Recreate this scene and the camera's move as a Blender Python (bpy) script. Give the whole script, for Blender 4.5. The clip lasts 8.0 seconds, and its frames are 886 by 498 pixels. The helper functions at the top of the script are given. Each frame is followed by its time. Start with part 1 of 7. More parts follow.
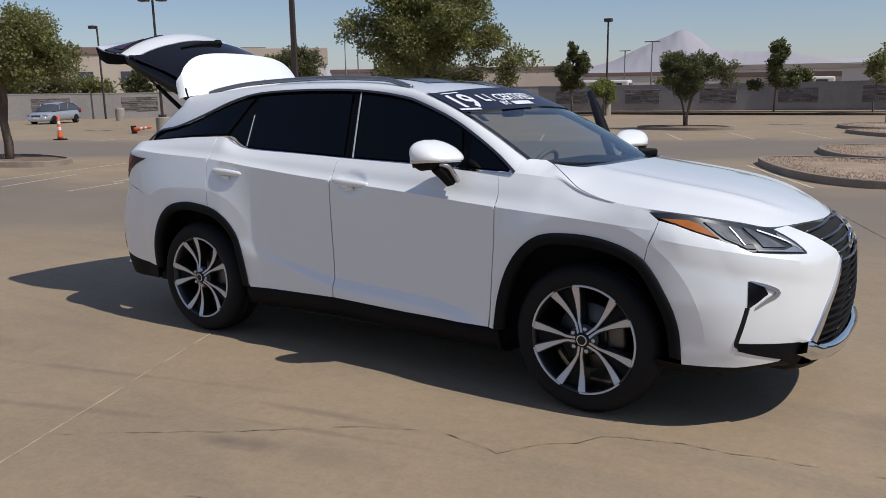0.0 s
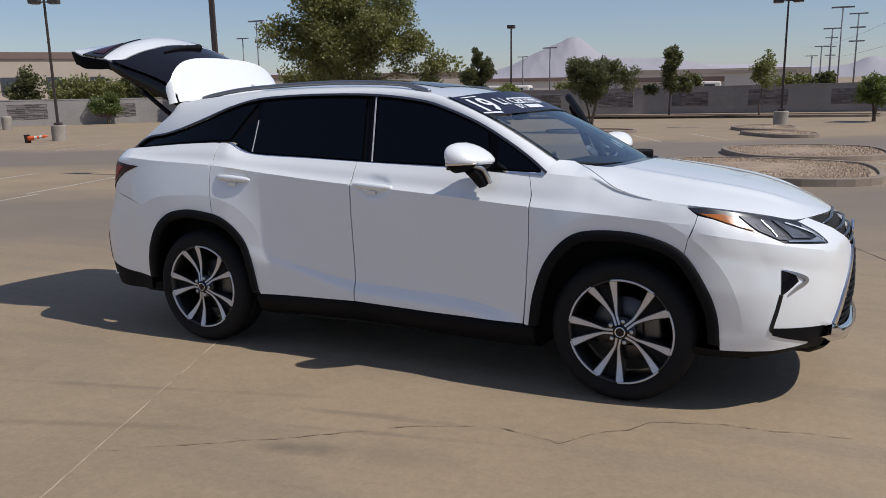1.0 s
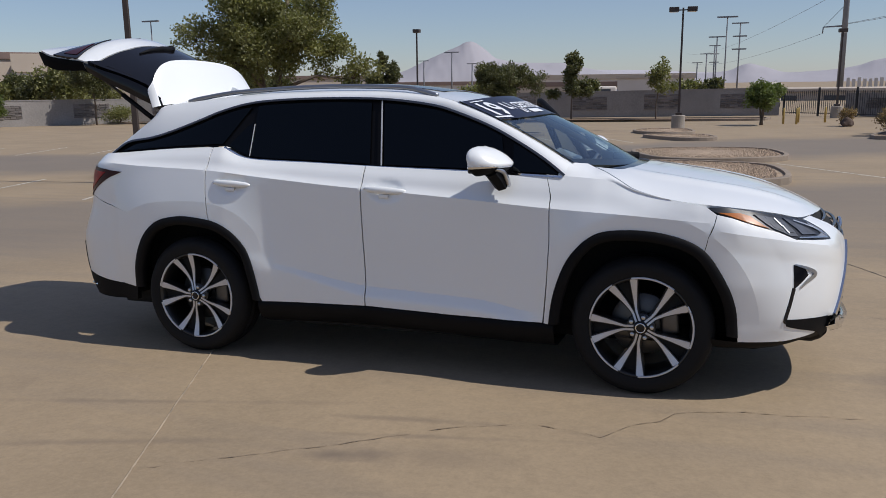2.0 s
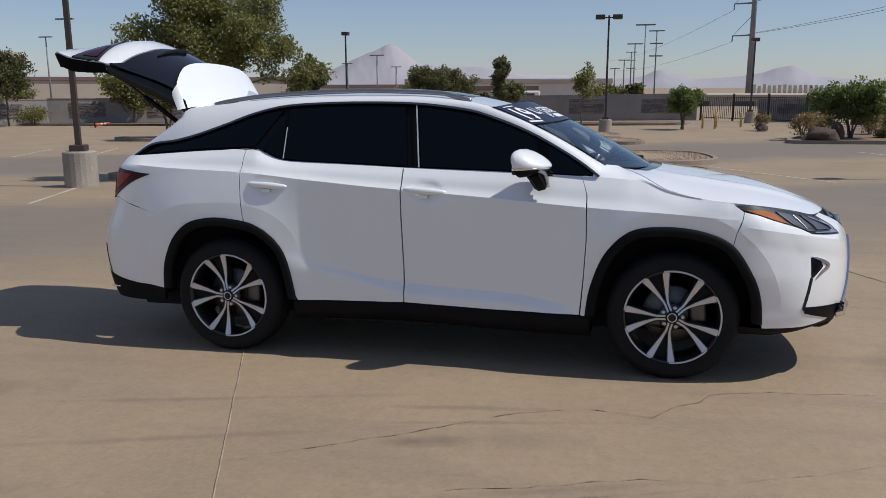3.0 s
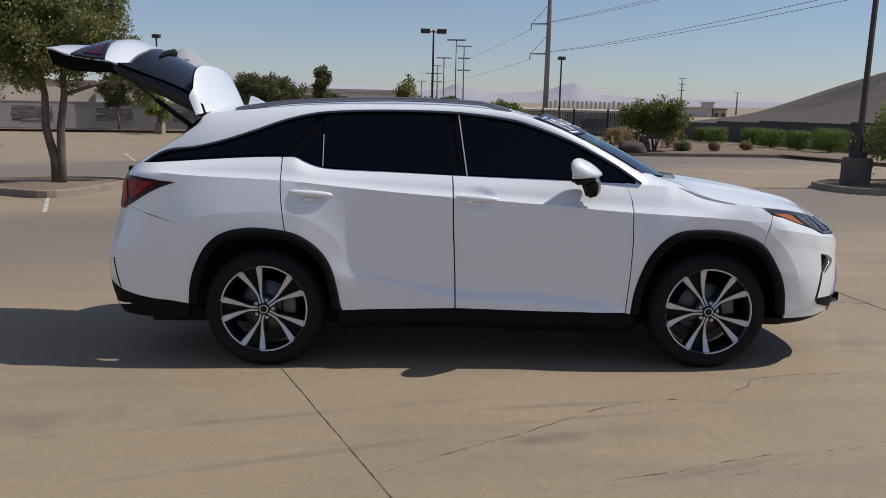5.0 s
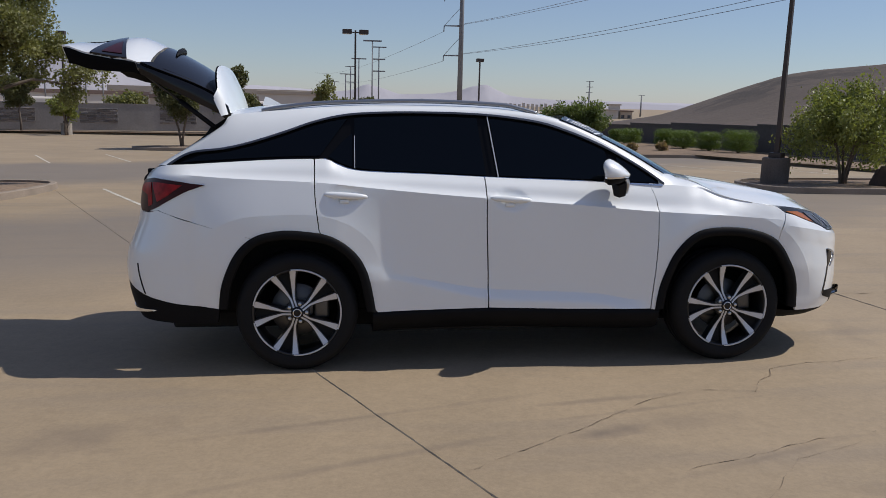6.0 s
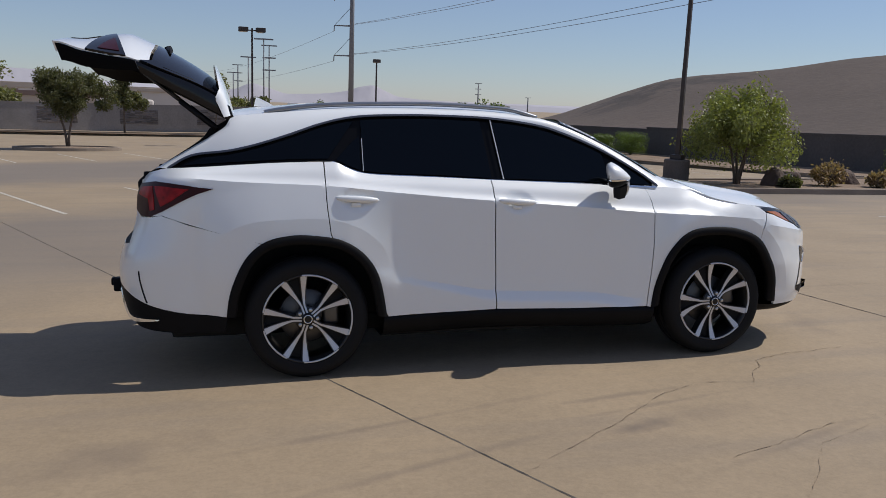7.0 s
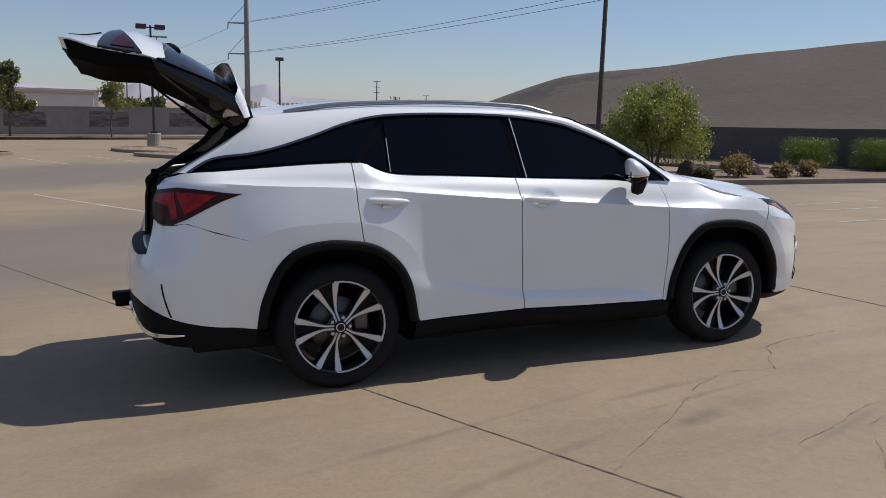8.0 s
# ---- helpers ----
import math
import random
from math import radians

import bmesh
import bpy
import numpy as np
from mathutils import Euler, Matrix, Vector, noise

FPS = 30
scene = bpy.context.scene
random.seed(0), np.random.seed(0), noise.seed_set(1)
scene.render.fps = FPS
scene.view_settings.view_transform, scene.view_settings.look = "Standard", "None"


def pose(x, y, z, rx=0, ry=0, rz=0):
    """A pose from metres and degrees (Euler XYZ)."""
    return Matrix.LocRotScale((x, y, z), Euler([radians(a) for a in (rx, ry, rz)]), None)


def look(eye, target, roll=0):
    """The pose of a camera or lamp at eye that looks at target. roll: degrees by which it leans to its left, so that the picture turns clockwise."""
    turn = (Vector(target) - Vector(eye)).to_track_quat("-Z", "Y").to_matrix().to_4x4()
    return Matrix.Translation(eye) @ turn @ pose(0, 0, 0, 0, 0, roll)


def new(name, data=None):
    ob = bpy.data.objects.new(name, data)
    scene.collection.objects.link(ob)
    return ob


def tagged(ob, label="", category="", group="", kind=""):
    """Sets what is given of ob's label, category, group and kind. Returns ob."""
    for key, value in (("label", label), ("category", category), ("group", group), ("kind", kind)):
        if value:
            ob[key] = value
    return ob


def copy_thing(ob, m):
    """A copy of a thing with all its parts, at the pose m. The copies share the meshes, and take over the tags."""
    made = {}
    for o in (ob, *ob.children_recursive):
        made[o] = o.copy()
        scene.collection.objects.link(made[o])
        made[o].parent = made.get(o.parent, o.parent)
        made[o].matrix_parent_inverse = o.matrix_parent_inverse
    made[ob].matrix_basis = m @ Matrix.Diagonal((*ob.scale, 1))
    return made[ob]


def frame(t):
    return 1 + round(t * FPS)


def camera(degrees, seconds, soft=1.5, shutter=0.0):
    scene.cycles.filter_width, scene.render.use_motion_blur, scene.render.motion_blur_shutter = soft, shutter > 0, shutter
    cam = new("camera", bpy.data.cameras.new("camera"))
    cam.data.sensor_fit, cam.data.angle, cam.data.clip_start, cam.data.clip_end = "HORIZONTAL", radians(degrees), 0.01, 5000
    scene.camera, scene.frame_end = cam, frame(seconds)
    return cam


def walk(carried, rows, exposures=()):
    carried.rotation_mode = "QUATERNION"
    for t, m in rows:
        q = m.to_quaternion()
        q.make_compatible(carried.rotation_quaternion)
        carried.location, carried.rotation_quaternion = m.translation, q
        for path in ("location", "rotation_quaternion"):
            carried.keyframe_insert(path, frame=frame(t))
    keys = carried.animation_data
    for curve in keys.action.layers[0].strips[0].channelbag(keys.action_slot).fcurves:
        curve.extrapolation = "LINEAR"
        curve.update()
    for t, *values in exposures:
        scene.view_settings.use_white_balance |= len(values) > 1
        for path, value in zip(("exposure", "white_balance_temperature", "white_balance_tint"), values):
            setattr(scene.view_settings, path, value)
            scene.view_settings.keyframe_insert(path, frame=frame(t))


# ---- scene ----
from mathutils.geometry import delaunay_2d_cdt

cam = camera(58.2, 8.0, soft=0.8)
PATH = [
    (0, (2.907, -4.406, 1.484), (1.815, -2.767, 1.138), -0.4),
    (0.5, (2.616, -4.578, 1.498), (1.63, -2.871, 1.158), -1.1),
    (1, (2.346, -4.83, 1.48), (1.465, -3.066, 1.145), -0.8),
    (2.3, (1.586, -5.224, 1.491), (0.99, -3.343, 1.164), -0.8),
    (2.5, (1.468, -5.32, 1.487), (0.905, -3.428, 1.162), -0.8),
    (3, (1.17, -5.526, 1.504), (0.704, -3.608, 1.18), -0.4),
    (3.5, (0.794, -5.599, 1.494), (0.435, -3.657, 1.175), 0.0),
    (4, (0.435, -5.668, 1.507), (0.24, -3.702, 1.193), 0.4),
    (4.5, (0.061, -5.783, 1.517), (0.001, -3.808, 1.209), 0.5),
    (5, (-0.316, -5.8, 1.497), (-0.3, -3.823, 1.198), 0.5),
    (5.2, (-0.464, -5.795, 1.507), (-0.406, -3.819, 1.209), 0.5),
    (6.5, (-1.452, -5.796, 1.489), (-1.091, -3.85, 1.198), 0.7),
    (7, (-1.816, -5.669, 1.499), (-1.309, -3.756, 1.21), 0.9),
    (7.5, (-2.205, -5.53, 1.509), (-1.556, -3.661, 1.219), 0.8),
    (8, (-2.536, -5.322, 1.497), (-1.793, -3.488, 1.205), 0.1),
]
# the car's ground is not quite level: this turns what is built square to the car upright
LEVEL = Vector((0.013, -0.035, 1.0)).rotation_difference(Vector((0, 0, 1))).to_matrix().to_4x4()
walk(cam, [(t, LEVEL @ look(eye, target, roll)) for t, eye, target, roll in PATH], [(0.0, 0.0, 6250, 10), (8.0, 0.0, 6250, 10)])

# ---- world and sun ----
TO_SUN = (LEVEL.to_3x3() @ Vector((0.78, 0.03, 1.0))).normalized()
SUN_UP = math.asin(TO_SUN.z)
SUN_TURN = math.atan2(TO_SUN.x, TO_SUN.y)
world = bpy.data.worlds.new("sky")
scene.world = world
world.use_nodes = True
wn = world.node_tree.nodes
sky = wn.new("ShaderNodeTexSky")
sky.sky_type = "NISHITA"
sky.sun_disc = False
sky.sun_elevation, sky.sun_rotation = SUN_UP, SUN_TURN
sky.air_density, sky.dust_density, sky.ozone_density = 1.0, 0.2, 5.0
wn["Background"].inputs["Strength"].default_value = 0.080
haze = wn.new("ShaderNodeMix")
haze.data_type = "RGBA"
haze.inputs["Factor"].default_value = 0.22
haze.inputs["B"].default_value = (5.45, 5.4, 7.5, 1)
world.node_tree.links.new(sky.outputs[0], haze.inputs["A"])
world.node_tree.links.new(haze.outputs["Result"], wn["Background"].inputs["Color"])
sun = new("sun", bpy.data.lights.new("sun", "SUN"))
sun.data.energy, sun.data.angle, sun.data.color = 3.75, radians(0.53), (1.0, 0.94, 0.86)
sun.matrix_world = look(TO_SUN * 50, (0, 0, 0))


# ---- materials ----
def material(name, base, rough=0.6, metal=0.0, spread=0.12, size=1.0, fine=0.0, bump=0.0, bump_size=40.0, coat=0.0, island=0.0, per_object=0.0, ior=1.5, spec=0.5):
    """A surface with a coarse and a fine variation of its colour and some relief; sizes are per metre."""
    m = bpy.data.materials.new(name)
    m.use_nodes = True
    t = m.node_tree
    n, link = t.nodes, t.links.new
    p = n["Principled BSDF"]
    p.inputs["Base Color"].default_value = (*base, 1)
    p.inputs["Roughness"].default_value = rough
    p.inputs["Metallic"].default_value = metal
    p.inputs["Coat Weight"].default_value = coat
    p.inputs["Coat Roughness"].default_value = 0.04
    p.inputs["IOR"].default_value = ior
    p.inputs["Specular IOR Level"].default_value = spec
    where = n.new("ShaderNodeTexCoord")
    value = None
    for scale, amount, detail in ((size, spread, 4.0), (size * 23, fine, 3.0)):
        if amount:
            noise_node = n.new("ShaderNodeTexNoise")
            noise_node.inputs["Scale"].default_value = scale
            noise_node.inputs["Detail"].default_value = detail
            link(where.outputs["Object"], noise_node.inputs["Vector"])
            ramp = n.new("ShaderNodeMapRange")
            ramp.inputs["From Min"].default_value, ramp.inputs["From Max"].default_value = 0.3, 0.7
            ramp.inputs["To Min"].default_value, ramp.inputs["To Max"].default_value = 1 - amount, 1 + amount
            link(noise_node.outputs["Fac"], ramp.inputs["Value"])
            value = chain(n, link, value, ramp.outputs["Result"])
    if island:
        geo = n.new("ShaderNodeNewGeometry")
        ramp = n.new("ShaderNodeMapRange")
        ramp.inputs["To Min"].default_value, ramp.inputs["To Max"].default_value = 1 - island, 1 + island
        link(geo.outputs["Random Per Island"], ramp.inputs["Value"])
        value = chain(n, link, value, ramp.outputs["Result"])
    if per_object:
        info = n.new("ShaderNodeObjectInfo")
        ramp = n.new("ShaderNodeMapRange")
        ramp.inputs["To Min"].default_value, ramp.inputs["To Max"].default_value = 1 - per_object, 1 + per_object
        link(info.outputs["Random"], ramp.inputs["Value"])
        value = chain(n, link, value, ramp.outputs["Result"])
    if value is not None:
        mix = n.new("ShaderNodeVectorMath")
        mix.operation = "SCALE"
        mix.inputs[0].default_value = base
        link(value, mix.inputs["Scale"])
        link(mix.outputs[0], p.inputs["Base Color"])
    if bump:
        relief = n.new("ShaderNodeTexNoise")
        relief.inputs["Scale"].default_value = bump_size
        relief.inputs["Detail"].default_value = 5.0
        link(where.outputs["Object"], relief.inputs["Vector"])
        b = n.new("ShaderNodeBump")
        b.inputs["Strength"].default_value = bump
        b.inputs["Distance"].default_value = 0.5 / bump_size
        link(relief.outputs["Fac"], b.inputs["Height"])
        link(b.outputs["Normal"], p.inputs["Normal"])
    return m


def chain(n, link, a, b):
    if a is None:
        return b
    times = n.new("ShaderNodeMath")
    times.operation = "MULTIPLY"
    link(a, times.inputs[0])
    link(b, times.inputs[1])
    return times.outputs[0]


def glass(name, tint, rough=0.0, weight=1.0, ior=1.5):
    """Thin glass: clear with its tint, and a mirror-like skin."""
    m = bpy.data.materials.new(name)
    m.use_nodes = True
    t = m.node_tree
    n, link = t.nodes, t.links.new
    n.remove(n["Principled BSDF"])
    clear = n.new("ShaderNodeBsdfTransparent")
    clear.inputs["Color"].default_value = (*tint, 1)
    shine = n.new("ShaderNodeBsdfGlossy")
    shine.inputs["Roughness"].default_value = rough
    shine.inputs["Color"].default_value = (weight * 0.82, weight * 0.93, weight, 1)
    rim = n.new("ShaderNodeFresnel")
    rim.inputs["IOR"].default_value = ior
    mix = n.new("ShaderNodeMixShader")
    link(rim.outputs[0], mix.inputs[0])
    link(clear.outputs[0], mix.inputs[1])
    link(shine.outputs[0], mix.inputs[2])
    link(mix.outputs[0], n["Material Output"].inputs["Surface"])
    return m


def foliage(name, base):
    m = material(name, base, 0.55, island=0.45, spread=0.25, size=0.8)
    t = m.node_tree
    n, link = t.nodes, t.links.new
    p = n["Principled BSDF"]
    through_leaf = n.new("ShaderNodeBsdfTranslucent")
    through_leaf.inputs["Color"].default_value = (base[0] * 1.6, base[1] * 1.7, base[2] * 0.9, 1)
    mix = n.new("ShaderNodeMixShader")
    mix.inputs[0].default_value = 0.3
    link(p.outputs[0], mix.inputs[1])
    link(through_leaf.outputs[0], mix.inputs[2])
    link(mix.outputs[0], n["Material Output"].inputs["Surface"])
    return m


def concrete_ground():
    """Tan broom-finished concrete: broad stains, tyre scuffs, fine grit."""
    m = material("tan_concrete", (0.292, 0.220, 0.138), 0.82, spread=0.10, size=0.55, fine=0.05, bump=0.16, bump_size=110)
    t = m.node_tree
    n, link = t.nodes, t.links.new
    p = n["Principled BSDF"]
    source = p.inputs["Base Color"].links[0].from_socket
    where = n.new("ShaderNodeTexCoord")
    stretch = n.new("ShaderNodeMapping")
    stretch.inputs["Rotation"].default_value = (0, 0, radians(22))
    stretch.inputs["Scale"].default_value = (0.5, 3.2, 1)
    link(where.outputs["Object"], stretch.inputs["Vector"])
    scuff = n.new("ShaderNodeTexNoise")
    scuff.inputs["Scale"].default_value, scuff.inputs["Detail"].default_value = 0.9, 6.0
    link(stretch.outputs[0], scuff.inputs["Vector"])
    ramp = n.new("ShaderNodeMapRange")
    ramp.inputs["From Min"].default_value, ramp.inputs["From Max"].default_value = 0.5, 0.78
    ramp.inputs["To Min"].default_value, ramp.inputs["To Max"].default_value = 0.0, 0.5
    link(scuff.outputs["Fac"], ramp.inputs["Value"])
    stain = n.new("ShaderNodeMix")
    stain.data_type = "RGBA"
    link(ramp.outputs["Result"], stain.inputs["Factor"])
    link(source, stain.inputs["A"])
    stain.inputs["B"].default_value = (0.19, 0.155, 0.12, 1)
    grit = n.new("ShaderNodeTexNoise")
    grit.inputs["Scale"].default_value, grit.inputs["Detail"].default_value, grit.inputs["Roughness"].default_value = 38.0, 6.0, 0.75
    link(where.outputs["Object"], grit.inputs["Vector"])
    speck = n.new("ShaderNodeMapRange")
    speck.inputs["From Min"].default_value, speck.inputs["From Max"].default_value = 0.3, 0.7
    speck.inputs["To Min"].default_value, speck.inputs["To Max"].default_value = 0.89, 1.11
    link(grit.outputs["Fac"], speck.inputs["Value"])
    gritty = n.new("ShaderNodeVectorMath")
    gritty.operation = "SCALE"
    link(stain.outputs["Result"], gritty.inputs[0])
    link(speck.outputs["Result"], gritty.inputs["Scale"])
    # oily smudges with a shape of their own
    smudged = gritty.outputs[0]
    ragged = n.new("ShaderNodeTexNoise")
    ragged.inputs["Scale"].default_value, ragged.inputs["Detail"].default_value = 5.0, 6.0
    link(where.outputs["Object"], ragged.inputs["Vector"])
    for (sx, sy), turn, (lx, ly), dark in (((0.24, -2.08), 16, (0.36, 0.10), 0.8), ((0.30, -1.62), 8, (0.55, 0.05), 0.5), ((-2.4, -1.9), 20, (0.6, 0.25), 0.45), ((1.5, -2.9), -10, (0.9, 0.12), 0.4), ((-1.0, -3.6), 30, (0.5, 0.2), 0.4), ((2.7, -0.3), 70, (0.5, 0.18), 0.35), ((-1.1, -1.79), 15.7, (1.35, 0.045), 0.45), ((-0.95, -2.31), 19.6, (1.2, 0.05), 0.45), ((0.55, -1.78), 12, (0.9, 0.035), 0.4), ((0.9, -2.45), 20, (0.95, 0.05), 0.4), ((-1.9, -3.1), 17, (0.9, 0.07), 0.4), ((0.6, -2.0), 10, (0.5, 0.16), 0.3)):
        place = n.new("ShaderNodeMapping")
        place.vector_type = "TEXTURE"
        place.inputs["Location"].default_value = (sx, sy, 0)
        place.inputs["Rotation"].default_value = (0, 0, radians(turn))
        place.inputs["Scale"].default_value = (lx, ly, 3)
        link(where.outputs["Object"], place.inputs["Vector"])
        far = n.new("ShaderNodeVectorMath")
        far.operation = "LENGTH"
        link(place.outputs[0], far.inputs[0])
        torn = n.new("ShaderNodeMath")
        torn.operation = "MULTIPLY_ADD"
        torn.inputs[1].default_value = 1.6
        link(ragged.outputs["Fac"], torn.inputs[0])
        link(far.outputs["Value"], torn.inputs[2])
        near = n.new("ShaderNodeMapRange")
        near.inputs["From Min"].default_value, near.inputs["From Max"].default_value = 0.9, 1.7
        near.inputs["To Min"].default_value, near.inputs["To Max"].default_value = dark, 0.0
        link(torn.outputs[0], near.inputs["Value"])
        soak = n.new("ShaderNodeMix")
        soak.data_type = "RGBA"
        link(near.outputs["Result"], soak.inputs["Factor"])
        link(smudged, soak.inputs["A"])
        soak.inputs["B"].default_value = (0.15, 0.115, 0.085, 1)
        smudged = soak.outputs["Result"]
    # the two drive aisles are greyer with tyre rubber, their edges uneven
    along = n.new("ShaderNodeVectorMath")
    along.operation = "DOT_PRODUCT"
    along.inputs[1].default_value = (0.42, -0.908, 0)
    link(where.outputs["Object"], along.inputs[0])
    drift = n.new("ShaderNodeTexNoise")
    drift.inputs["Scale"].default_value, drift.inputs["Detail"].default_value = 0.35, 5.0
    link(where.outputs["Object"], drift.inputs["Vector"])
    wobble = n.new("ShaderNodeMath")
    wobble.operation = "MULTIPLY_ADD"
    wobble.inputs[1].default_value = 5.0
    link(drift.outputs["Fac"], wobble.inputs[0])
    link(along.outputs["Value"], wobble.inputs[2])
    shade = n.new("ShaderNodeValToRGB")
    fold = n.new("ShaderNodeMapRange")
    fold.inputs["From Min"].default_value, fold.inputs["From Max"].default_value = -30.0, 2.0
    link(wobble.outputs[0], fold.inputs["Value"])
    link(fold.outputs["Result"], shade.inputs["Fac"])
    stops = shade.color_ramp.elements
    stops[0].position, stops[0].color = 0.0, (0, 0, 0, 1)
    stops[1].position, stops[1].color = 1.0, (0, 0, 0, 1)
    for at, v in ((0.10, 0), (0.2, 0.75), (0.40, 0.75), (0.50, 0), (0.66, 0), (0.74, 0.7), (0.86, 0.6), (0.95, 0.0)):
        e = stops.new(at)
        e.color = (v, v, v, 1)
    aisle = n.new("ShaderNodeMix")
    aisle.data_type = "RGBA"
    link(shade.outputs["Color"], aisle.inputs["Factor"])
    link(smudged, aisle.inputs["A"])
    aisle.inputs["B"].default_value = (0.155, 0.132, 0.112, 1)
    link(aisle.outputs["Result"], p.inputs["Base Color"])
    return m


CONCRETE = concrete_ground()
JOINT = material("joint_filler", (0.29, 0.235, 0.17), 0.85, spread=0.3, size=6)
CRACK = material("crack_dirt", (0.225, 0.168, 0.112), 0.95, spread=0.3, size=6)
LINE_PAINT = material("worn_line_paint", (0.48, 0.44, 0.37), 0.8, spread=0.25, size=3, fine=0.3)
KERB = material("kerb_concrete", (0.255, 0.205, 0.158), 0.9, spread=0.15, size=1.5, fine=0.1, bump=0.3, bump_size=60)
GRAVEL = material("tan_gravel", (0.33, 0.245, 0.17), 0.95, spread=0.2, size=2, fine=0.5, bump=0.8, bump_size=30)
STONE = material("gravel_stone", (0.36, 0.27, 0.19), 0.95, island=0.4, spread=0.0)
DIRT = material("planter_dirt", (0.20, 0.14, 0.092), 0.95, spread=0.2, size=0.5, fine=0.3, bump=0.5, bump_size=12)
BLOCK = material("grey_block", (0.265, 0.245, 0.23), 0.9, spread=0.12, size=0.4, fine=0.1, bump=0.3, bump_size=25)
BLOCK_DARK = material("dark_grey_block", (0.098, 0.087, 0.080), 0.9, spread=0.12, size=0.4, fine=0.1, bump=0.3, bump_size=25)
ROUGH_STONE = material("split_face_stone", (0.17, 0.15, 0.14), 0.95, island=0.35, bump=0.6, bump_size=14)
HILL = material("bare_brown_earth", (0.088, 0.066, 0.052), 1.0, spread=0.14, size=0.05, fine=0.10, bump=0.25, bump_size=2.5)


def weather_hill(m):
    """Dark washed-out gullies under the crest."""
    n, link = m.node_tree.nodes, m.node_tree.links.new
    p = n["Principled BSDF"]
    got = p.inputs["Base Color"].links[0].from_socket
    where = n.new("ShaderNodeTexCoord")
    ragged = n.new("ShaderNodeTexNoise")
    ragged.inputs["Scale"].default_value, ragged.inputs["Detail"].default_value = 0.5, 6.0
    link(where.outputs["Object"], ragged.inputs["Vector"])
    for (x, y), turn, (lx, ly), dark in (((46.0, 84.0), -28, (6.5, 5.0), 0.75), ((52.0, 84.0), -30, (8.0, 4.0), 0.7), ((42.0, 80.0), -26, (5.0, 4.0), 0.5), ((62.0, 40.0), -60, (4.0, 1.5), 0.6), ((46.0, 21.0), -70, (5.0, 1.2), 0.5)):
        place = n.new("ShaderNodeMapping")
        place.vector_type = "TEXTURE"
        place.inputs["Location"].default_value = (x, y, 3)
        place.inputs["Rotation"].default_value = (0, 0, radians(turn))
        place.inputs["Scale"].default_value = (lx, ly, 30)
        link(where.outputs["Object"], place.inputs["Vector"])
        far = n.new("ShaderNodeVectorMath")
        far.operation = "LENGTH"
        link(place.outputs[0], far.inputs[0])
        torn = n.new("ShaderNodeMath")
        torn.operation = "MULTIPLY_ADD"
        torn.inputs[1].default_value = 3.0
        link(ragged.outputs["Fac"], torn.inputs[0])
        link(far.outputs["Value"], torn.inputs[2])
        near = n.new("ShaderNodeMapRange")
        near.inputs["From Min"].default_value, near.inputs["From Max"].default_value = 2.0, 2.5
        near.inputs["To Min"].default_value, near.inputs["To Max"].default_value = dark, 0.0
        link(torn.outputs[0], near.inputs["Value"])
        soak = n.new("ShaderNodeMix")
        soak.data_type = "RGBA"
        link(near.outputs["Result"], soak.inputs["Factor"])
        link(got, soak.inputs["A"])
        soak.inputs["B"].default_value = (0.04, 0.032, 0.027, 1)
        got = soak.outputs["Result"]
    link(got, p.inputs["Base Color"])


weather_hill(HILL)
# the haze of distance is painted into both rock colours
FAR_ROCK = material("haze_painted_rock", (0.345, 0.330, 0.355), 1.0, spread=0.05, size=0.004)
FAR_ROCK_PALE = material("haze_painted_pale_rock", (0.40, 0.385, 0.415), 1.0, spread=0.06, size=0.004)
BUILDING_TAN = material("tan_stucco", (0.46, 0.39, 0.32), 0.9, spread=0.06, size=0.2)
BUILDING_WHITE = material("pale_stucco", (0.60, 0.55, 0.50), 0.9, spread=0.06, size=0.2)
BUILDING_BROWN = material("brown_fascia", (0.19, 0.135, 0.115), 0.9, spread=0.08, size=0.2)
FAR_GLASS = material("dark_far_window", (0.06, 0.065, 0.075), 0.25, spread=0.0)
POLE_BROWN = material("brown_painted_steel", (0.05, 0.036, 0.03), 0.55, spread=0.15, size=2)
POLE_GREY = material("weathered_grey_steel", (0.20, 0.20, 0.21), 0.6, spread=0.15, size=0.5)
FOOT = material("pole_foot_concrete", (0.31, 0.275, 0.235), 0.9, spread=0.2, size=1.2, fine=0.15, bump=0.3, bump_size=40)
# same concrete foot, with its shaded side's dark tone as base colour
FOOT_SHADED = material("shaded_pole_foot", (0.125, 0.102, 0.085), 0.85, spread=0.2, size=1.2, fine=0.15, bump=0.3, bump_size=40)
WIRE = material("wire_metal", (0.18, 0.18, 0.20), 0.5)
BARK = material("grey_brown_bark", (0.13, 0.10, 0.075), 0.95, spread=0.3, size=3, fine=0.3, bump=0.8, bump_size=22)
LEAF = foliage("olive_leaf", (0.165, 0.165, 0.060))
LEAF_DARK = foliage("dark_green_leaf", (0.096, 0.098, 0.040))
LEAF_BRIGHT = foliage("bright_green_leaf", (0.18, 0.195, 0.05))
LEAF_HEDGE = foliage("lime_hedge_leaf", (0.105, 0.148, 0.024))
LEAF_GREEN = foliage("mid_green_leaf", (0.115, 0.145, 0.040))
LEAF_WEEP = foliage("olive_lime_leaf", (0.20, 0.215, 0.058))
LEAF_DRY = foliage("dry_straw_leaf", (0.26, 0.18, 0.10))
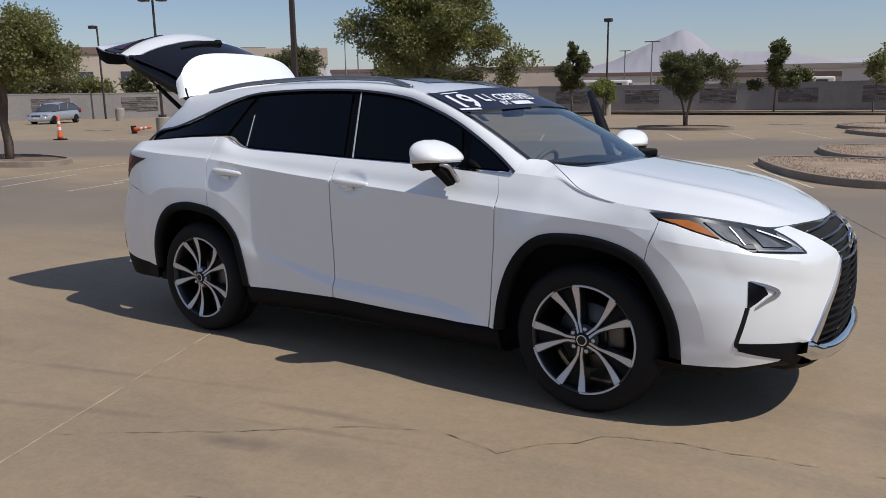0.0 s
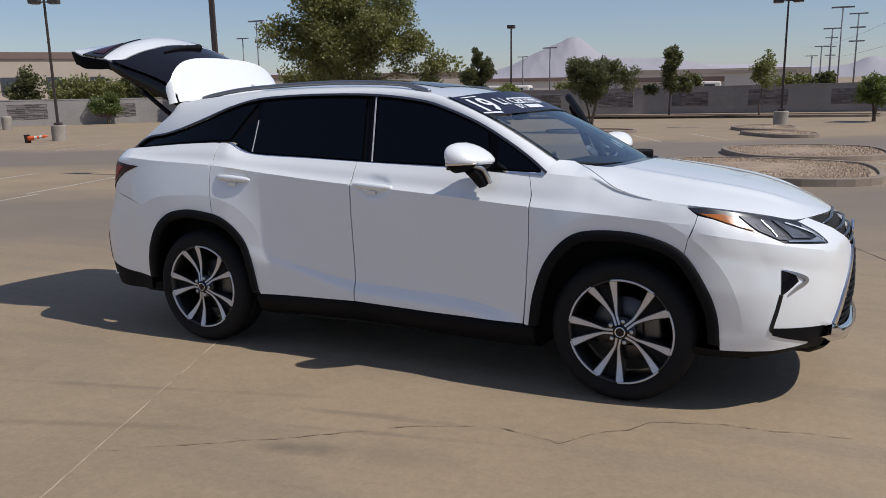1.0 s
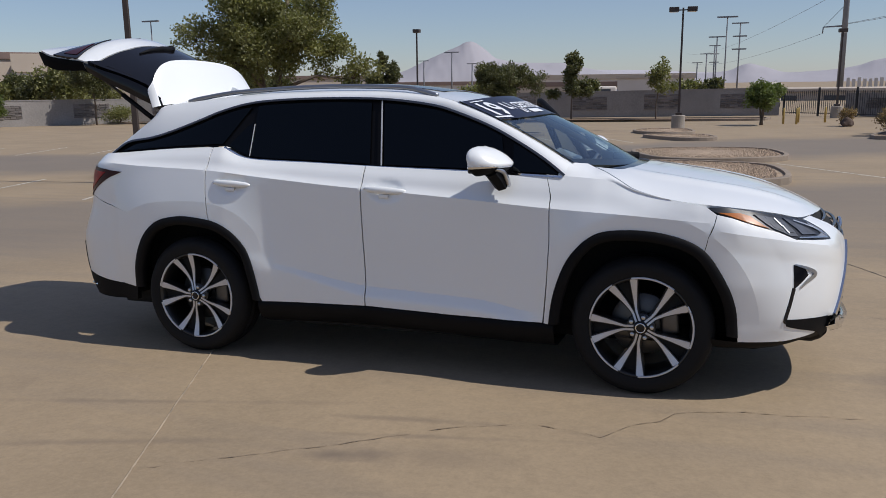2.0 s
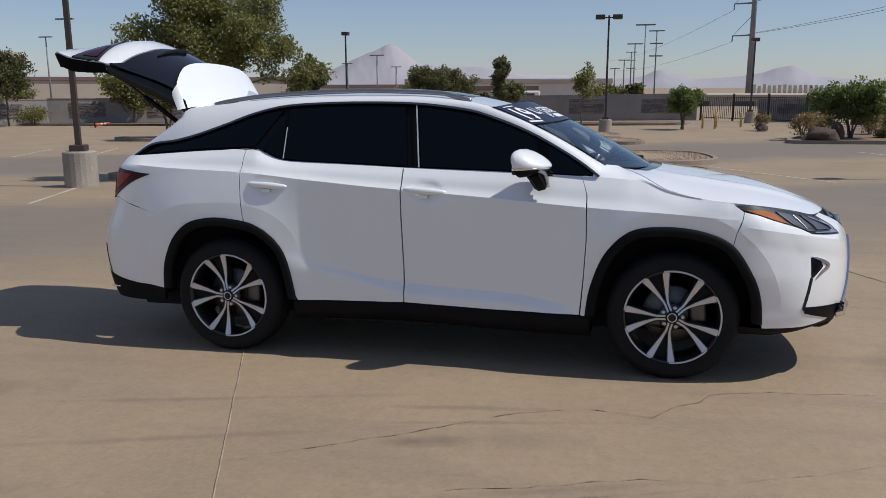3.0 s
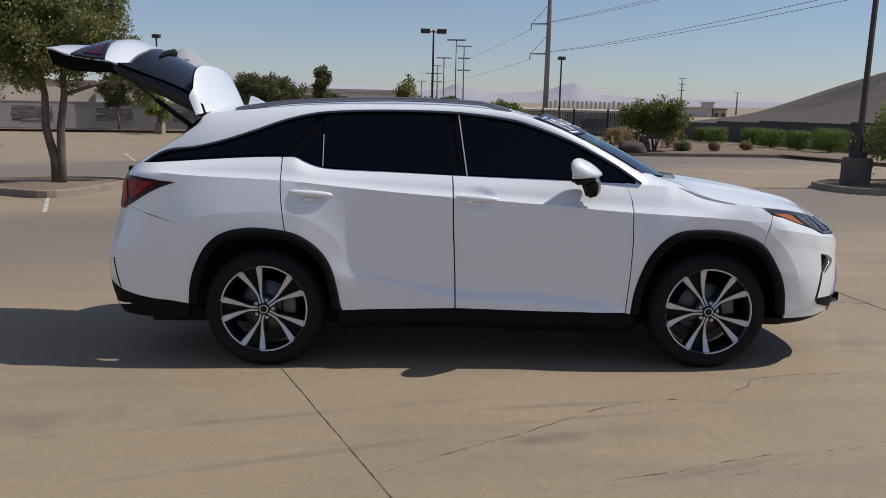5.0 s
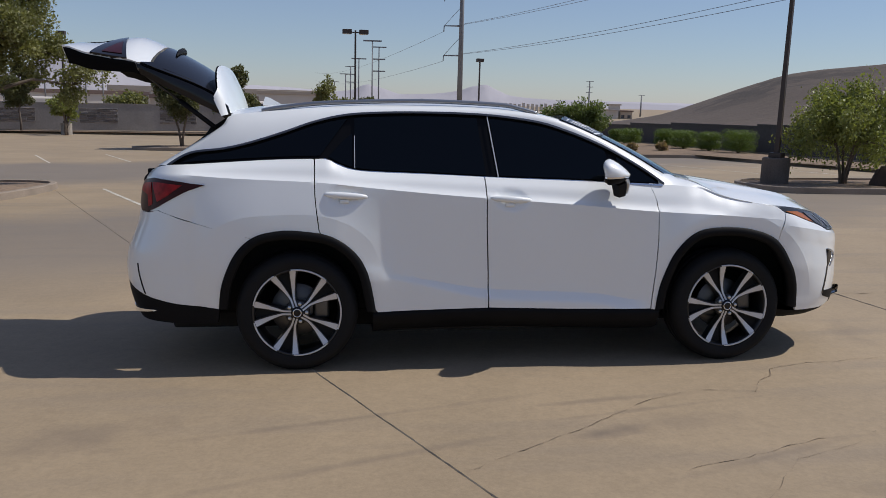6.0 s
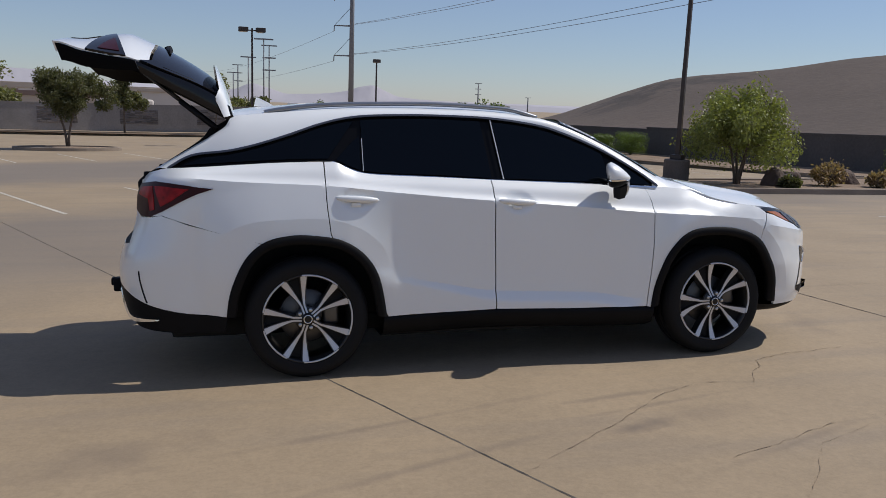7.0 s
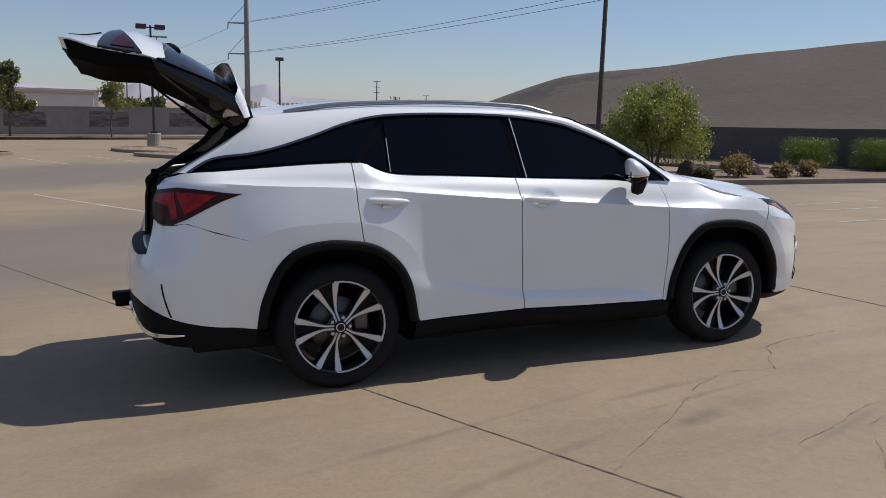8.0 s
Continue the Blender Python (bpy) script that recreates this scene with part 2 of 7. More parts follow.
ROCK = material("red_brown_boulder", (0.085, 0.058, 0.045), 0.95, spread=0.3, size=2, bump=0.7, bump_size=9)
ORANGE = material("faded_orange_plastic", (0.75, 0.13, 0.04), 0.6, spread=0.1, size=4)
WHITE_BAND = material("white_reflective_band", (0.75, 0.73, 0.70), 0.5, spread=0.05, size=6)
YELLOW = material("yellow_bollard_paint", (0.45, 0.32, 0.10), 0.6, spread=0.12, size=4)
IRON = material("black_iron", (0.02, 0.02, 0.022), 0.5, spread=0.1, size=2)

PAINT = material("pearl_white_paint", (0.805, 0.82, 0.815), 0.35, spread=0.012, size=1.5, coat=1.0, spec=0.8)
BLACK_TRIM = material("matt_black_trim", (0.006, 0.006, 0.007), 0.6, spread=0.15, size=8, bump=0.15, bump_size=300, ior=1.3, spec=0.3)
WINDOW_BLACK = material("window_frame_black", (0.005, 0.005, 0.006), 0.2, spread=0.0, spec=0.12)
GLOSS_BLACK = material("gloss_black_trim", (0.006, 0.006, 0.008), 0.10, spread=0.0, spec=0.35)
TRIM_DARK = material("flat_black_lining", (0.004, 0.004, 0.0045), 0.8, spread=0.1, size=5, spec=0.08)
# near-black for insides; the shade in gaps is put into this colour
INNER = material("shaded_inner_black", (0.004, 0.004, 0.004), 0.9, spread=0.1, size=5)
CHROME = material("chrome", (0.75, 0.76, 0.78), 0.12, metal=1.0, spread=0.03, size=9)
SATIN = material("satin_aluminium", (0.55, 0.56, 0.58), 0.30, metal=1.0, spread=0.04, size=9)
RAIL = material("dark_satin_strip", (0.10, 0.105, 0.12), 0.35, metal=0.8, spread=0.04, size=9)
RAIL_SATIN = material("satin_roof_rail", (0.30, 0.31, 0.33), 0.3, metal=0.85, spread=0.04, size=9)
GRILLE_BAR = material("dark_chrome_bar", (0.09, 0.095, 0.11), 0.25, metal=0.8, spread=0.05, size=9)
LAMP_BLUE = material("projector_glass", (0.06, 0.07, 0.095), 0.45, spread=0.3, size=20, spec=0.25)
RUBBER = material("black_rubber", (0.007, 0.007, 0.0075), 0.75, spread=0.2, size=5, bump=0.3, bump_size=60, ior=1.35)
RIM_BLACK = material("dark_grey_wheel_paint", (0.010, 0.010, 0.010), 0.4, spread=0.08, size=20, coat=0.25)
MACHINED = material("machined_alloy", (0.62, 0.62, 0.63), 0.33, metal=0.4, spread=0.04, size=25)
BRAKE = material("brushed_brake_steel", (0.13, 0.125, 0.12), 0.45, metal=0.9, spread=0.1, size=20)
RED_LENS = material("deep_red_lens", (0.27, 0.005, 0.008), 0.3, spread=0.4, size=24, coat=0.15, spec=0.12)
RED_DARK = material("dark_red_lens", (0.035, 0.003, 0.004), 0.3, spread=0.1, size=9, coat=0.15, spec=0.12)
CLEAR_LENS = material("clear_lamp_lens", (0.20, 0.21, 0.23), 0.1, spread=0.1, size=12, coat=1.0)
LAMP_DARK = material("lamp_dark_bezel", (0.022, 0.025, 0.032), 0.3, spread=0.2, size=12, coat=0.15, spec=0.3)
AMBER = material("amber_lens", (0.38, 0.115, 0.015), 0.16, spread=0.15, size=14, coat=0.4)
TINTED = glass("privacy_glass", (0.012, 0.013, 0.016), weight=0.6)
WINDSHIELD = glass("green_tinted_windshield", (0.60, 0.69, 0.64), ior=3.0)
REAR_GLASS = glass("dark_rear_glass", (0.015, 0.017, 0.022))
BANNER = material("dark_blue_banner", (0.012, 0.014, 0.03), 0.3, spread=0.1, size=6)
BANNER_WHITE = material("white_banner_print", (0.72, 0.74, 0.78), 0.5, spread=0.05, size=8)
LEATHER = material("beige_leather", (0.40, 0.34, 0.24), 0.5, spread=0.08, size=6, bump=0.15, bump_size=120)
DASH = material("dark_dash_plastic", (0.035, 0.035, 0.038), 0.7, spread=0.1, size=6, bump=0.15, bump_size=200)
SILVER_PAINT = material("silver_car_paint", (0.42, 0.44, 0.47), 0.3, metal=0.4, spread=0.03, size=2, coat=0.8)


# ---- helpers for meshes ----
def mesh_object(name, verts, faces, mat, parent=None, label="", smooth=True, mats=None, index=None):
    data = bpy.data.meshes.new(name)
    data.from_pydata([tuple(v) for v in verts], [], [tuple(f) for f in faces])
    for m in mats or [mat]:
        data.materials.append(m)
    if index is not None:
        data.polygons.foreach_set("material_index", index)
    if smooth:
        data.polygons.foreach_set("use_smooth", [True] * len(data.polygons))
    data.update()
    ob = new(name, data)
    if parent is not None:
        ob.parent = parent
    if label:
        tagged(ob, label)
    return ob


def part(name, bm, mat, parent, label="", smooth=True):
    data = bpy.data.meshes.new(name)
    bm.to_mesh(data)
    bm.free()
    data.materials.append(mat)
    if smooth:
        data.polygons.foreach_set("use_smooth", [True] * len(data.polygons))
    ob = new(name, data)
    if parent is not None:
        ob.parent = parent
    if label:
        tagged(ob, label)
    return ob


def empty(name, m=None, label="", category="", group="", kind=""):
    ob = new(name)
    ob.empty_display_size = 0.2
    if m is not None:
        ob.matrix_world = m
    return tagged(ob, label, category, group, kind)


def box_bm(sx, sy, sz, at=(0, 0, 0), bevel=0.0, turn=None, seg=2):
    bm = bmesh.new()
    bmesh.ops.create_cube(bm, size=1.0)
    bmesh.ops.scale(bm, vec=(sx, sy, sz), verts=bm.verts)
    if bevel:
        bmesh.ops.bevel(bm, geom=bm.edges[:], offset=bevel, segments=seg, affect="EDGES", profile=0.6)
    if turn is not None:
        bmesh.ops.transform(bm, matrix=turn, verts=bm.verts)
    bmesh.ops.translate(bm, vec=at, verts=bm.verts)
    return bm


def add_box(bm, sx, sy, sz, at, turn=None):
    made = bmesh.ops.create_cube(bm, size=1.0)["verts"]
    bmesh.ops.scale(bm, vec=(sx, sy, sz), verts=made)
    if turn is not None:
        bmesh.ops.transform(bm, matrix=turn, verts=made)
    bmesh.ops.translate(bm, vec=at, verts=made)


def tube(points, radii, sides=8, closed_ends=True, flat=1.0):
    """Vertices and faces of a tube along points; radii a number or one per point; flat squeezes it upwards."""
    pts = [Vector(p) for p in points]
    n = len(pts)
    if not isinstance(radii, (list, tuple)):
        radii = [radii] * n
    verts, faces = [], []
    for i, p in enumerate(pts):
        d = (pts[min(i + 1, n - 1)] - pts[max(i - 1, 0)]).normalized()
        up = Vector((0, 0, 1)) if abs(d.z) < 0.9 else Vector((1, 0, 0))
        a = d.cross(up).normalized()
        b = a.cross(d).normalized()
        for k in range(sides):
            w = 2 * math.pi * (k + 0.5) / sides
            verts.append(p + a * (math.cos(w) * radii[i]) + b * (math.sin(w) * radii[i] * flat))
    for i in range(n - 1):
        for k in range(sides):
            k2 = (k + 1) % sides
            faces.append((i * sides + k, i * sides + k2, (i + 1) * sides + k2, (i + 1) * sides + k))
    if closed_ends:
        faces.append(tuple(range(sides - 1, -1, -1)))
        faces.append(tuple((n - 1) * sides + k for k in range(sides)))
    return verts, faces


def revolve(profile, steps, axis="z"):
    """Turns a profile of (radius, height) round an axis."""
    verts, faces = [], []
    for k in range(steps):
        w = 2 * math.pi * k / steps
        for r, h in profile:
            c, s = r * math.cos(w), r * math.sin(w)
            verts.append((c, s, h) if axis == "z" else (c, h, s))
    n = len(profile)
    for k in range(steps):
        k2 = (k + 1) % steps
        for i in range(n - 1):
            faces.append((k * n + i, k2 * n + i, k2 * n + i + 1, k * n + i + 1))
    return verts, faces


def spline(points, per=6, closed=False):
    """A smooth line through points (Catmull-Rom)."""
    n = len(points)
    out = []
    for i in range(n if closed else n - 1):
        if closed:
            p = [points[(i + k) % n] for k in (-1, 0, 1, 2)]
        else:
            p = [points[max(i - 1, 0)], points[i], points[i + 1], points[min(i + 2, n - 1)]]
        for j in range(per):
            t = j / per
            out.append(tuple(0.5 * (2 * b + (c - a) * t + (2 * a - 5 * b + 4 * c - d) * t * t + (3 * b - a - 3 * c + d) * t ** 3)
                             for a, b, c, d in zip(*p)))
    if not closed:
        out.append(tuple(points[-1]))
    return out


def inside(p, poly):
    x, y = p
    hit = False
    j = len(poly) - 1
    for i in range(len(poly)):
        (xi, yi), (xj, yj) = poly[i], poly[j]
        if (yi > y) != (yj > y) and x < (xj - xi) * (y - yi) / (yj - yi) + xi:
            hit = not hit
        j = i
    return hit


def patch(name, outline, f, step, mat, parent, label="", flange=0.015, lift=0.0, flip=False, creases=()):
    """A sheet cut to an outline in two parameters and laid on the surface f, with its rim turned in and sharp folds along the creases."""
    ring = []
    n = len(outline)
    for i in range(n):
        a, b = Vector(outline[i]), Vector(outline[(i + 1) % n])
        k = max(1, int((b - a).length / step + 0.5))
        ring += [a.lerp(b, j / k) for j in range(k)]
    clean = [ring[0]]
    for p in ring[1:]:
        if (p - clean[-1]).length > step * 0.08:
            clean.append(p)
    if (clean[0] - clean[-1]).length < step * 0.08:
        clean.pop()
    ring = clean
    poly = [tuple(p) for p in ring]
    x0, x1 = min(p[0] for p in poly), max(p[0] for p in poly)
    y0, y1 = min(p[1] for p in poly), max(p[1] for p in poly)
    arr = np.array(poly)
    pts = list(ring)
    m = len(ring)
    bound = [(i, (i + 1) % m) for i in range(m)]
    fold_at = {}
    for c, (line, sharp) in enumerate(creases):
        run, last = 0, None
        walked = [Vector(line[0])]
        for a, b in zip(line, line[1:]):
            a, b = Vector(a), Vector(b)
            k = max(1, int((b - a).length / (step * 0.7) + 0.5))
            walked += [a.lerp(b, j / k) for j in range(1, k + 1)]
        for p in walked:
            run += 1
            if not inside(p, poly) or np.min(np.hypot(arr[:, 0] - p[0], arr[:, 1] - p[1])) < step * 0.35:
                last = None
                continue
            if any((p - pts[q]).length < step * 0.5 for q in fold_at if fold_at[q][0] != c):
                last = None
                continue
            pts.append(p)
            here = len(pts) - 1
            fold_at[here] = (c, run, sharp)
            if last is not None:
                bound.append((last, here))
            last = here
    keep_off = np.array([tuple(pts[q]) for q in fold_at] or [(1e6, 1e6)])
    for i in range(int((x1 - x0) / step) + 1):
        for j in range(int((y1 - y0) / step) + 1):
            p = (x0 + (i + 0.5) * step, y0 + (j + 0.5) * step)
            if np.min(np.hypot(arr[:, 0] - p[0], arr[:, 1] - p[1])) > step * 0.6 and np.min(np.hypot(keep_off[:, 0] - p[0], keep_off[:, 1] - p[1])) > step * 0.5 and inside(p, poly):
                pts.append(Vector(p))
    co, _, tris, origin, _, _ = delaunay_2d_cdt(pts, bound, [], 1, 1e-6)
    e = 1e-3

    def frame_at(a, b):
        p = Vector(f(a, b))
        du = Vector(f(a + e, b)) - Vector(f(a - e, b))
        dv = Vector(f(a, b + e)) - Vector(f(a, b - e))
        nn = du.cross(dv)
        nn = nn.normalized() if nn.length > 1e-12 else Vector((0, 0, 1))
        return p, (-nn if flip else nn)
    verts, norms = [], []
    for c in co:
        p, nn = frame_at(c[0], c[1])
        verts.append(p + nn * lift)
        norms.append(nn)
    faces = []
    for t in tris:
        t = list(t)
        area = sum(co[t[i]][0] * co[t[(i + 1) % len(t)]][1] - co[t[(i + 1) % len(t)]][0] * co[t[i]][1] for i in range(len(t)))
        if (area < 0) != flip:
            t.reverse()
        faces.append(tuple(t))
    if flange:
        edges = {}
        for t in faces:
            for i in range(len(t)):
                a, b = t[i], t[(i + 1) % len(t)]
                edges[(a, b)] = True
        rim = [(a, b) for a, b in edges if (b, a) not in edges]
        top, low = {}, {}
        for a, b in rim:
            for v in (a, b):
                if v not in top:
                    top[v] = len(verts)
                    verts.append(verts[v].copy())
                    low[v] = len(verts)
                    verts.append(verts[v] - norms[v] * flange)
            faces.append((top[b], top[a], low[a], low[b]))
    ob = mesh_object(name, verts, faces, mat, parent, label)
    if fold_at:
        kind_of = {}
        for v, came in enumerate(origin):
            for q in came:
                if q in fold_at and fold_at[q][2]:
                    kind_of[v] = fold_at[q]
        for e in ob.data.edges:
            a, b = e.vertices
            if a in kind_of and b in kind_of and kind_of[a][0] == kind_of[b][0] and abs(kind_of[a][1] - kind_of[b][1]) == 1:
                e.use_edge_sharp = True
    return ob


def strip(name, points, normals, width, thick, mat, parent=None, label=""):
    """A narrow band with thickness that follows points on a surface."""
    verts, faces = [], []
    n = len(points)
    for i in range(n):
        p = Vector(points[i])
        d = (Vector(points[min(i + 1, n - 1)]) - Vector(points[max(i - 1, 0)])).normalized()
        nn = Vector(normals[i]) if isinstance(normals, list) else Vector(normals)
        side_way = d.cross(nn).normalized()
        w = width[i] if isinstance(width, list) else width
        for a, b in ((-0.5, 0), (-0.42, 1), (0.42, 1), (0.5, 0)):
            verts.append(p + side_way * (a * w) + nn * (b * thick))
    for i in range(n - 1):
        for k in range(3):
            faces.append((4 * i + k, 4 * i + k + 1, 4 * i + 5 + k, 4 * i + 4 + k))
    faces += [(3, 2, 1, 0), (4 * n - 4, 4 * n - 3, 4 * n - 2, 4 * n - 1)]
    return mesh_object(name, verts, faces, mat, parent, label, smooth=False)


# ---- shape of the car body, in the car's own metres: x ahead, y to its left, z up ----
def curve(pairs):
    """A smooth monotone curve through the pairs."""
    xs, ys = [p[0] for p in pairs], [p[1] for p in pairs]
    n = len(xs)
    h = [xs[i + 1] - xs[i] for i in range(n - 1)]
    d = [(ys[i + 1] - ys[i]) / h[i] for i in range(n - 1)]
    m = [d[0]] + [0.0] * (n - 2) + [d[-1]]
    for i in range(1, n - 1):
        if d[i - 1] * d[i] > 0:
            a, b = 2 * h[i] + h[i - 1], h[i] + 2 * h[i - 1]
            m[i] = (a + b) / (a / d[i - 1] + b / d[i])

    def value(x):
        if x <= xs[0]:
            return ys[0] + m[0] * (x - xs[0])
        if x >= xs[-1]:
            return ys[-1] + m[-1] * (x - xs[-1])
        i = 0
        while x > xs[i + 1]:
            i += 1
        t = (x - xs[i]) / h[i]
        return ((1 + 2 * t) * (1 - t) ** 2 * ys[i] + t * (1 - t) ** 2 * h[i] * m[i]
                + t * t * (3 - 2 * t) * ys[i + 1] + t * t * (t - 1) * h[i] * m[i + 1])
    return value


crease_z = curve([(-2.6, 0.63), (-0.87, 0.61), (-0.66, 0.58), (-0.2, 0.504), (0.15, 0.485), (0.5, 0.465), (0.83, 0.417), (1.9, 0.41)])
shoulder_z = curve([(-2.5, 1.235), (-2.18, 1.225), (-1.78, 1.198), (-1.28, 1.175), (-0.9, 1.138), (-0.38, 1.092), (-0.17, 1.077), (0.4, 1.035), (0.9, 0.994), (1.34, 0.972), (1.58, 0.954), (1.9, 0.93)])
belt_z = curve([(-2.5, 1.262), (-2.14, 1.272), (-1.46, 1.31), (-1.22, 1.315), (-1.14, 1.278), (-1.07, 1.252), (-0.96, 1.237), (-0.57, 1.222), (0, 1.197), (0.67, 1.172), (0.94, 1.163), (1.1, 1.165), (1.22, 1.135), (1.35, 1.085), (1.53, 1.05), (1.72, 1.025), (1.9, 1.0)])
LEVELS = (0, 0.5, 0.85, 1.0, 1.12, 1.5, 1.996, 2.004, 2.2, 2.6, 3.0)
STATIONS = {
    -2.35: (0.72, 0.745, 0.755, 0.76, 0.765, 0.775, 0.775, 0.765, 0.745, 0.715, 0.68),
    -2.0: (0.86, 0.885, 0.893, 0.895, 0.90, 0.902, 0.895, 0.882, 0.865, 0.838, 0.79),
    -1.6: (0.922, 0.930, 0.932, 0.932, 0.932, 0.926, 0.905, 0.893, 0.873, 0.843, 0.80),
    -1.3: (0.922, 0.930, 0.932, 0.932, 0.932, 0.924, 0.902, 0.893, 0.873, 0.843, 0.80),
    -0.95: (0.926, 0.932, 0.932, 0.928, 0.921, 0.912, 0.908, 0.900, 0.880, 0.850, 0.805),
    -0.72: (0.905, 0.910, 0.911, 0.910, 0.909, 0.906, 0.909, 0.902, 0.880, 0.852, 0.810),
    -0.5: (0.902, 0.906, 0.907, 0.907, 0.907, 0.909, 0.914, 0.907, 0.884, 0.855, 0.815),
    0.0: (0.900, 0.904, 0.905, 0.906, 0.906, 0.911, 0.918, 0.911, 0.888, 0.860, 0.82),
    0.5: (0.900, 0.904, 0.905, 0.906, 0.907, 0.914, 0.921, 0.914, 0.892, 0.863, 0.822),
    0.88: (0.920, 0.924, 0.926, 0.926, 0.925, 0.925, 0.926, 0.919, 0.895, 0.862, 0.822),
    1.15: (0.922, 0.930, 0.933, 0.933, 0.932, 0.931, 0.934, 0.925, 0.90, 0.86, 0.815),
    1.4: (0.920, 0.928, 0.932, 0.932, 0.932, 0.933, 0.938, 0.935, 0.925, 0.90, 0.865),
    1.65: (0.915, 0.925, 0.932, 0.933, 0.933, 0.934, 0.938, 0.937, 0.933, 0.925, 0.912),
    1.85: (0.885, 0.90, 0.91, 0.912, 0.912, 0.912, 0.91, 0.905, 0.90, 0.892, 0.88),
}
PROFILES = []
for x, row in STATIONS.items():
    fold = row[6] * 0.6 + row[7] * 0.4
    PROFILES.append((x, curve(list(zip(LEVELS, row[:6] + (fold, fold - 0.001) + row[8:])))))
# the raised edge of the panel round the rear wheel, and the same as a distance from the hub by its bearing
REAR_FLARE = [(-1.965, 0.76), (-1.90, 0.872), (-1.80, 0.935), (-1.68, 0.967), (-1.47, 0.981), (-1.25, 0.974), (-1.07, 0.915), (-0.945, 0.815), (-0.89, 0.70)]
rear_reach = curve(sorted((math.atan2(z - 0.40, x + 1.395), math.hypot(x + 1.395, z - 0.40)) for x, z in REAR_FLARE))


def body_width(x, z):
    """How far the body's side stands from the middle of the car, without its arch flares."""
    low, mid, top = crease_z(x), shoulder_z(x), belt_z(x)
    if z < low:
        q = (z - 0.25) / (low - 0.25)
    elif z < mid:
        q = 1 + (z - low) / (mid - low)
    else:
        q = 2 + (z - mid) / (top - mid)
    y = curve([(s, p(q)) for s, p in PROFILES])(x)
    # the sharp ledge low on the doors
    start, stop = min(max((x + 0.90) / 0.75, 0.0), 1.0), min(max((0.90 - x) / 0.22, 0.0), 1.0)
    if start * stop > 0:
        t = min(max((low - z) / (0.018 + 0.045 * start), 0.0), 1.0)
        y += 0.026 * start ** 0.9 * stop * (0.6 * t + 0.4 * t * t * (3 - 2 * t))
    return y


def flare(x, z):
    """The step of the flared panel round each wheel arch."""
    grow = 0.0
    for cx, tall_step in ((-1.395, 0.020), (1.395, 0.024)):
        r = math.hypot(x - cx, z - 0.40)
        reach = 0.585 if cx > 0 else rear_reach(min(max(math.atan2(z - 0.40, x - cx), 0.55), 2.55))
        t = 1.0 if r < reach else max(0.0, 1 - (r - reach) / (0.22 if cx < 0 else 0.17)) ** 1.2
        t *= min(max((z - 0.42) / 0.2, 0.0), 1.0)
        if cx < 0:
            t *= min(max((-0.74 - x) / 0.40, 0.0), 1.0)
        else:
            t *= min(max((x - 0.80) / 0.25, 0.0), 1.0)
        grow += tall_step * t
    return grow


def half_width(x, z):
    """How far the body's side stands from the middle of the car."""
    return body_width(x, z) + flare(x, z)


NOSE_X0 = 1.69
nose_x = curve([(0.2, 2.31), (0.3, 2.40), (0.4, 2.442), (0.55, 2.462), (0.7, 2.456), (0.8, 2.443), (0.88, 2.405), (0.95, 2.295), (1.03, 2.15)])
nose_n = curve([(0.2, 2.5), (0.5, 2.45), (0.75, 2.35), (0.9, 2.12), (1.03, 2.0)])


def nose(phi, z):
    """The front of the body: phi runs from 0 at the side to 90 degrees in the middle."""
    n = nose_n(z)
    if phi < 0:
        return NOSE_X0 + phi, half_width(NOSE_X0 + phi, z), z
    s, c = max(math.sin(phi), 0.0), math.cos(phi)
    x = NOSE_X0 + (nose_x(z) - NOSE_X0) * s ** (2 / n)
    # a ridge runs below the headlight and an upright edge down the bumper's corner
    proud = 0.016 * max(0.0, 1 - abs(z - (0.917 - 0.124 * phi)) / 0.10) * min(1.0, max(0.0, phi / 0.2)) * min(1.0, max(0.0, (1.15 - phi) / 0.25))
    proud += 0.012 * max(0.0, 1 - abs(phi - 0.35 - 0.25 * z) / 0.22) * min(1.0, max(0.0, (0.74 - z) / 0.12)) * min(1.0, max(0.0, (z - 0.36) / 0.08))
    return x + proud * s, body_width(NOSE_X0, z) * math.copysign(abs(c) ** (2 / n), c) + (flare(x, z) if phi < 1 else 0.0) + proud * c, z


TAIL_X0 = -2.0
tail_x = curve([(0.25, -2.40), (0.35, -2.475), (0.5, -2.518), (0.62, -2.528), (0.72, -2.515), (0.82, -2.482), (0.95, -2.455), (1.1, -2.44), (1.25, -2.36), (1.35, -2.25)])


tail_n = curve([(0.25, 3.2), (0.72, 3.2), (0.95, 2.6), (1.1, 2.35), (1.4, 2.35)])


def tail(phi, z):
    """The back of the body: phi runs from 0 at the side to 90 degrees in the middle."""
    n = tail_n(z)
    if phi < 0:
        return TAIL_X0 - phi, half_width(TAIL_X0 - phi, z), z
    s, c = max(math.sin(phi), 0.0), math.cos(phi)
    return TAIL_X0 + (tail_x(z) - TAIL_X0) * s ** (2 / n), body_width(TAIL_X0, z) * math.copysign(abs(c) ** (2 / n), c), z


# ---- the lot ----
def ease(v, a, b):
    s, v = math.copysign(1, v), abs(v)
    return s * (v if v < a else a + b * (1 - math.exp(-(v - a) / b)))


def ground_z(x, y):
    """The lot falls gently to the north and levels out further off."""
    return 0.013 * ease(x, 8, 12) - 0.035 * ease(y, 10, 20)


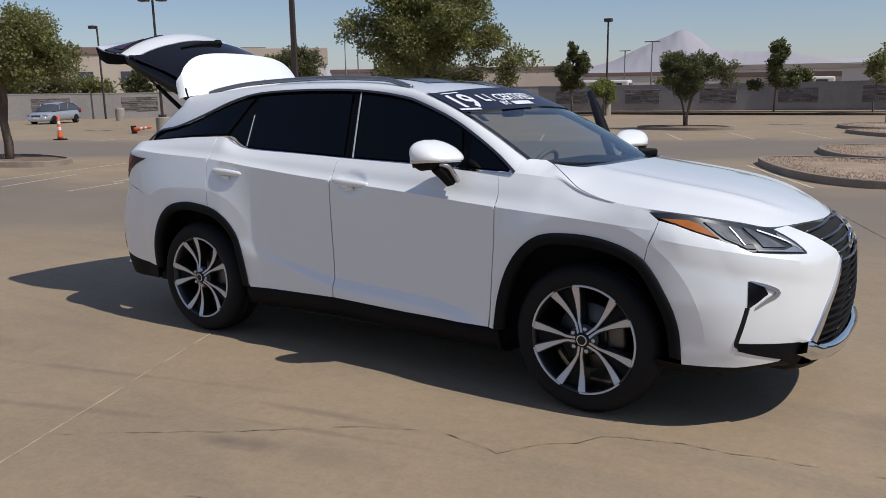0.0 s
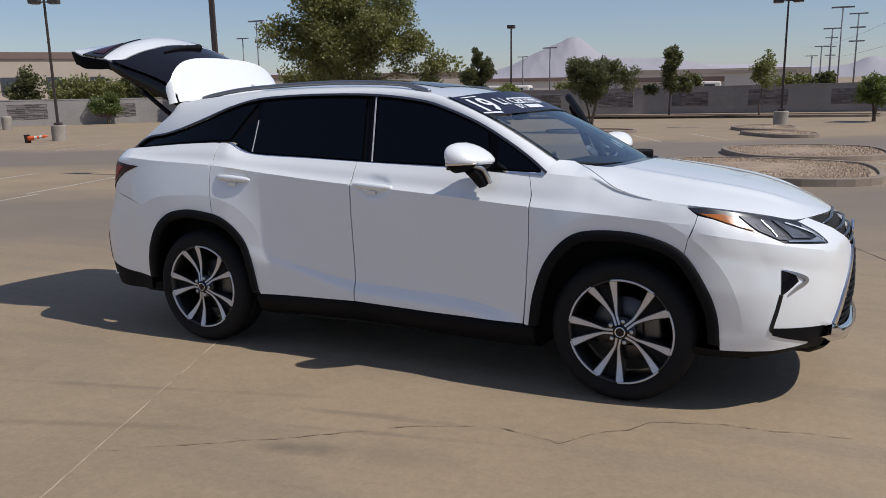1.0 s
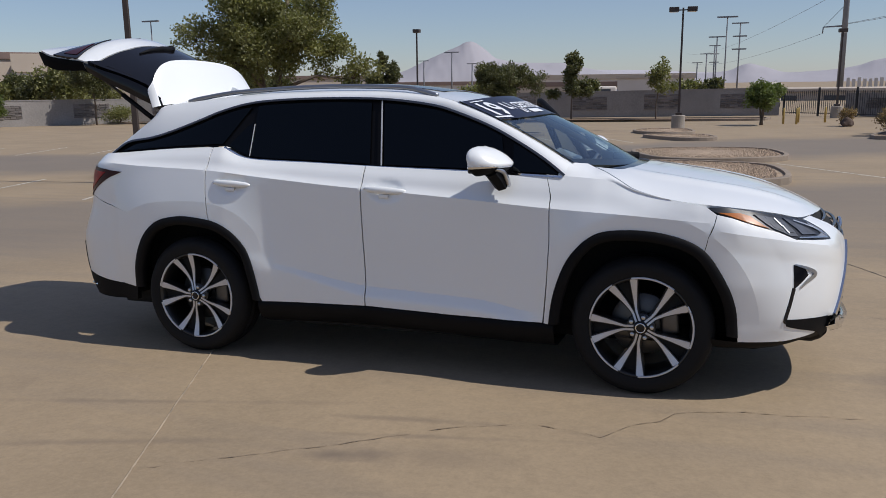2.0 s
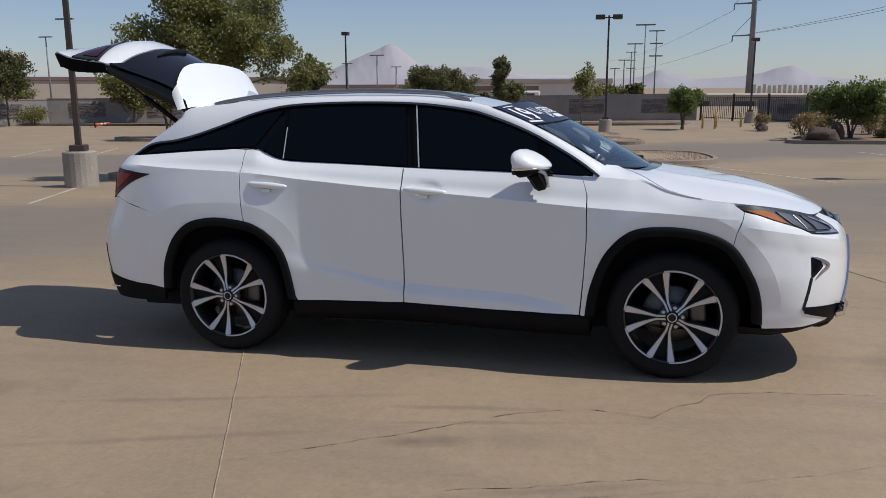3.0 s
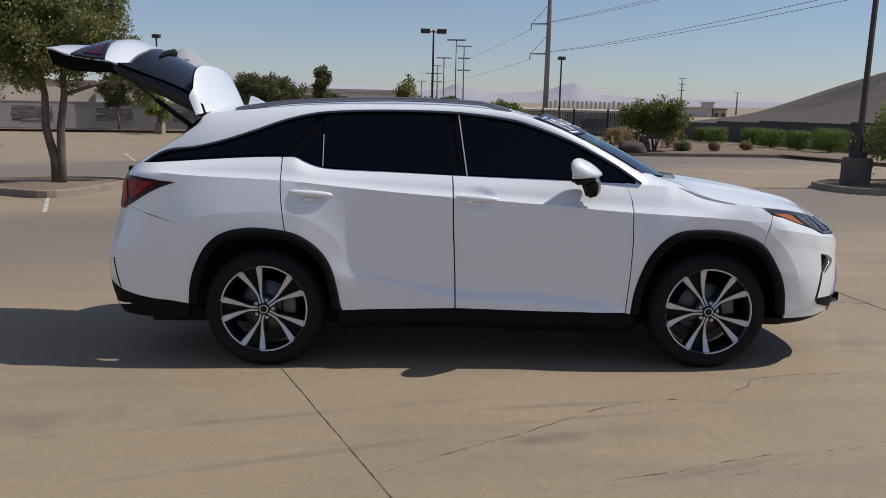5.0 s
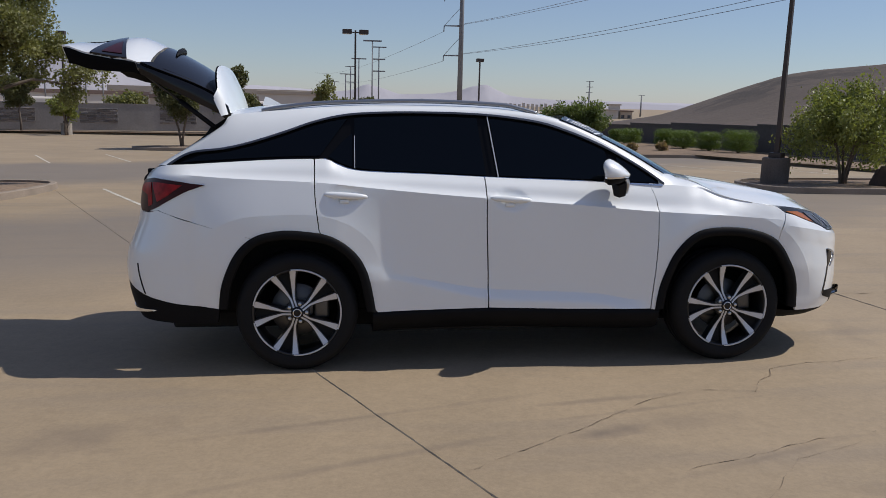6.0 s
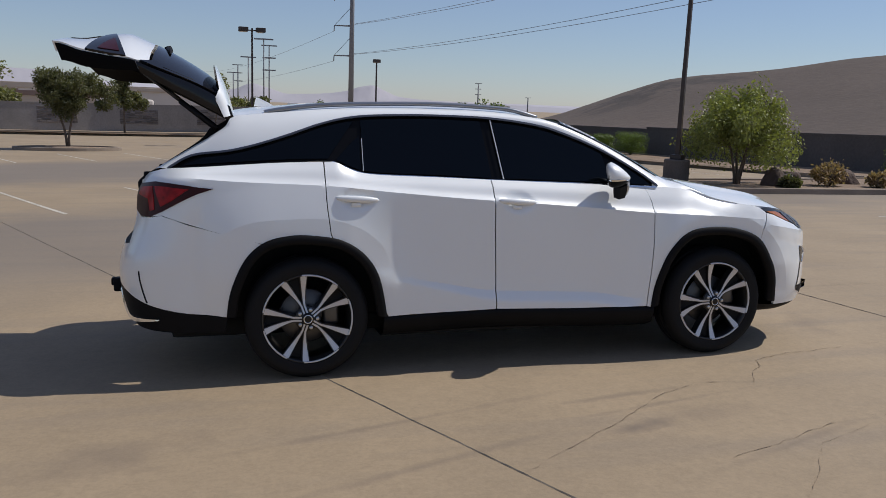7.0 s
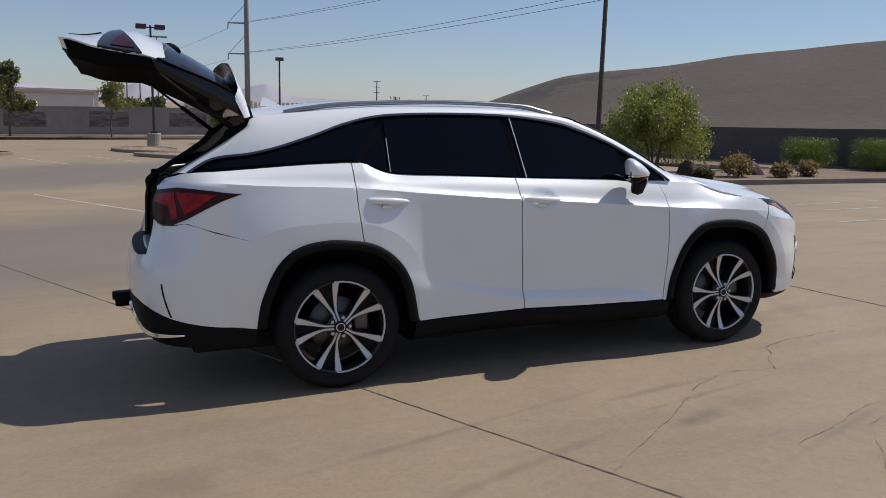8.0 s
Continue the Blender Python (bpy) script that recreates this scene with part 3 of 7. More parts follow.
def make_ground():
    k, n, reach = 7.2, 84, 3500.0
    line = [reach * math.sinh(k * i / n) / math.sinh(k) for i in range(-n, n + 1)]
    verts = [(x, y, ground_z(x, y)) for x in line for y in line]
    m = len(line)
    faces = [(i * m + j, (i + 1) * m + j, (i + 1) * m + j + 1, i * m + j + 1) for i in range(m - 1) for j in range(m - 1)]
    ground = mesh_object("ground", verts, faces, CONCRETE)
    tagged(ground, "tan weathered concrete parking lot, gently sloping", "ground", kind="structure")


make_ground()


def ground_band(name, points, width, mat, label, category, lift=0.004, rough=0.0, seed=1, kind="structure", ridge=0.0):
    """A thin band on the ground: a joint, a crack or a painted line."""
    rng = random.Random(seed)
    line = []
    for (x0, y0), (x1, y1) in zip(points, points[1:]):
        k = max(2, int(math.hypot(x1 - x0, y1 - y0) / (0.05 if rough else 1.0)))
        line += [(x0 + (x1 - x0) * j / k, y0 + (y1 - y0) * j / k) for j in range(k)]
    line.append(points[-1])
    verts, faces = [], []
    drift = 0.0
    for i, (x, y) in enumerate(line):
        a, b = line[max(i - 1, 0)], line[min(i + 1, len(line) - 1)]
        d = Vector((b[0] - a[0], b[1] - a[1])).normalized()
        drift = 0.8 * drift + rng.uniform(-rough, rough)
        w = width * 0.75 * (max(0.0, rng.gauss(0.6, 0.9)) if rough > 0.005 else 1)
        for s, up in ((-0.5, 0.0), (0.0, ridge * rng.uniform(0.6, 1.0)), (0.5, 0.0)):
            px, py = x - d.y * (s * w + drift), y + d.x * (s * w + drift)
            verts.append((px, py, ground_z(px, py) + (lift if not ridge else 0.001) + up))
        if i:
            faces += [(3 * i - 3 + k, 3 * i + k, 3 * i + k + 1, 3 * i - 2 + k) for k in (0, 1)]
    ob = mesh_object(name, verts, faces, mat, smooth=False)
    return tagged(ob, label, category, kind=kind)


ground_band("slab_joint", [(-10.3, 19.2), (-3.84, 4.74), (-0.47, -2.78), (2.0, -8.3)], 0.013, JOINT, "narrow filled joint between concrete slabs", "joint", rough=0.0015, ridge=0.006)
ground_band("slab_joint", [(-2.1, 17.6), (3.44, 2.2), (3.53, 0.2), (3.57, -0.6), (4.6, -3.4)], 0.013, JOINT, "narrow filled joint between concrete slabs", "joint", rough=0.003, seed=5, ridge=0.006)
ground_band("crack", [(-0.594, -2.505), (0.17, -2.006), (0.611, -1.632), (0.969, -1.493), (1.281, -1.553), (1.40, -1.36), (1.521, -1.267), (1.60, -1.14), (1.931, -1.027), (2.621, -0.938), (3.6, -0.75)], 0.0043, CRACK, "thin jagged crack in the concrete", "crack", rough=0.010, seed=3)
ground_band("crack", [(2.7, 1.3), (3.4, 1.05), (4.4, 1.2), (5.6, 0.9)], 0.008, CRACK, "thin jagged crack in the concrete", "crack", rough=0.014, seed=11)
ground_band("crack", [(0.3, -3.2), (1.0, -2.5), (1.5, -2.3), (2.3, -1.9)], 0.002, CRACK, "thin jagged crack in the concrete", "crack", rough=0.008, seed=21)
ground_band("crack", [(0.16, -2.71), (0.33, -2.62), (0.54, -2.53), (0.82, -2.42), (1.14, -2.32), (1.58, -2.19)], 0.0035, CRACK, "thin jagged crack in the concrete", "crack", rough=0.012, seed=72)
STALL, ACROSS = Vector((0.42, -0.908)), Vector((0.908, 0.42))
for row, (back, count, first) in enumerate(((0.0, 13, -9), (17.5, 14, -8))):
    for k in range(count):
        a = Vector((-4.42, 15.5)) - STALL * back + ACROSS * 2.8 * (first + k)
        if row and a.x > -1.5:
            continue
        b = a + STALL * 5.6
        ground_band("parking_line", [tuple(a), tuple(b)], 0.10, LINE_PAINT, "worn pale painted line between parking stalls", "parking line", seed=k)
for k in range(4):
    a = Vector((9.0 + 2.9 * k, 26.5))
    ground_band("parking_line", [tuple(a), tuple(a + Vector((1.6, -5.4)))], 0.10, LINE_PAINT, "worn pale painted line between parking stalls", "parking line", seed=30 + k)


for k, (a, b) in enumerate((((10.48, 7.24), (13.52, 7.53)), ((9.89, 6.17), (11.89, 6.22)), ((8.66, 4.55), (9.78, 4.51)), ((-13.25, 3.95), (-14.75, 6.46)), ((-11.28, 4.12), (-11.99, 5.82)))):
    ground_band("parking_line", [a, b], 0.09, LINE_PAINT, "worn pale painted line between parking stalls", "parking line", seed=50 + k)


def island(name, points, fill, label, category="planter", kerb_label=""):
    """A raised bed in a kerb."""
    ring = spline(points, 5, closed=True)
    n = len(ring)
    cx, cy = sum(p[0] for p in ring) / n, sum(p[1] for p in ring) / n
    verts, faces = [], []
    for x, y in ring:
        d = Vector((cx - x, cy - y)).normalized()
        for inn, up in ((0, -0.02), (0.015, 0.14), (0.03, 0.155), (0.16, 0.155), (0.165, 0.06)):
            px, py = x + d.x * inn, y + d.y * inn
            verts.append((px, py, ground_z(x, y) + up))
    for i in range(n):
        j = (i + 1) % n
        for k in range(4):
            faces.append((5 * i + k, 5 * j + k, 5 * j + k + 1, 5 * i + k + 1))
    area = sum(ring[i][0] * ring[(i + 1) % n][1] - ring[(i + 1) % n][0] * ring[i][1] for i in range(n))
    if area < 0:
        faces = [f[::-1] for f in faces]
    bed = empty(name, None, label, category)
    kerb = mesh_object("kerb", verts, faces, KERB, bed, kerb_label, smooth=False)
    tops, tris = [], []
    for x, y in ring:
        d = Vector((cx - x, cy - y)).normalized()
        px, py = x + d.x * 0.15, y + d.y * 0.15
        tops.append((px, py, ground_z(x, y) + 0.10))
    tops.append((cx, cy, ground_z(cx, cy) + 0.17))
    for i in range(n):
        t = (i, (i + 1) % n, n)
        tris.append(t if area > 0 else t[::-1])
    mesh_object("bed_fill", tops, tris, fill, bed)
    return bed, ring, (cx, cy)


def pebbles(ring, count, size, parent, seed):
    """Loose stones lying in a bed."""
    rng = random.Random(seed)
    xs, ys = [p[0] for p in ring], [p[1] for p in ring]
    cx, cy = sum(xs) / len(xs), sum(ys) / len(ys)
    verts, faces = [], []
    made = 0
    while made < count:
        p = (rng.uniform(min(xs), max(xs)), rng.uniform(min(ys), max(ys)))
        if not inside((cx + (p[0] - cx) * 1.12, cy + (p[1] - cy) * 1.08), ring):
            continue
        made += 1
        r = size * rng.uniform(0.5, 1.3)
        z = ground_z(*p) + 0.12 + rng.uniform(-0.01, 0.02)
        a = rng.uniform(0, 6.28)
        base = len(verts)
        for k in range(4):
            w = a + k * 1.571
            verts.append((p[0] + r * math.cos(w) * rng.uniform(0.7, 1.2), p[1] + r * math.sin(w) * rng.uniform(0.7, 1.2), z - 0.01))
        verts.append((p[0], p[1], z + r * rng.uniform(0.5, 0.9)))
        faces += [(base + k, base + (k + 1) % 4, base + 4) for k in range(4)]
    ob = mesh_object("gravel", verts, faces, STONE, parent, "loose tan landscaping gravel", smooth=False)
    tagged(ob, kind="stuff")


bed, ring, _ = island("gravel_island", [(-1.8, 17.5), (-1.05, 15.3), (-0.3, 13.7), (0.6, 12.4), (1.7, 11.9), (3.1, 12.8), (3.0, 16.6), (1.6, 17.9), (0.0, 18.4), (-1.3, 18.4)], GRAVEL, "kerbed parking island filled with tan gravel", "traffic island")
pebbles(ring, 6500, 0.032, bed, 4)
bed, ring, _ = island("gravel_island", [(-1.2, 22.9), (-0.6, 20.6), (0.3, 19.1), (2.0, 18.9), (3.6, 20.4), (3.2, 24.0), (1.2, 24.9), (-0.7, 24.3)], GRAVEL, "kerbed parking island filled with tan gravel", "traffic island")
pebbles(ring, 4000, 0.035, bed, 6)
for seed, outline in ((5, [(-2.9, 39.6), (-2.2, 37.4), (-0.7, 36.1), (0.4, 37.4), (-0.2, 40.6), (-2.0, 41.2)]), (7, [(-1.9, 34.5), (-0.9, 32.4), (0.2, 31.2), (1.5, 31.7), (1.0, 34.3), (-0.6, 35.0)])):
    bed, ring, _ = island("gravel_island", outline, GRAVEL, "small kerbed parking island of tan gravel", "traffic island")
    pebbles(ring, 1200, 0.045, bed, seed)
island("tree_island", [(-11.9, 36.2), (-10.6, 35.0), (-8.4, 34.9), (-7.0, 36.0), (-8.2, 37.4), (-10.6, 37.5)], DIRT, "kerbed tree island of bare dirt", "traffic island")
island("tree_island", [(-12.2, 12.6), (-10.4, 11.8), (-8.6, 10.7), (-8.0, 11.6), (-8.1, 14.6), (-9.6, 15.4), (-11.6, 14.6)], DIRT, "kerbed tree island of bare dirt in tree shade", "traffic island")
island("tree_island", [(-27.0, 33.6), (-25.4, 32.2), (-23.0, 32.2), (-21.6, 33.6), (-23.0, 35.0), (-25.6, 35.0)], DIRT, "kerbed tree island of bare dirt", "traffic island")
island("tree_island", [(-22.2, 8.2), (-20.6, 6.7), (-18.6, 6.6), (-17.6, 7.6), (-18.8, 8.9), (-20.9, 9.2)], DIRT, "kerbed tree island of bare dirt", "traffic island")
island("planter_bed", [(7.6, 32.7), (9.0, 31.8), (13.0, 31.6), (16.3, 31.4), (17.0, 28.2), (18.6, 24.5), (20.0, 19.5), (23.6, 20.2), (22.0, 31.0), (19.4, 47.5), (13.0, 47.5), (9.0, 37.0)], DIRT, "long kerbed planter of brown dirt below a block wall", "planter")
island("planter_bed", [(9.6, 14.2), (10.2, 13.1), (12.5, 12.8), (17.0, 12.5), (26.0, 12.3), (24.6, 19.0), (17.0, 17.4), (11.5, 16.9), (9.9, 15.9)], DIRT, "kerbed planter of brown dirt at the lot's edge", "planter")
island("planter_bed", [(-46.0, 50.0), (-38.0, 53.0), (-28.0, 54.3), (-12.0, 54.6), (2.5, 53.6), (4.6, 55.0), (3.0, 56.6), (-12.0, 57.6), (-30.0, 56.6), (-46.5, 51.8)], DIRT, "narrow planter of bare dirt along the block wall", "planter")


# ---- walls, fence, hill, mountains ----
def wall_run(name, points, height, mat, label, panels=0.0, steps=None):
    """A block wall along a line, with a coping and, where it has them, framed panels of split stone."""
    wall = empty(name, None, label, "wall", kind="structure")
    for i, ((x0, y0), (x1, y1)) in enumerate(zip(points, points[1:])):
        d = Vector((x1 - x0, y1 - y0))
        length = d.length
        d.normalize()
        nrm = Vector((-d.y, d.x))
        if nrm.dot(Vector((-(x0 + x1) / 2, -5 - (y0 + y1) / 2))) < 0:
            nrm = -nrm
        pieces = max(1, int(length / 6.8 + 0.5))
        for k in range(pieces):
            a, b = k / pieces, (k + 1) / pieces
            p, q = Vector((x0, y0)) + d * (length * a), Vector((x0, y0)) + d * (length * b)
            h = height + (steps[(i * 7 + k) % len(steps)] if steps else 0)
            z0, z1 = ground_z(*p), ground_z(*q)
            back = nrm * -0.2
            ring = [(p, z0), (q, z1)]
            verts = []
            for (v, z) in ring:
                for off, up in ((Vector((0, 0)), -0.2), (Vector((0, 0)), h), (back, h), (back, -0.2)):
                    verts.append((v.x + off.x, v.y + off.y, z + up))
            faces = [(0, 4, 5, 1), (1, 5, 6, 2), (2, 6, 7, 3), (0, 1, 2, 3), (7, 6, 5, 4)]
            mesh_object("wall_panel", verts, faces, mat, wall, smooth=False)
            cap = []
            for (v, z) in ring:
                for off, up in ((nrm * 0.03, h + 0.002), (nrm * 0.03, h + 0.08), (nrm * -0.23, h + 0.08), (nrm * -0.23, h + 0.002)):
                    cap.append((v.x + off.x, v.y + off.y, z + up))
            mesh_object("coping", cap, [(0, 4, 5, 1), (1, 5, 6, 2), (2, 6, 7, 3), (3, 7, 4, 0), (0, 1, 2, 3), (7, 6, 5, 4)], mat, wall, smooth=False)
            if panels:
                rng = random.Random(i * 50 + k)
                centre = (p + q) / 2
                zc = (z0 + z1) / 2
                verts, faces = [], []
                row = 0
                up = 0.58
                while up < height - 0.36:
                    hh = rng.uniform(0.10, 0.20)
                    s = -panels / 2
                    while s < panels / 2:
                        w = min(rng.uniform(0.25, 0.75), panels / 2 - s)
                        out = rng.uniform(0.015, 0.07)
                        base = len(verts)
                        for ds, du in ((0.01, 0.01), (w - 0.01, 0.01), (w - 0.01, hh - 0.01), (0.01, hh - 0.01)):
                            for o, shrink in ((0.0, 0.0), (out, 0.02)):
                                ss = s + ds + (shrink if ds < w / 2 else -shrink)
                                uu = up + du + (shrink if du < hh / 2 else -shrink)
                                v = centre + d * ss + nrm * o
                                verts.append((v.x, v.y, zc + uu))
                        faces += [(base + 1, base + 3, base + 5, base + 7)]
                        faces += [(base + 2 * e, base + (2 * e + 2) % 8, base + (2 * e + 3) % 8, base + 2 * e + 1) for e in range(4)]
                        s += w
                    up += hh
                    row += 1
                tagged(mesh_object("stone_panel", verts, faces, ROUGH_STONE, wall, "panel of dark split-face stones", smooth=False), kind="stuff")
    return wall


wall_run("wall_west", [(-78.0, 4.0), (-62.0, 30.0), (-47.0, 52.6)], 2.02, BLOCK, "grey block wall with dark split-stone panels", panels=2.9)
wall_run("wall_north", [(-47.0, 52.6), (-30.0, 60.6), (-12.0, 63.6), (5.8, 63.4)], 2.08, BLOCK, "grey block wall with dark split-stone panels", panels=2.9)
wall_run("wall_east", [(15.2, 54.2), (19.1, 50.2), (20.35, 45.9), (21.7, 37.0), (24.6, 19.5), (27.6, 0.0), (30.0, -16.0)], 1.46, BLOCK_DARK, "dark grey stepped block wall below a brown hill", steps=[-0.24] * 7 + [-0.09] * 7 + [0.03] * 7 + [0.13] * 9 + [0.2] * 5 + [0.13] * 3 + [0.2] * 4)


def make_fence():
    fence = empty("fence", None, "black iron picket fence with a closed gate", "fence", kind="structure")
    a, b = Vector((6.1, 63.2)), Vector((15.05, 54.35))
    d = (b - a)
    length = d.length
    d.normalize()
    turn = math.atan2(d.y, d.x)
    post = None
    for k in range(5):
        p = a + d * (length * k / 4)
        z = ground_z(*p)
        if post is None:
            post = part("post", box_bm(0.12, 0.12, 2.1, (0, 0, 1.05), 0.01), IRON, fence, smooth=False)
            ob = post
        else:
            ob = new("post", post.data)
            ob.parent = fence
        ob.matrix_world = pose(p.x, p.y, z, 0, 0, math.degrees(turn))
    slat = None
    count = 72
    for k in range(count):
        p = a + d * (length * (k + 0.5) / count)
        if slat is None:
            slat = part("slat", box_bm(0.03, 0.03, 1.75, (0, 0, 1.0)), IRON, fence, smooth=False)
            ob = slat
        else:
            ob = new("slat", slat.data)
            ob.parent = fence
        ob.matrix_world = pose(p.x, p.y, ground_z(*p), 0, 0, math.degrees(turn))
    for up in (0.18, 1.8):
        mid = (a + b) / 2
        rail_ob = part("fence_rail", box_bm(length, 0.045, 0.045), IRON, fence, smooth=False)
        rail_ob.matrix_world = pose(mid.x, mid.y, ground_z(*mid) + up, 0, 0, math.degrees(turn))
    stone = wall_run("low_wall", [(10.2, 61.4), (14.4, 56.8)], 1.6, BLOCK, "short grey block wall with a split-stone panel", panels=2.6)
    return stone


make_fence()


def bump_noise(x, y, scale):
    return noise.noise(Vector((x * scale, y * scale, 3.7)))


def make_hill():
    """The bare slope behind the east wall: rows from its foot to its back."""
    ridge = curve([(12, -0.9), (17.0, -0.6), (21.0, 0.6), (24.5, 2.9), (27.0, 4.8), (30.2, 6.8), (36.0, 8.1), (41.5, 9.8), (46.5, 10.8), (51.0, 11.6), (62.0, 12.0), (80, 12.5), (110, 11.5), (140, 6)])
    foot = curve([(12, 70.0), (17.0, 60.0), (24.0, 50.0), (30.0, 46.0), (45.0, 37.5), (60.0, 31.5), (80.0, 29.5), (110, 31), (140, 36)])
    rows, cols = 26, 130
    verts, faces = [], []
    for i in range(cols):
        a = 12 + 128 * i / (cols - 1)
        f, top = foot(a), ridge(a)
        for j in range(rows):
            t = j / (rows - 1)
            dist = f + (110 - f) * min(t / 0.7, 1) + (60 * (t - 0.7) / 0.3 if t > 0.7 else 0)
            x, y = -1.0 + dist * math.sin(radians(a)), -5.5 + dist * math.cos(radians(a))
            low = ground_z(x, y) - 0.3
            s = min(t / 0.7, 1)
            z = low + (top - low) * (s * s * (1.6 - 0.6 * s)) if t <= 0.7 else top - 1.5 * ((t - 0.7) / 0.3) ** 2
            z += 0.16 * s * (bump_noise(x, y, 0.11) + 0.5 * bump_noise(x, y, 0.4)) * (1 if t < 0.69 else 0.4)
            verts.append((x, y, z))
    for i in range(cols - 1):
        for j in range(rows - 1):
            faces.append((i * rows + j, i * rows + j + 1, (i + 1) * rows + j + 1, (i + 1) * rows + j))
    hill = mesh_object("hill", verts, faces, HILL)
    tagged(hill, "bare brown earth hill with a smooth graded slope", "hill", kind="structure")


make_hill()


def mountain(name, profile, dist, mat, label, seed):
    """A far ridge: profile of bearing and rise, both in degrees, seen from the lot."""
    line = curve(profile)
    a0, a1 = profile[0][0], profile[-1][0]
    cols, rows = int((a1 - a0) * 9), 16
    verts, faces = [], []
    for i in range(cols + 1):
        a = a0 + (a1 - a0) * i / cols
        for j in range(rows + 1):
            t = j / rows
            r = dist * (0.93 + 0.14 * t)
            top = dist * math.tan(radians(line(a)))
            s = max(0.0, 1 - abs(t - 0.5) / 0.5)
            x, y = r * math.sin(radians(a)), -5 + r * math.cos(radians(a))
            rough_part = 0.09 * noise.noise(Vector((x / dist * 55, y / dist * 55, seed))) + 0.07 * noise.noise(Vector((x / dist * 150, y / dist * 150, seed)))
            z = -6 + (top + 6) * max(0.0, s ** 0.8 + rough_part * s * (1.2 - s)) if 0 < t < 1 else -6
            verts.append((x, y, z))
    for i in range(cols):
        for j in range(rows):
            b = i * (rows + 1) + j
            faces.append((b, b + 1, b + rows + 2, b + rows + 1))
    ob = mesh_object(name, verts, faces, mat)
    return tagged(ob, label, "mountain", kind="structure")


mountain("mountain_peak", [(-25.0, 0.4), (-22.0, 1.0), (-20.2, 1.8), (-18.3, 2.6), (-17.2, 3.0), (-16.2, 2.45), (-15.3, 1.8), (-13.5, 1.5), (-11.0, 1.45), (-9.2, 1.1), (-7.0, 0.6), (-5.0, 0.3)], 3000, FAR_ROCK, "pointed desert mountain, haze mixed into its pinkish colour", 1.3)
mountain("mountain_ridge", [(-6.0, 0.35), (-4.4, 0.7), (-2.5, 0.6), (0.0, 0.75), (1.4, 1.2), (2.4, 0.95), (3.8, 0.6), (6.0, 0.7), (7.8, 0.95), (8.8, 1.28), (9.6, 1.4), (10.4, 1.1), (11.5, 0.68), (14, 0.5), (18, 0.42), (24, 0.3), (30, 0.2)], 3000, FAR_ROCK, "low desert mountain ridge, haze mixed into its colour", 7.1)
mountain("mountain_range", [(-75.0, 0.5), (-60, 0.8), (-50, 0.6), (-38, 0.9), (-30, 0.6), (-24.0, 0.8), (-14.0, 1.0), (-6.0, 0.9), (2.0, 0.55), (12.0, 0.5), (24.0, 0.45), (40, 0.3)], 3400, FAR_ROCK_PALE, "mountain range on the horizon, paled by painted haze", 4.4)


# ---- far buildings ----
def polar(bearing, dist):
    return dist * math.sin(radians(bearing)), -5 + dist * math.cos(radians(bearing))


def far_building(name, b0, b1, dist, top, body, fascia, label, openings=0, depth=30.0, band=0.8):
    """A low flat-roofed hall far off: walls, roof with a fascia, dock doors or windows."""
    x0, y0 = polar(b0, dist)
    x1, y1 = polar(b1, dist)
    d = Vector((x1 - x0, y1 - y0))
    length = d.length
    base = min(ground_z(x0, y0), ground_z(x1, y1)) - 0.5
    house = empty(name, pose((x0 + x1) / 2, (y0 + y1) / 2, base, 0, 0, math.degrees(math.atan2(d.y, d.x))), label, "building")
    h = top - base
    part("house_wall", box_bm(length, depth, h - band, (0, depth / 2, (h - band) / 2), 0.05), body, house, smooth=False)
    part("roof", box_bm(length + 0.6, depth + 0.6, band, (0, depth / 2, h - band / 2 + 0.003), 0.05), fascia, house, smooth=False)
    win = None
    for k in range(openings):
        x = length * ((k + 0.5) / openings - 0.5)
        if win is None:
            win = part("window", box_bm(min(2.6, length / openings * 0.5), 0.12, h * 0.3, (0, 0, 0), 0.02), FAR_GLASS, house, smooth=False)
            ob = win
        else:
            ob = new("window", win.data)
            ob.parent = house
        ob.location = (x, -0.05, h * 0.42)
    return house


far_building("warehouse", -68, -45, 165, 8.4, BUILDING_TAN, BUILDING_BROWN, "large flat-roofed tan warehouse with a brown band", 9, 60, 1.2)
far_building("warehouse", -46.5, -40.7, 150, 7.6, BUILDING_WHITE, BUILDING_TAN, "pale warehouse under a broad beige parapet", 0, 40, 3.0)
far_building("warehouse", -40.7, -23, 220, 4.6, BUILDING_TAN, BUILDING_BROWN, "low tan warehouse beyond the wall", 0, 40, 0.9)
far_building("warehouse", -23, -13.6, 210, 2.6, BUILDING_WHITE, BUILDING_BROWN, "long low pale hall under a brown roof edge", 0, 40, 0.9)
far_building("warehouse", -13.5, -3.6, 205, 2.15, BUILDING_TAN, BUILDING_BROWN, "long low tan hall under a brown roof edge", 0, 30, 1.1)
far_building("warehouse", -16.0, -1.6, 260, 4.5, BUILDING_WHITE, BUILDING_TAN, "long low pale hall beyond the wall", 0, 40, 1.5)
far_building("outbuilding", -6.5, -2.2, 170, 3.3, BUILDING_WHITE, BUILDING_TAN, "long pale flat-roofed building", 0, 14, 0.7)
far_building("outbuilding", 3.2, 14.5, 120, 0.7, BUILDING_TAN, BUILDING_TAN, "low beige roofed shed behind the fence", 4, 25, 0.5)
far_building("outbuilding", 16.2, 18.75, 190, 1.35, BUILDING_WHITE, BUILDING_TAN, "long low pale flat-roofed building", 0, 14, 0.35)
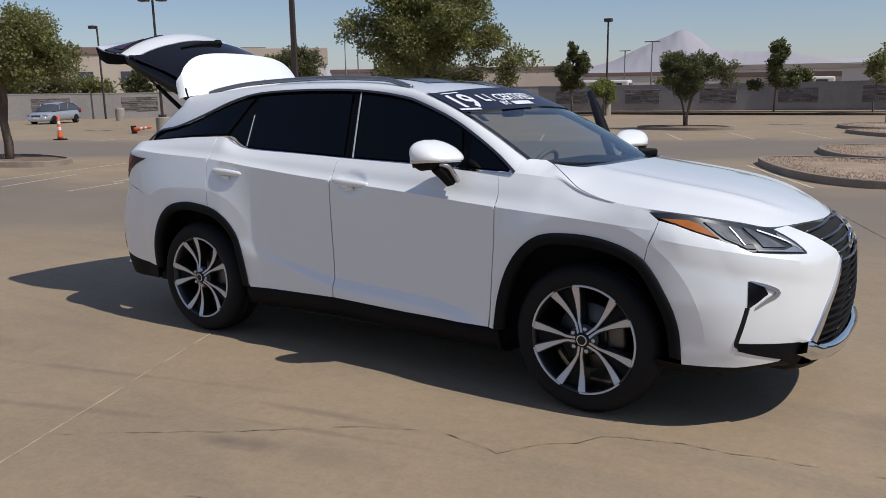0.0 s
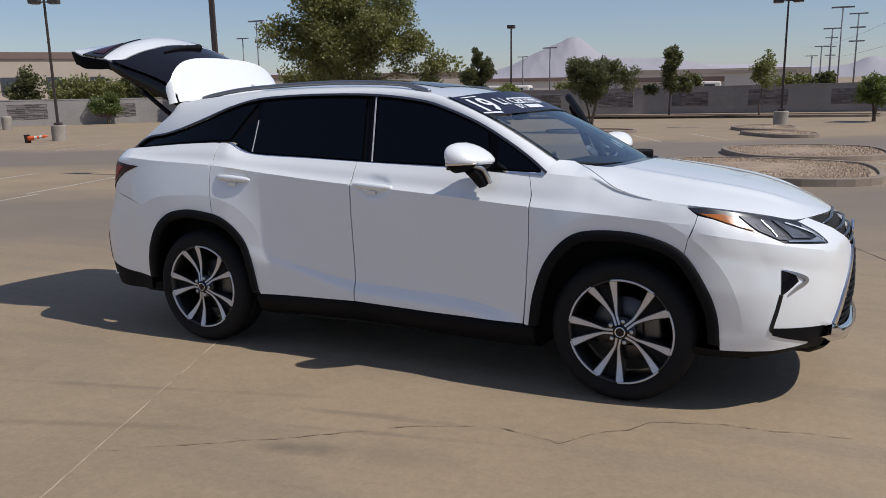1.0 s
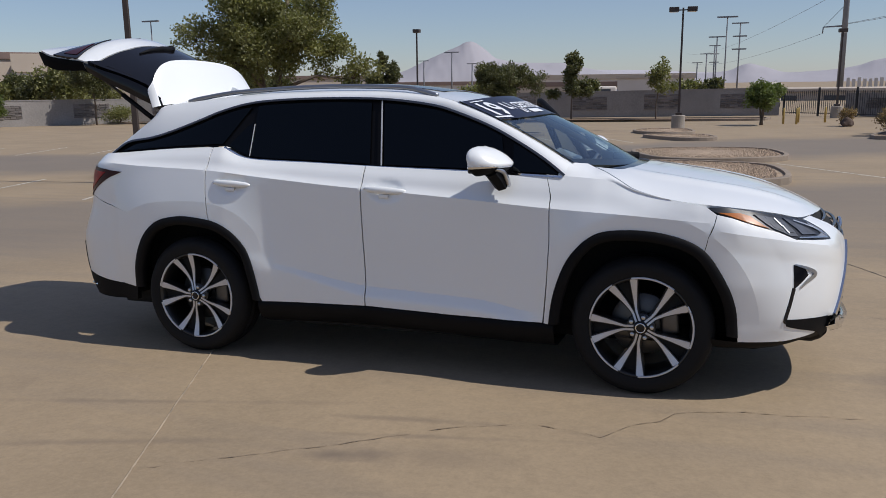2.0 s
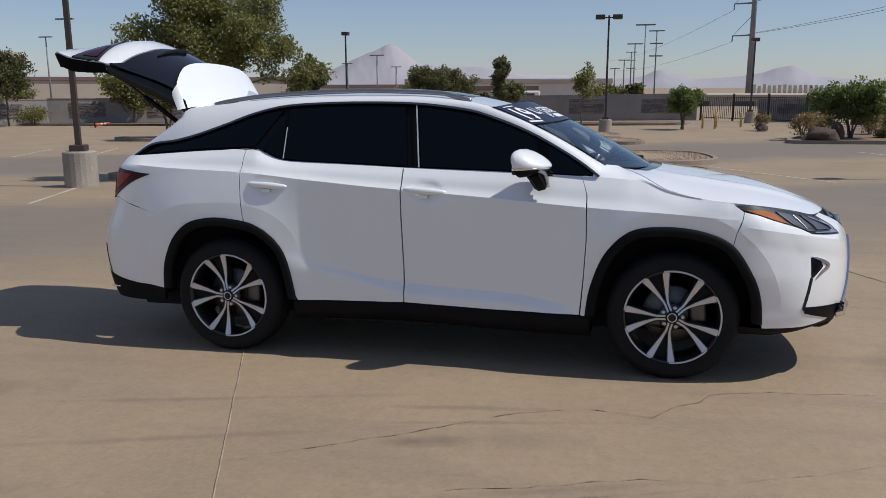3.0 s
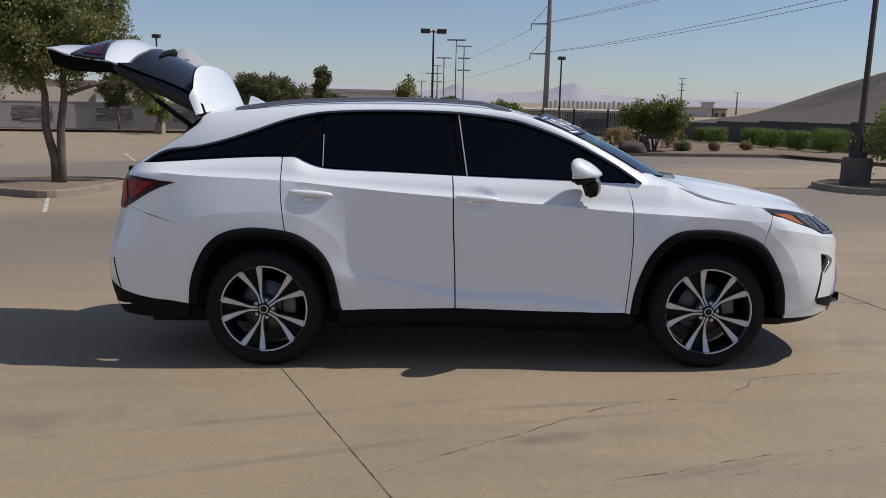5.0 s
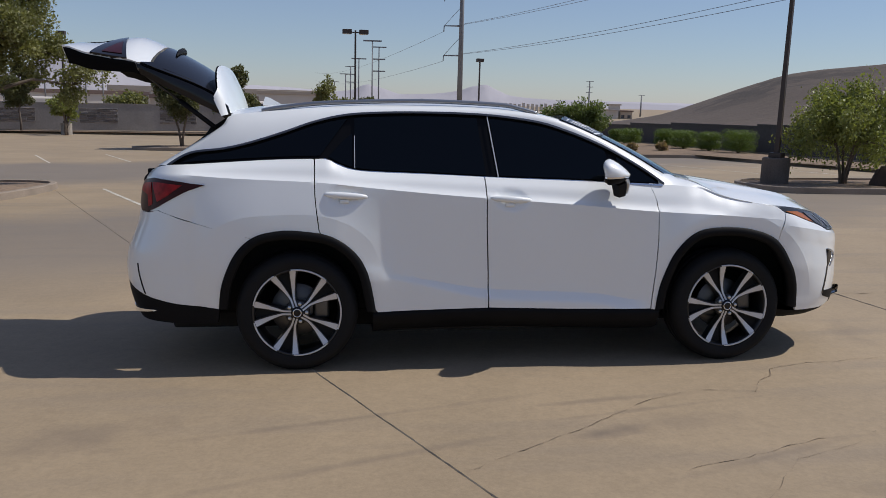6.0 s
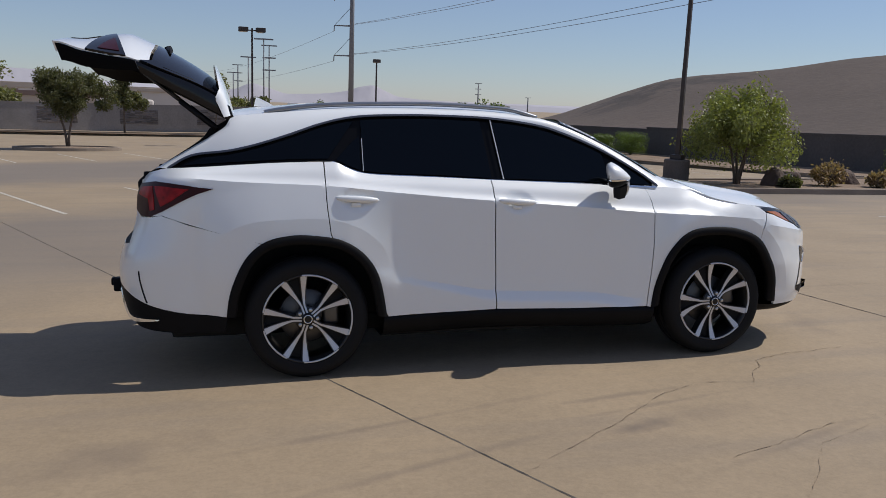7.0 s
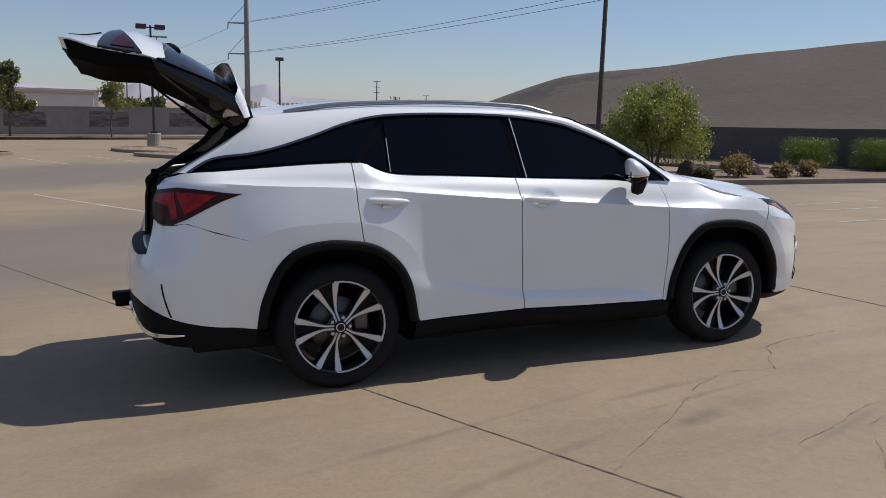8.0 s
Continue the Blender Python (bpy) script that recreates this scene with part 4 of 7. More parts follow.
far_building("outbuilding", 18.05, 18.85, 194, 2.6, BUILDING_WHITE, BUILDING_TAN, "pale boxy block with a flat roof", 0, 6, 0.3)
far_building("outbuilding", 18.85, 19.7, 192, 1.2, BUILDING_TAN, BUILDING_BROWN, "small tan shed with a brown roof edge", 2, 6, 0.25)


def make_stacks():
    first = None
    for k in range(24):
        x, y = polar(7.6 + k * 0.31, 320)
        h = 5.2 + 0.9 * random.Random(k).random()
        if first is None:
            first = part("concrete_pier", box_bm(1.0, 1.0, 1.0, (0, 0, 0.5), 0.04), BUILDING_WHITE, None, smooth=False)
            ob = first
        else:
            ob = new("concrete_pier", first.data)
        ob.matrix_world = pose(x, y, -1.6) @ Matrix.Diagonal((1, 1, h * 0.72, 1))
        tagged(ob, "pale upright concrete pier in a long row", "pier", "row of piers")


make_stacks()


# ---- poles ----
def light_pole(x, y, height, heads, turn, label, foot=True, eye=False, base=FOOT):
    """A square parking-lot lamp pole on a round concrete foot, with one or two box heads."""
    z = ground_z(x, y)
    lamp = empty("street_lamp", pose(x, y, z, 0, 0, turn), label, "street lamp", "parking lot lamps")
    low = 0.0
    if foot:
        low = 0.82
        v, f = revolve([(0.0, 0.0), (0.37, 0.0), (0.37, 0.79), (0.34, 0.82), (0.0, 0.82)], 20)
        mesh_object("pole_foot", v, f, base, lamp, "round concrete foot", smooth=False)
        part("base_cover", box_bm(0.34, 0.34, 0.14, (0, 0, 0.89), 0.02), POLE_BROWN, lamp, smooth=False)
    v, f = tube([(0, 0, low), (0, 0, height)], [0.085, 0.065], 4)
    mesh_object("pole", v, f, POLE_BROWN, lamp, smooth=False)
    for s in heads:
        part("lamp_arm", box_bm(0.30, 0.06, 0.06, (s * 0.2, 0, height - 0.12)), POLE_BROWN, lamp, smooth=False)
        head = part("lamp_head", box_bm(0.52, 0.42, 0.24, (s * 0.48, 0, height - 0.08), 0.02), POLE_BROWN, lamp, smooth=False)
        part("lamp_lens", box_bm(0.42, 0.34, 0.03, (s * 0.48, 0, height - 0.213), 0.01), CLEAR_LENS, head, smooth=False)
    if eye:
        v, f = tube(spline([(0, 0, height - 0.75), (-0.18, 0, height - 0.62), (-0.36, 0, height - 0.66), (-0.4, 0, height - 0.82)], 5), 0.03, 6)
        mesh_object("camera_bracket", v, f, POLE_GREY, lamp)
        v, f = revolve([(0.0, -0.16), (0.07, -0.12), (0.1, -0.03), (0.08, 0.05), (0.0, 0.07)], 12)
        dome = mesh_object("dome_housing", v, f, POLE_GREY, lamp)
        dome.location = (-0.4, 0, height - 0.86)
    return lamp


light_pole(-11.26, 10.38, 6.9, (1,), 20, "brown square lamp pole on a concrete foot")
light_pole(-34.6, 24.1, 7.15, (-1, 1), 30, "brown lamp pole with two box heads on a concrete foot")
light_pole(-0.67, 41.9, 6.6, (-1, 1), 5, "brown lamp pole with two box heads and a dome")
light_pole(-20.6, 53.2, 7.0, (0.01,), 0, "brown lamp pole with one box head by the wall")
light_pole(9.1, 57.0, 6.0, (0.01,), 10, "brown lamp pole with one box head by the fence")
light_pole(10.75, 15.25, 7.2, (1,), 40, "brown square lamp pole in a kerbed planter", base=FOOT_SHADED)
light_pole(-56.9, 35.5, 7.4, (-1,), 10, "brown lamp pole with one box head beyond the wall", foot=False)


def far_lamp(bearing, dist, top, arms=1.0, crosses=0, label="tall thin steel lamp mast with a flat crosshead"):
    x, y = polar(bearing, dist)
    z = ground_z(x, y)
    mast = empty("lamp_mast" if not crosses else "power_pole", pose(x, y, z), label, "lamp mast" if not crosses else "power pole", "far masts")
    h = top - z
    v, f = tube([(0, 0, 0), (0, 0, h)], [0.095 * dist / 90, 0.06 * dist / 90], 8)
    mesh_object("pole", v, f, POLE_GREY, mast)
    part("crosshead", box_bm(2.0 * arms, 0.25, 0.14, (0, 0, h)), POLE_GREY, mast, smooth=False)
    for k in range(crosses):
        part("crossarm", box_bm(1.7 * arms, 0.2, 0.16, (0, 0, h - (k + 1) * h * 0.16)), POLE_GREY, mast, smooth=False)


for bearing, dist, top in ((-37.8, 89, 8.5), (-39.1, 119, 8.4), (-17.7, 109, 6.0), (-19.9, 149, 6.1), (1.0, 88, 8.1), (0.2, 110, 7.3), (-0.6, 140, 6.2), (-1.3, 170, 5.5), (-16.5, 149, 5.5), (20.3, 259, 5.8)):
    far_lamp(bearing, dist, top)
for bearing, dist, top in ((1.6, 110, 8.9), (-0.2, 160, 8.3), (16.7, 219, 8.5)):
    far_lamp(bearing, dist, top, 1.0, 2, "slim grey power pole with short crossarms")


def make_pylon():
    """The tall steel pole with upswept arms on one side, and its wires."""
    x, y = 19.6, 144.0
    z = ground_z(x, y)
    pole = empty("power_pole", pose(x, y, z), "tall tapered grey steel power pole with side arms", "power pole")
    v, f = tube([(0, 0, 0), (0, 0, 18), (0, 0, 34)], [0.52, 0.42, 0.30], 14)
    mesh_object("pole", v, f, POLE_GREY, pole)
    for up in (11.2, 16.5, 21.8, 27.0):
        v, f = tube([(0, 0, up + 0.1), (-3.2, 0, up)], [0.16, 0.09], 6)
        mesh_object("side_arm", v, f, POLE_GREY, pole)
        v, f = tube([(-0.35, 0, up + 3.2), (-3.2, 0, up)], 0.045, 5)
        mesh_object("stay_rod", v, f, POLE_GREY, pole)
        v, f = tube([(-3.2, 0, up + 0.04), (-3.25, 0, up - 1.0)], 0.09, 6)
        mesh_object("insulator", v, f, POLE_GREY, pole)
    for k, (z0, z1, dy) in enumerate(((11.6, 15.6, 0.0), (11.7, 16.7, 1.2), (16.9, 19.8, 0.0), (17.0, 20.9, 1.2))):
        a, b = Vector((x + 0.5, y, z + z0)), Vector((54.0, 22.0 + dy, z1))
        pts = [a.lerp(b, j / 24) - Vector((0, 0, 1.4 * 4 * (j / 24) * (1 - j / 24))) for j in range(25)]
        v, f = tube(pts, 0.03, 5)
        tagged(mesh_object("power_line", v, f, WIRE), "thin sagging overhead power line", "power line", "power lines")
    for k, (z0, z1) in enumerate(((10.2, 13.0), (15.5, 17.5))):
        a, b = Vector((x - 3.25, y, z + z0)), Vector((-20.0, 480.0, z1))
        pts = [a.lerp(b, j / 24) - Vector((0, 0, 3.0 * 4 * (j / 24) * (1 - j / 24))) for j in range(25)]
        v, f = tube(pts, 0.03, 5)
        tagged(mesh_object("power_line", v, f, WIRE), "thin sagging overhead power line", "power line", "power lines")


make_pylon()


# ---- plants ----
def leaves(name, clumps, count, size, mat, parent, rng, droop=0.0, label="", fuzz=0.18, flat=0.0):
    """Many small leaves in clumps (x, y, z, radius, flattening)."""
    weight = np.array([c[3] ** 2.2 for c in clumps])
    pick = np.random.RandomState(rng.randrange(1 << 30))
    which = pick.choice(len(clumps), size=count, p=weight / weight.sum())
    c = np.array(clumps)[which]
    d = pick.normal(size=(count, 3))
    d /= np.linalg.norm(d, axis=1)[:, None]
    r = c[:, 3] * (0.45 + 0.6 * pick.rand(count)) * (1 + fuzz * pick.normal(size=count))
    pos = c[:, :3] + d * r[:, None] * np.stack([np.ones(count), np.ones(count), c[:, 4]], 1)
    a = pick.normal(size=(count, 3)) + d * 0.6
    a[:, 2] -= droop
    a /= np.linalg.norm(a, axis=1)[:, None]
    a -= d * (a * d).sum(1)[:, None] * flat
    b = np.cross(a, pick.normal(size=(count, 3)) * (1 - 0.6 * flat) + d * flat * 1.5)
    b /= np.linalg.norm(b, axis=1)[:, None]
    s = size * (0.6 + 0.8 * pick.rand(count))[:, None]
    tip, left, right = pos + a * s, pos + b * s * 0.32 + a * s * 0.45, pos - b * s * 0.32 + a * s * 0.45
    verts = np.stack([pos, left, tip, right], 1).reshape(-1, 3)
    data = bpy.data.meshes.new(name)
    data.vertices.add(count * 4)
    data.vertices.foreach_set("co", verts.astype(np.float32).ravel())
    data.loops.add(count * 4)
    data.loops.foreach_set("vertex_index", np.arange(count * 4, dtype=np.int32))
    data.polygons.add(count)
    data.polygons.foreach_set("loop_start", np.arange(0, count * 4, 4, dtype=np.int32))
    data.materials.append(mat)
    data.update(calc_edges=True)
    ob = new(name, data)
    ob.parent = parent
    if label:
        tagged(ob, label)
    return ob


def tree(x, y, height, radius, bottom, trunks, mat, seed, label, count=9000, leaf=0.12, name="tree", lean=0.25, droop=0.0, sparse=0.0, cone=0.0, thick=0.09, lobes=()):
    """A tree of several leaning stems whose limbs end in lobes of twigs and leaf clumps."""
    rng = random.Random(seed)
    z0 = ground_z(x, y) + 0.05
    plant = empty(name, pose(x, y, z0), label, "tree" if name == "tree" else name.replace("_", " "))
    mid, half = (height + bottom) / 2, (height - bottom) / 2
    verts, faces, clumps, tips = [], [], [], []

    def add(points, radii, sides=7):
        v, f = tube(points, radii, sides)
        base = len(verts)
        verts.extend(v)
        faces.extend(tuple(i + base for i in g) for g in f)
    for k in range(trunks):
        w = 6.28 * (k + rng.random() * 0.5) / trunks + seed
        out = radius * lean * (1.0 if trunks > 1 else 0.3)
        p0 = Vector((math.cos(w) * 0.05 * (trunks > 1), math.sin(w) * 0.05 * (trunks > 1), -0.1))
        top = Vector((math.cos(w) * out * 1.6, math.sin(w) * out * 1.6, mid + half * 0.35))
        stem = []
        for j in range(7):
            t = j / 6
            q = p0.lerp(top, t ** 1.8)
            q.z = p0.z + (top.z - p0.z) * t
            q += Vector((rng.uniform(-1, 1), rng.uniform(-1, 1), 0)) * 0.012 * height * (0 < j < 6)
            stem.append(q)
        add(stem, [thick * (1 - 0.12 * j) for j in range(7)])
        tips += stem[3:]
    heads = [(Vector((lx, ly, lz)), lr) for lx, ly, lz, lr in lobes]
    for j in range(max(5, int(22 * (1 - sparse)))):
        d = Vector((rng.gauss(0, 1), rng.gauss(0, 1), rng.gauss(0, 1))).normalized() * rng.uniform(0.2, 0.74)
        narrow = 1 - cone * (d.z / 0.72 + 1) / 2
        heads.append((Vector((d.x * radius * narrow, d.y * radius * narrow, mid + d.z * half)), radius * rng.uniform(0.26, 0.42) * max(0.5, narrow)))
    for centre, size in heads:
        a = min(tips, key=lambda q: (q - centre).length + (0.5 * height if q.z > centre.z else 0))
        m = a.lerp(centre, 0.5) + Vector((rng.uniform(-0.1, 0.1), rng.uniform(-0.1, 0.1), 0.12)) * half
        add([a, m, centre], [thick * 0.42, thick * 0.28, thick * 0.14], 6)
        for j in range(max(5, int(12 * (1 - sparse)))):
            d = Vector((rng.gauss(0, 1), rng.gauss(0, 1), rng.gauss(0, 0.9))).normalized()
            p = centre + d * size * rng.uniform(0.3, 1.0)
            add([centre, p], [thick * 0.12, thick * 0.03], 4)
            clumps.append((p.x, p.y, p.z - droop * 0.1 * size, size * rng.uniform(0.28, 0.58), 0.85 + 0.4 * droop))
    mesh_object("trunk", verts, faces, BARK, plant)
    leaves("crown", clumps, count, leaf, mat, plant, rng, droop, fuzz=0.15)
    return plant


tree(-9.3, 13.2, 5.6, 1.85, 1.9, 2, LEAF, 3, "grey-green multi-stemmed tree in a kerbed island", 84000, 0.07, thick=0.12, lean=0.2, lobes=((-1.45, -1.0, 3.35, 0.5), (1.75, 1.2, 2.4, 0.62), (1.35, 0.9, 3.1, 0.62), (0.9, 0.7, 4.2, 0.7), (-0.5, -0.4, 4.6, 0.7), (0.2, 0.2, 3.2, 0.9)))
tree(-19.6, 7.5, 4.4, 2.1, 1.6, 2, LEAF, 5, "grey-green shade tree with two stems", 70000, 0.073, thick=0.12, lean=0.18, lobes=((0.2, 0.1, 3.0, 0.95),))
tree(-9.45, 36.4, 3.9, 1.75, 1.75, 3, LEAF_DARK, 7, "round-crowned dark tree with thin spreading stems", 30000, 0.095, lean=0.42, thick=0.07, lobes=((1.75, 0.7, 2.6, 0.6),))
tree(-23.4, 33.2, 4.3, 1.95, 1.3, 2, LEAF_DARK, 9, "dark olive tree in a kerbed island", 30000, 0.10)
tree(-47.4, 48.6, 6.2, 2.3, 1.7, 1, LEAF_DARK, 10, "dark tree in the planter by the wall", 16000, 0.17)
tree(-9.3, 56.4, 5.1, 0.95, 2.2, 1, LEAF_DARK, 11, "tall narrow ragged tree by the wall", 7000, 0.17, lean=0.1, thick=0.08, lobes=((-1.3, 0, 2.1, 0.5), (1.2, 0, 2.2, 0.55), (0, 0, 2.3, 0.6), (0.1, 0, 4.6, 0.55)))
tree(-24.6, 55.8, 6.1, 2.2, 1.4, 1, LEAF_DARK, 31, "upright dark green tree by the wall", 22000, 0.15, lean=0.15, cone=0.5)
tree(-20.3, 52.2, 2.8, 1.3, 0.9, 2, LEAF_BRIGHT, 13, "bright green bushy small tree", 9000, 0.13)
tree(-2.9, 54.9, 4.4, 1.5, 1.5, 1, LEAF, 15, "young thin tree with sparse yellow-green leaves", 2600, 0.15, sparse=0.5, thick=0.06)
tree(-52.5, 43.0, 2.4, 1.4, 0.7, 2, LEAF_GREEN, 16, "dark green bushy small tree", 8000, 0.14)
tree(3.9, 47.2, 2.55, 1.4, 0.8, 3, LEAF_GREEN, 17, "dense bright green small tree by the gate", 12000, 0.12)
tree(10.75, 35.0, 2.65, 1.85, 0.75, 5, LEAF_GREEN, 18, "dense bright green multi-stemmed tree in the planter", 20000, 0.115, thick=0.05, lean=0.35)
tree(12.6, 14.95, 3.05, 1.75, 0.9, 4, LEAF_WEEP, 23, "loose light green weeping tree in the planter", 24000, 0.078, droop=1.2, thick=0.045, lean=0.3, cone=0.25, lobes=[(1.3 * math.cos(k * 0.785 + 0.3), 1.3 * math.sin(k * 0.785 + 0.3), 1.15 + 0.35 * (k % 3), 0.55) for k in range(8)] + [(0.1, 0, 2.75, 0.40), (-0.5, 0.3, 2.35, 0.5), (0.6, -0.3, 2.3, 0.5)])
for k, (bearing, dist, h, r) in enumerate(((-60, 84, 4.2, 3.0), (-55.5, 88, 3.6, 2.6), (-52.5, 84, 5.0, 2.2), (-49.5, 86, 4.0, 2.8), (-46, 86, 4.6, 2.5), (-43.5, 80, 6.2, 3.0), (-30, 82, 4.4, 2.6), (-15.5, 80, 3.4, 2.0), (-8.0, 82, 3.2, 1.8), (-1.2, 78, 2.9, 1.8), (0.5, 76, 3.0, 1.5), (-34, 72, 5.2, 2.8), (-66, 86, 4.4, 2.8), (-63, 84, 4.8, 2.6), (-57.5, 86, 4.4, 2.4), (-47.8, 84, 4.5, 2.4), (-45, 82, 4.3, 2.2), (-41.5, 84, 4.6, 2.4), (-69, 88, 4.6, 3.0))):
    bx, by = polar(bearing, dist)
    tree(bx, by, h, r, 0.9, 1, LEAF if k % 2 else LEAF_DARK, 40 + k, "bushy tree beyond the block wall", 4500, 0.26)


def bush(x, y, r, h, mat, seed, label, count=2600, leaf=0.07, name="shrub", neat=False):
    rng = random.Random(seed)
    z = ground_z(x, y) + 0.1
    plant = empty(name, pose(x, y, z), label, "shrub", "planter shrubs")
    clumps = [(0, 0, h * 0.5, r * 0.75, h * 0.55 / (r * 0.75))]
    for k in range(14):
        w = rng.uniform(0, 6.28)
        e = rng.uniform(-0.3, 1.0)
        clumps.append((math.cos(w) * r * 0.6 * (1 - 0.4 * max(e, 0)), math.sin(w) * r * 0.6 * (1 - 0.4 * max(e, 0)), h * (0.5 + 0.36 * e), r * rng.uniform(0.28, 0.42), 0.8))
    if neat:
        clumps = [(0, 0, h * 0.5, r * 0.6, h * 0.5 / r)]
        for ex, ey in [(u, w) for u in (-0.52, 0.0, 0.52) for w in (-0.52, 0.0, 0.52)]:
            for e in (0.32, 0.72):
                q = r * rng.uniform(0.40, 0.47)
                clumps.append((ex * r, ey * r, h * e + rng.uniform(-0.03, 0.03), q, 0.28 * h / q * rng.uniform(0.95, 1.08)))
    leaves("foliage", clumps, count, leaf, mat, plant, rng, fuzz=0.03 if neat else 0.18, flat=0.8 if neat else 0.0)
    verts, faces = [], []
    for k in range(5):
        w = rng.uniform(0, 6.28)
        v, f = tube([(0, 0, -0.1), (math.cos(w) * r * 0.3, math.sin(w) * r * 0.3, h * 0.45), (math.cos(w) * r * 0.6, math.sin(w) * r * 0.6, h * 0.75)], [0.03, 0.02, 0.008], 5)
        b = len(verts)
        verts.extend(v)
        faces.extend(tuple(i + b for i in g) for g in f)
    mesh_object("twig", verts, faces, BARK, plant)
    return plant


for k, (hx, hy, r, h) in enumerate(((19.9, 35.4, 0.90, 1.28), (19.1, 37.3, 0.66, 1.12), (18.5, 39.4, 0.78, 1.14), (18.8, 42.9, 0.70, 1.12), (17.4, 45.3, 0.74, 1.05), (17.2, 47.6, 0.52, 0.95), (22.9, 18.8, 0.95, 1.24), (24.1, 16.5, 1.0, 1.24))):
    bush(hx, hy, r, h, LEAF_HEDGE, 60 + k, "rounded clipped green shrub in front of the wall", 14000, 0.05, neat=True)
for k, (hx, hy, r, h) in enumerate(((15.0, 14.0, 0.55, 0.7), (16.4, 13.6, 0.34, 0.42), (17.7, 13.8, 0.36, 0.48), (13.4, 13.6, 0.3, 0.3), (12.1, 34.9, 0.60, 0.38), (13.7, 34.7, 0.30, 0.48), (15.7, 35.7, 0.36, 0.52), (14.6, 44.3, 0.75, 0.85), (9.0, 36.8, 0.7, 1.1), (10.4, 40.6, 0.6, 1.0), (12.4, 38.4, 0.7, 1.1), (11.6, 45.5, 0.7, 0.9), (8.3, 45.0, 0.6, 0.9))):
    bush(hx, hy, r, h, LEAF_DRY if k not in (3, 4, 7) else LEAF_DARK, 80 + k, "dry straw-coloured desert shrub in the planter", 1500, 0.09)
bush(-46.5, 50.2, 1.5, 1.3, LEAF, 99, "pale grey-green desert shrub by the wall", 3500, 0.12)


def boulder(x, y, r, h, seed, label="rounded red-brown boulder in the planter"):
    rng = random.Random(seed)
    bm = bmesh.new()
    bmesh.ops.create_icosphere(bm, subdivisions=3, radius=1.0)
    for v in bm.verts:
        q = v.co.copy()
        k = 1 + 0.35 * noise.noise(q * 1.3 + Vector((seed, 0, 0))) + 0.12 * noise.noise(q * 3.1 + Vector((0, seed, 0)))
        v.co = Vector((q.x * r * k, q.y * r * 0.8 * k, max(q.z, -0.35) * h * k))
    ob = part("boulder", bm, ROCK, None)
    ob.matrix_world = pose(x, y, ground_z(x, y) + 0.08 + 0.3 * h, 0, 0, rng.uniform(0, 360))
    tagged(ob, label, "boulder", "planter boulders")


for k, (bx, by, r, h) in enumerate(((9.2, 33.4, 0.85, 0.45), (9.9, 33.9, 0.4, 0.6), (13.4, 14.3, 0.42, 0.42), (16.3, 14.9, 0.45, 0.4), (10.8, 41.5, 0.8, 0.6), (8.2, 44.5, 0.4, 0.32), (14.9, 15.4, 0.3, 0.3))):
    boulder(bx, by, r, h, 3 + k)


# ---- small things of the lot ----
def channel_post(x, y, lying, turn, label):
    z = ground_z(x, y)
    m = pose(x, y, z, 0, 0, turn) if not lying else pose(x, y, z + 0.2, 0, 83, turn)
    post = empty("traffic_cone", m, label, "traffic cone", "traffic cones")
    part("rubber_base", box_bm(0.42, 0.42, 0.06, (0, 0, 0.03), 0.015), RUBBER, post, smooth=False)
    v, f = revolve([(0.0, 0.06), (0.13, 0.06), (0.11, 0.2), (0.075, 0.5), (0.06, 1.05), (0.03, 1.12), (0.0, 1.12)], 18)
    mesh_object("cone_body", v, f, ORANGE, post)
    for lo, hi in ((0.45, 0.6), (0.72, 0.86)):
        r0, r1 = 0.082 - 0.025 * (lo - 0.4), 0.082 - 0.025 * (hi - 0.4)
        v, f = revolve([(r0, lo), (r1, hi)], 18)
        mesh_object("reflective_band", v, f, WHITE_BAND, post)


channel_post(-32.1, 16.55, False, 15, "orange traffic channelizer post standing upright")
channel_post(-34.6, 22.2, True, 20, "orange traffic cone lying on its side")
channel_post(-39.0, 47.8, True, 30, "orange traffic cone lying on its side")


def bollard(x, y):
    z = ground_z(x, y)
    post = empty("bollard", pose(x, y, z), "yellow painted steel bollard by the gate", "bollard", "gate bollards")
    v, f = revolve([(0.0, 0.0), (0.065, 0.0), (0.065, 0.9), (0.045, 0.96), (0.0, 0.98)], 14)
    mesh_object("post", v, f, YELLOW, post)


for bx, by in ((5.2, 48.6), (6.2, 50.5), (7.7, 50.2), (5.9, 48.0)):
    bollard(bx, by)
v, f = revolve([(0.0, 0.0), (0.33, 0.0), (0.36, 0.9), (0.30, 0.98), (0.0, 1.0)], 16)
can = mesh_object("trash_can", v, f, FOOT, smooth=False)
can.matrix_world = pose(-52.2, 33.6, ground_z(-52.2, 33.6))
tagged(can, "pale concrete trash can near the wall", "trash can")


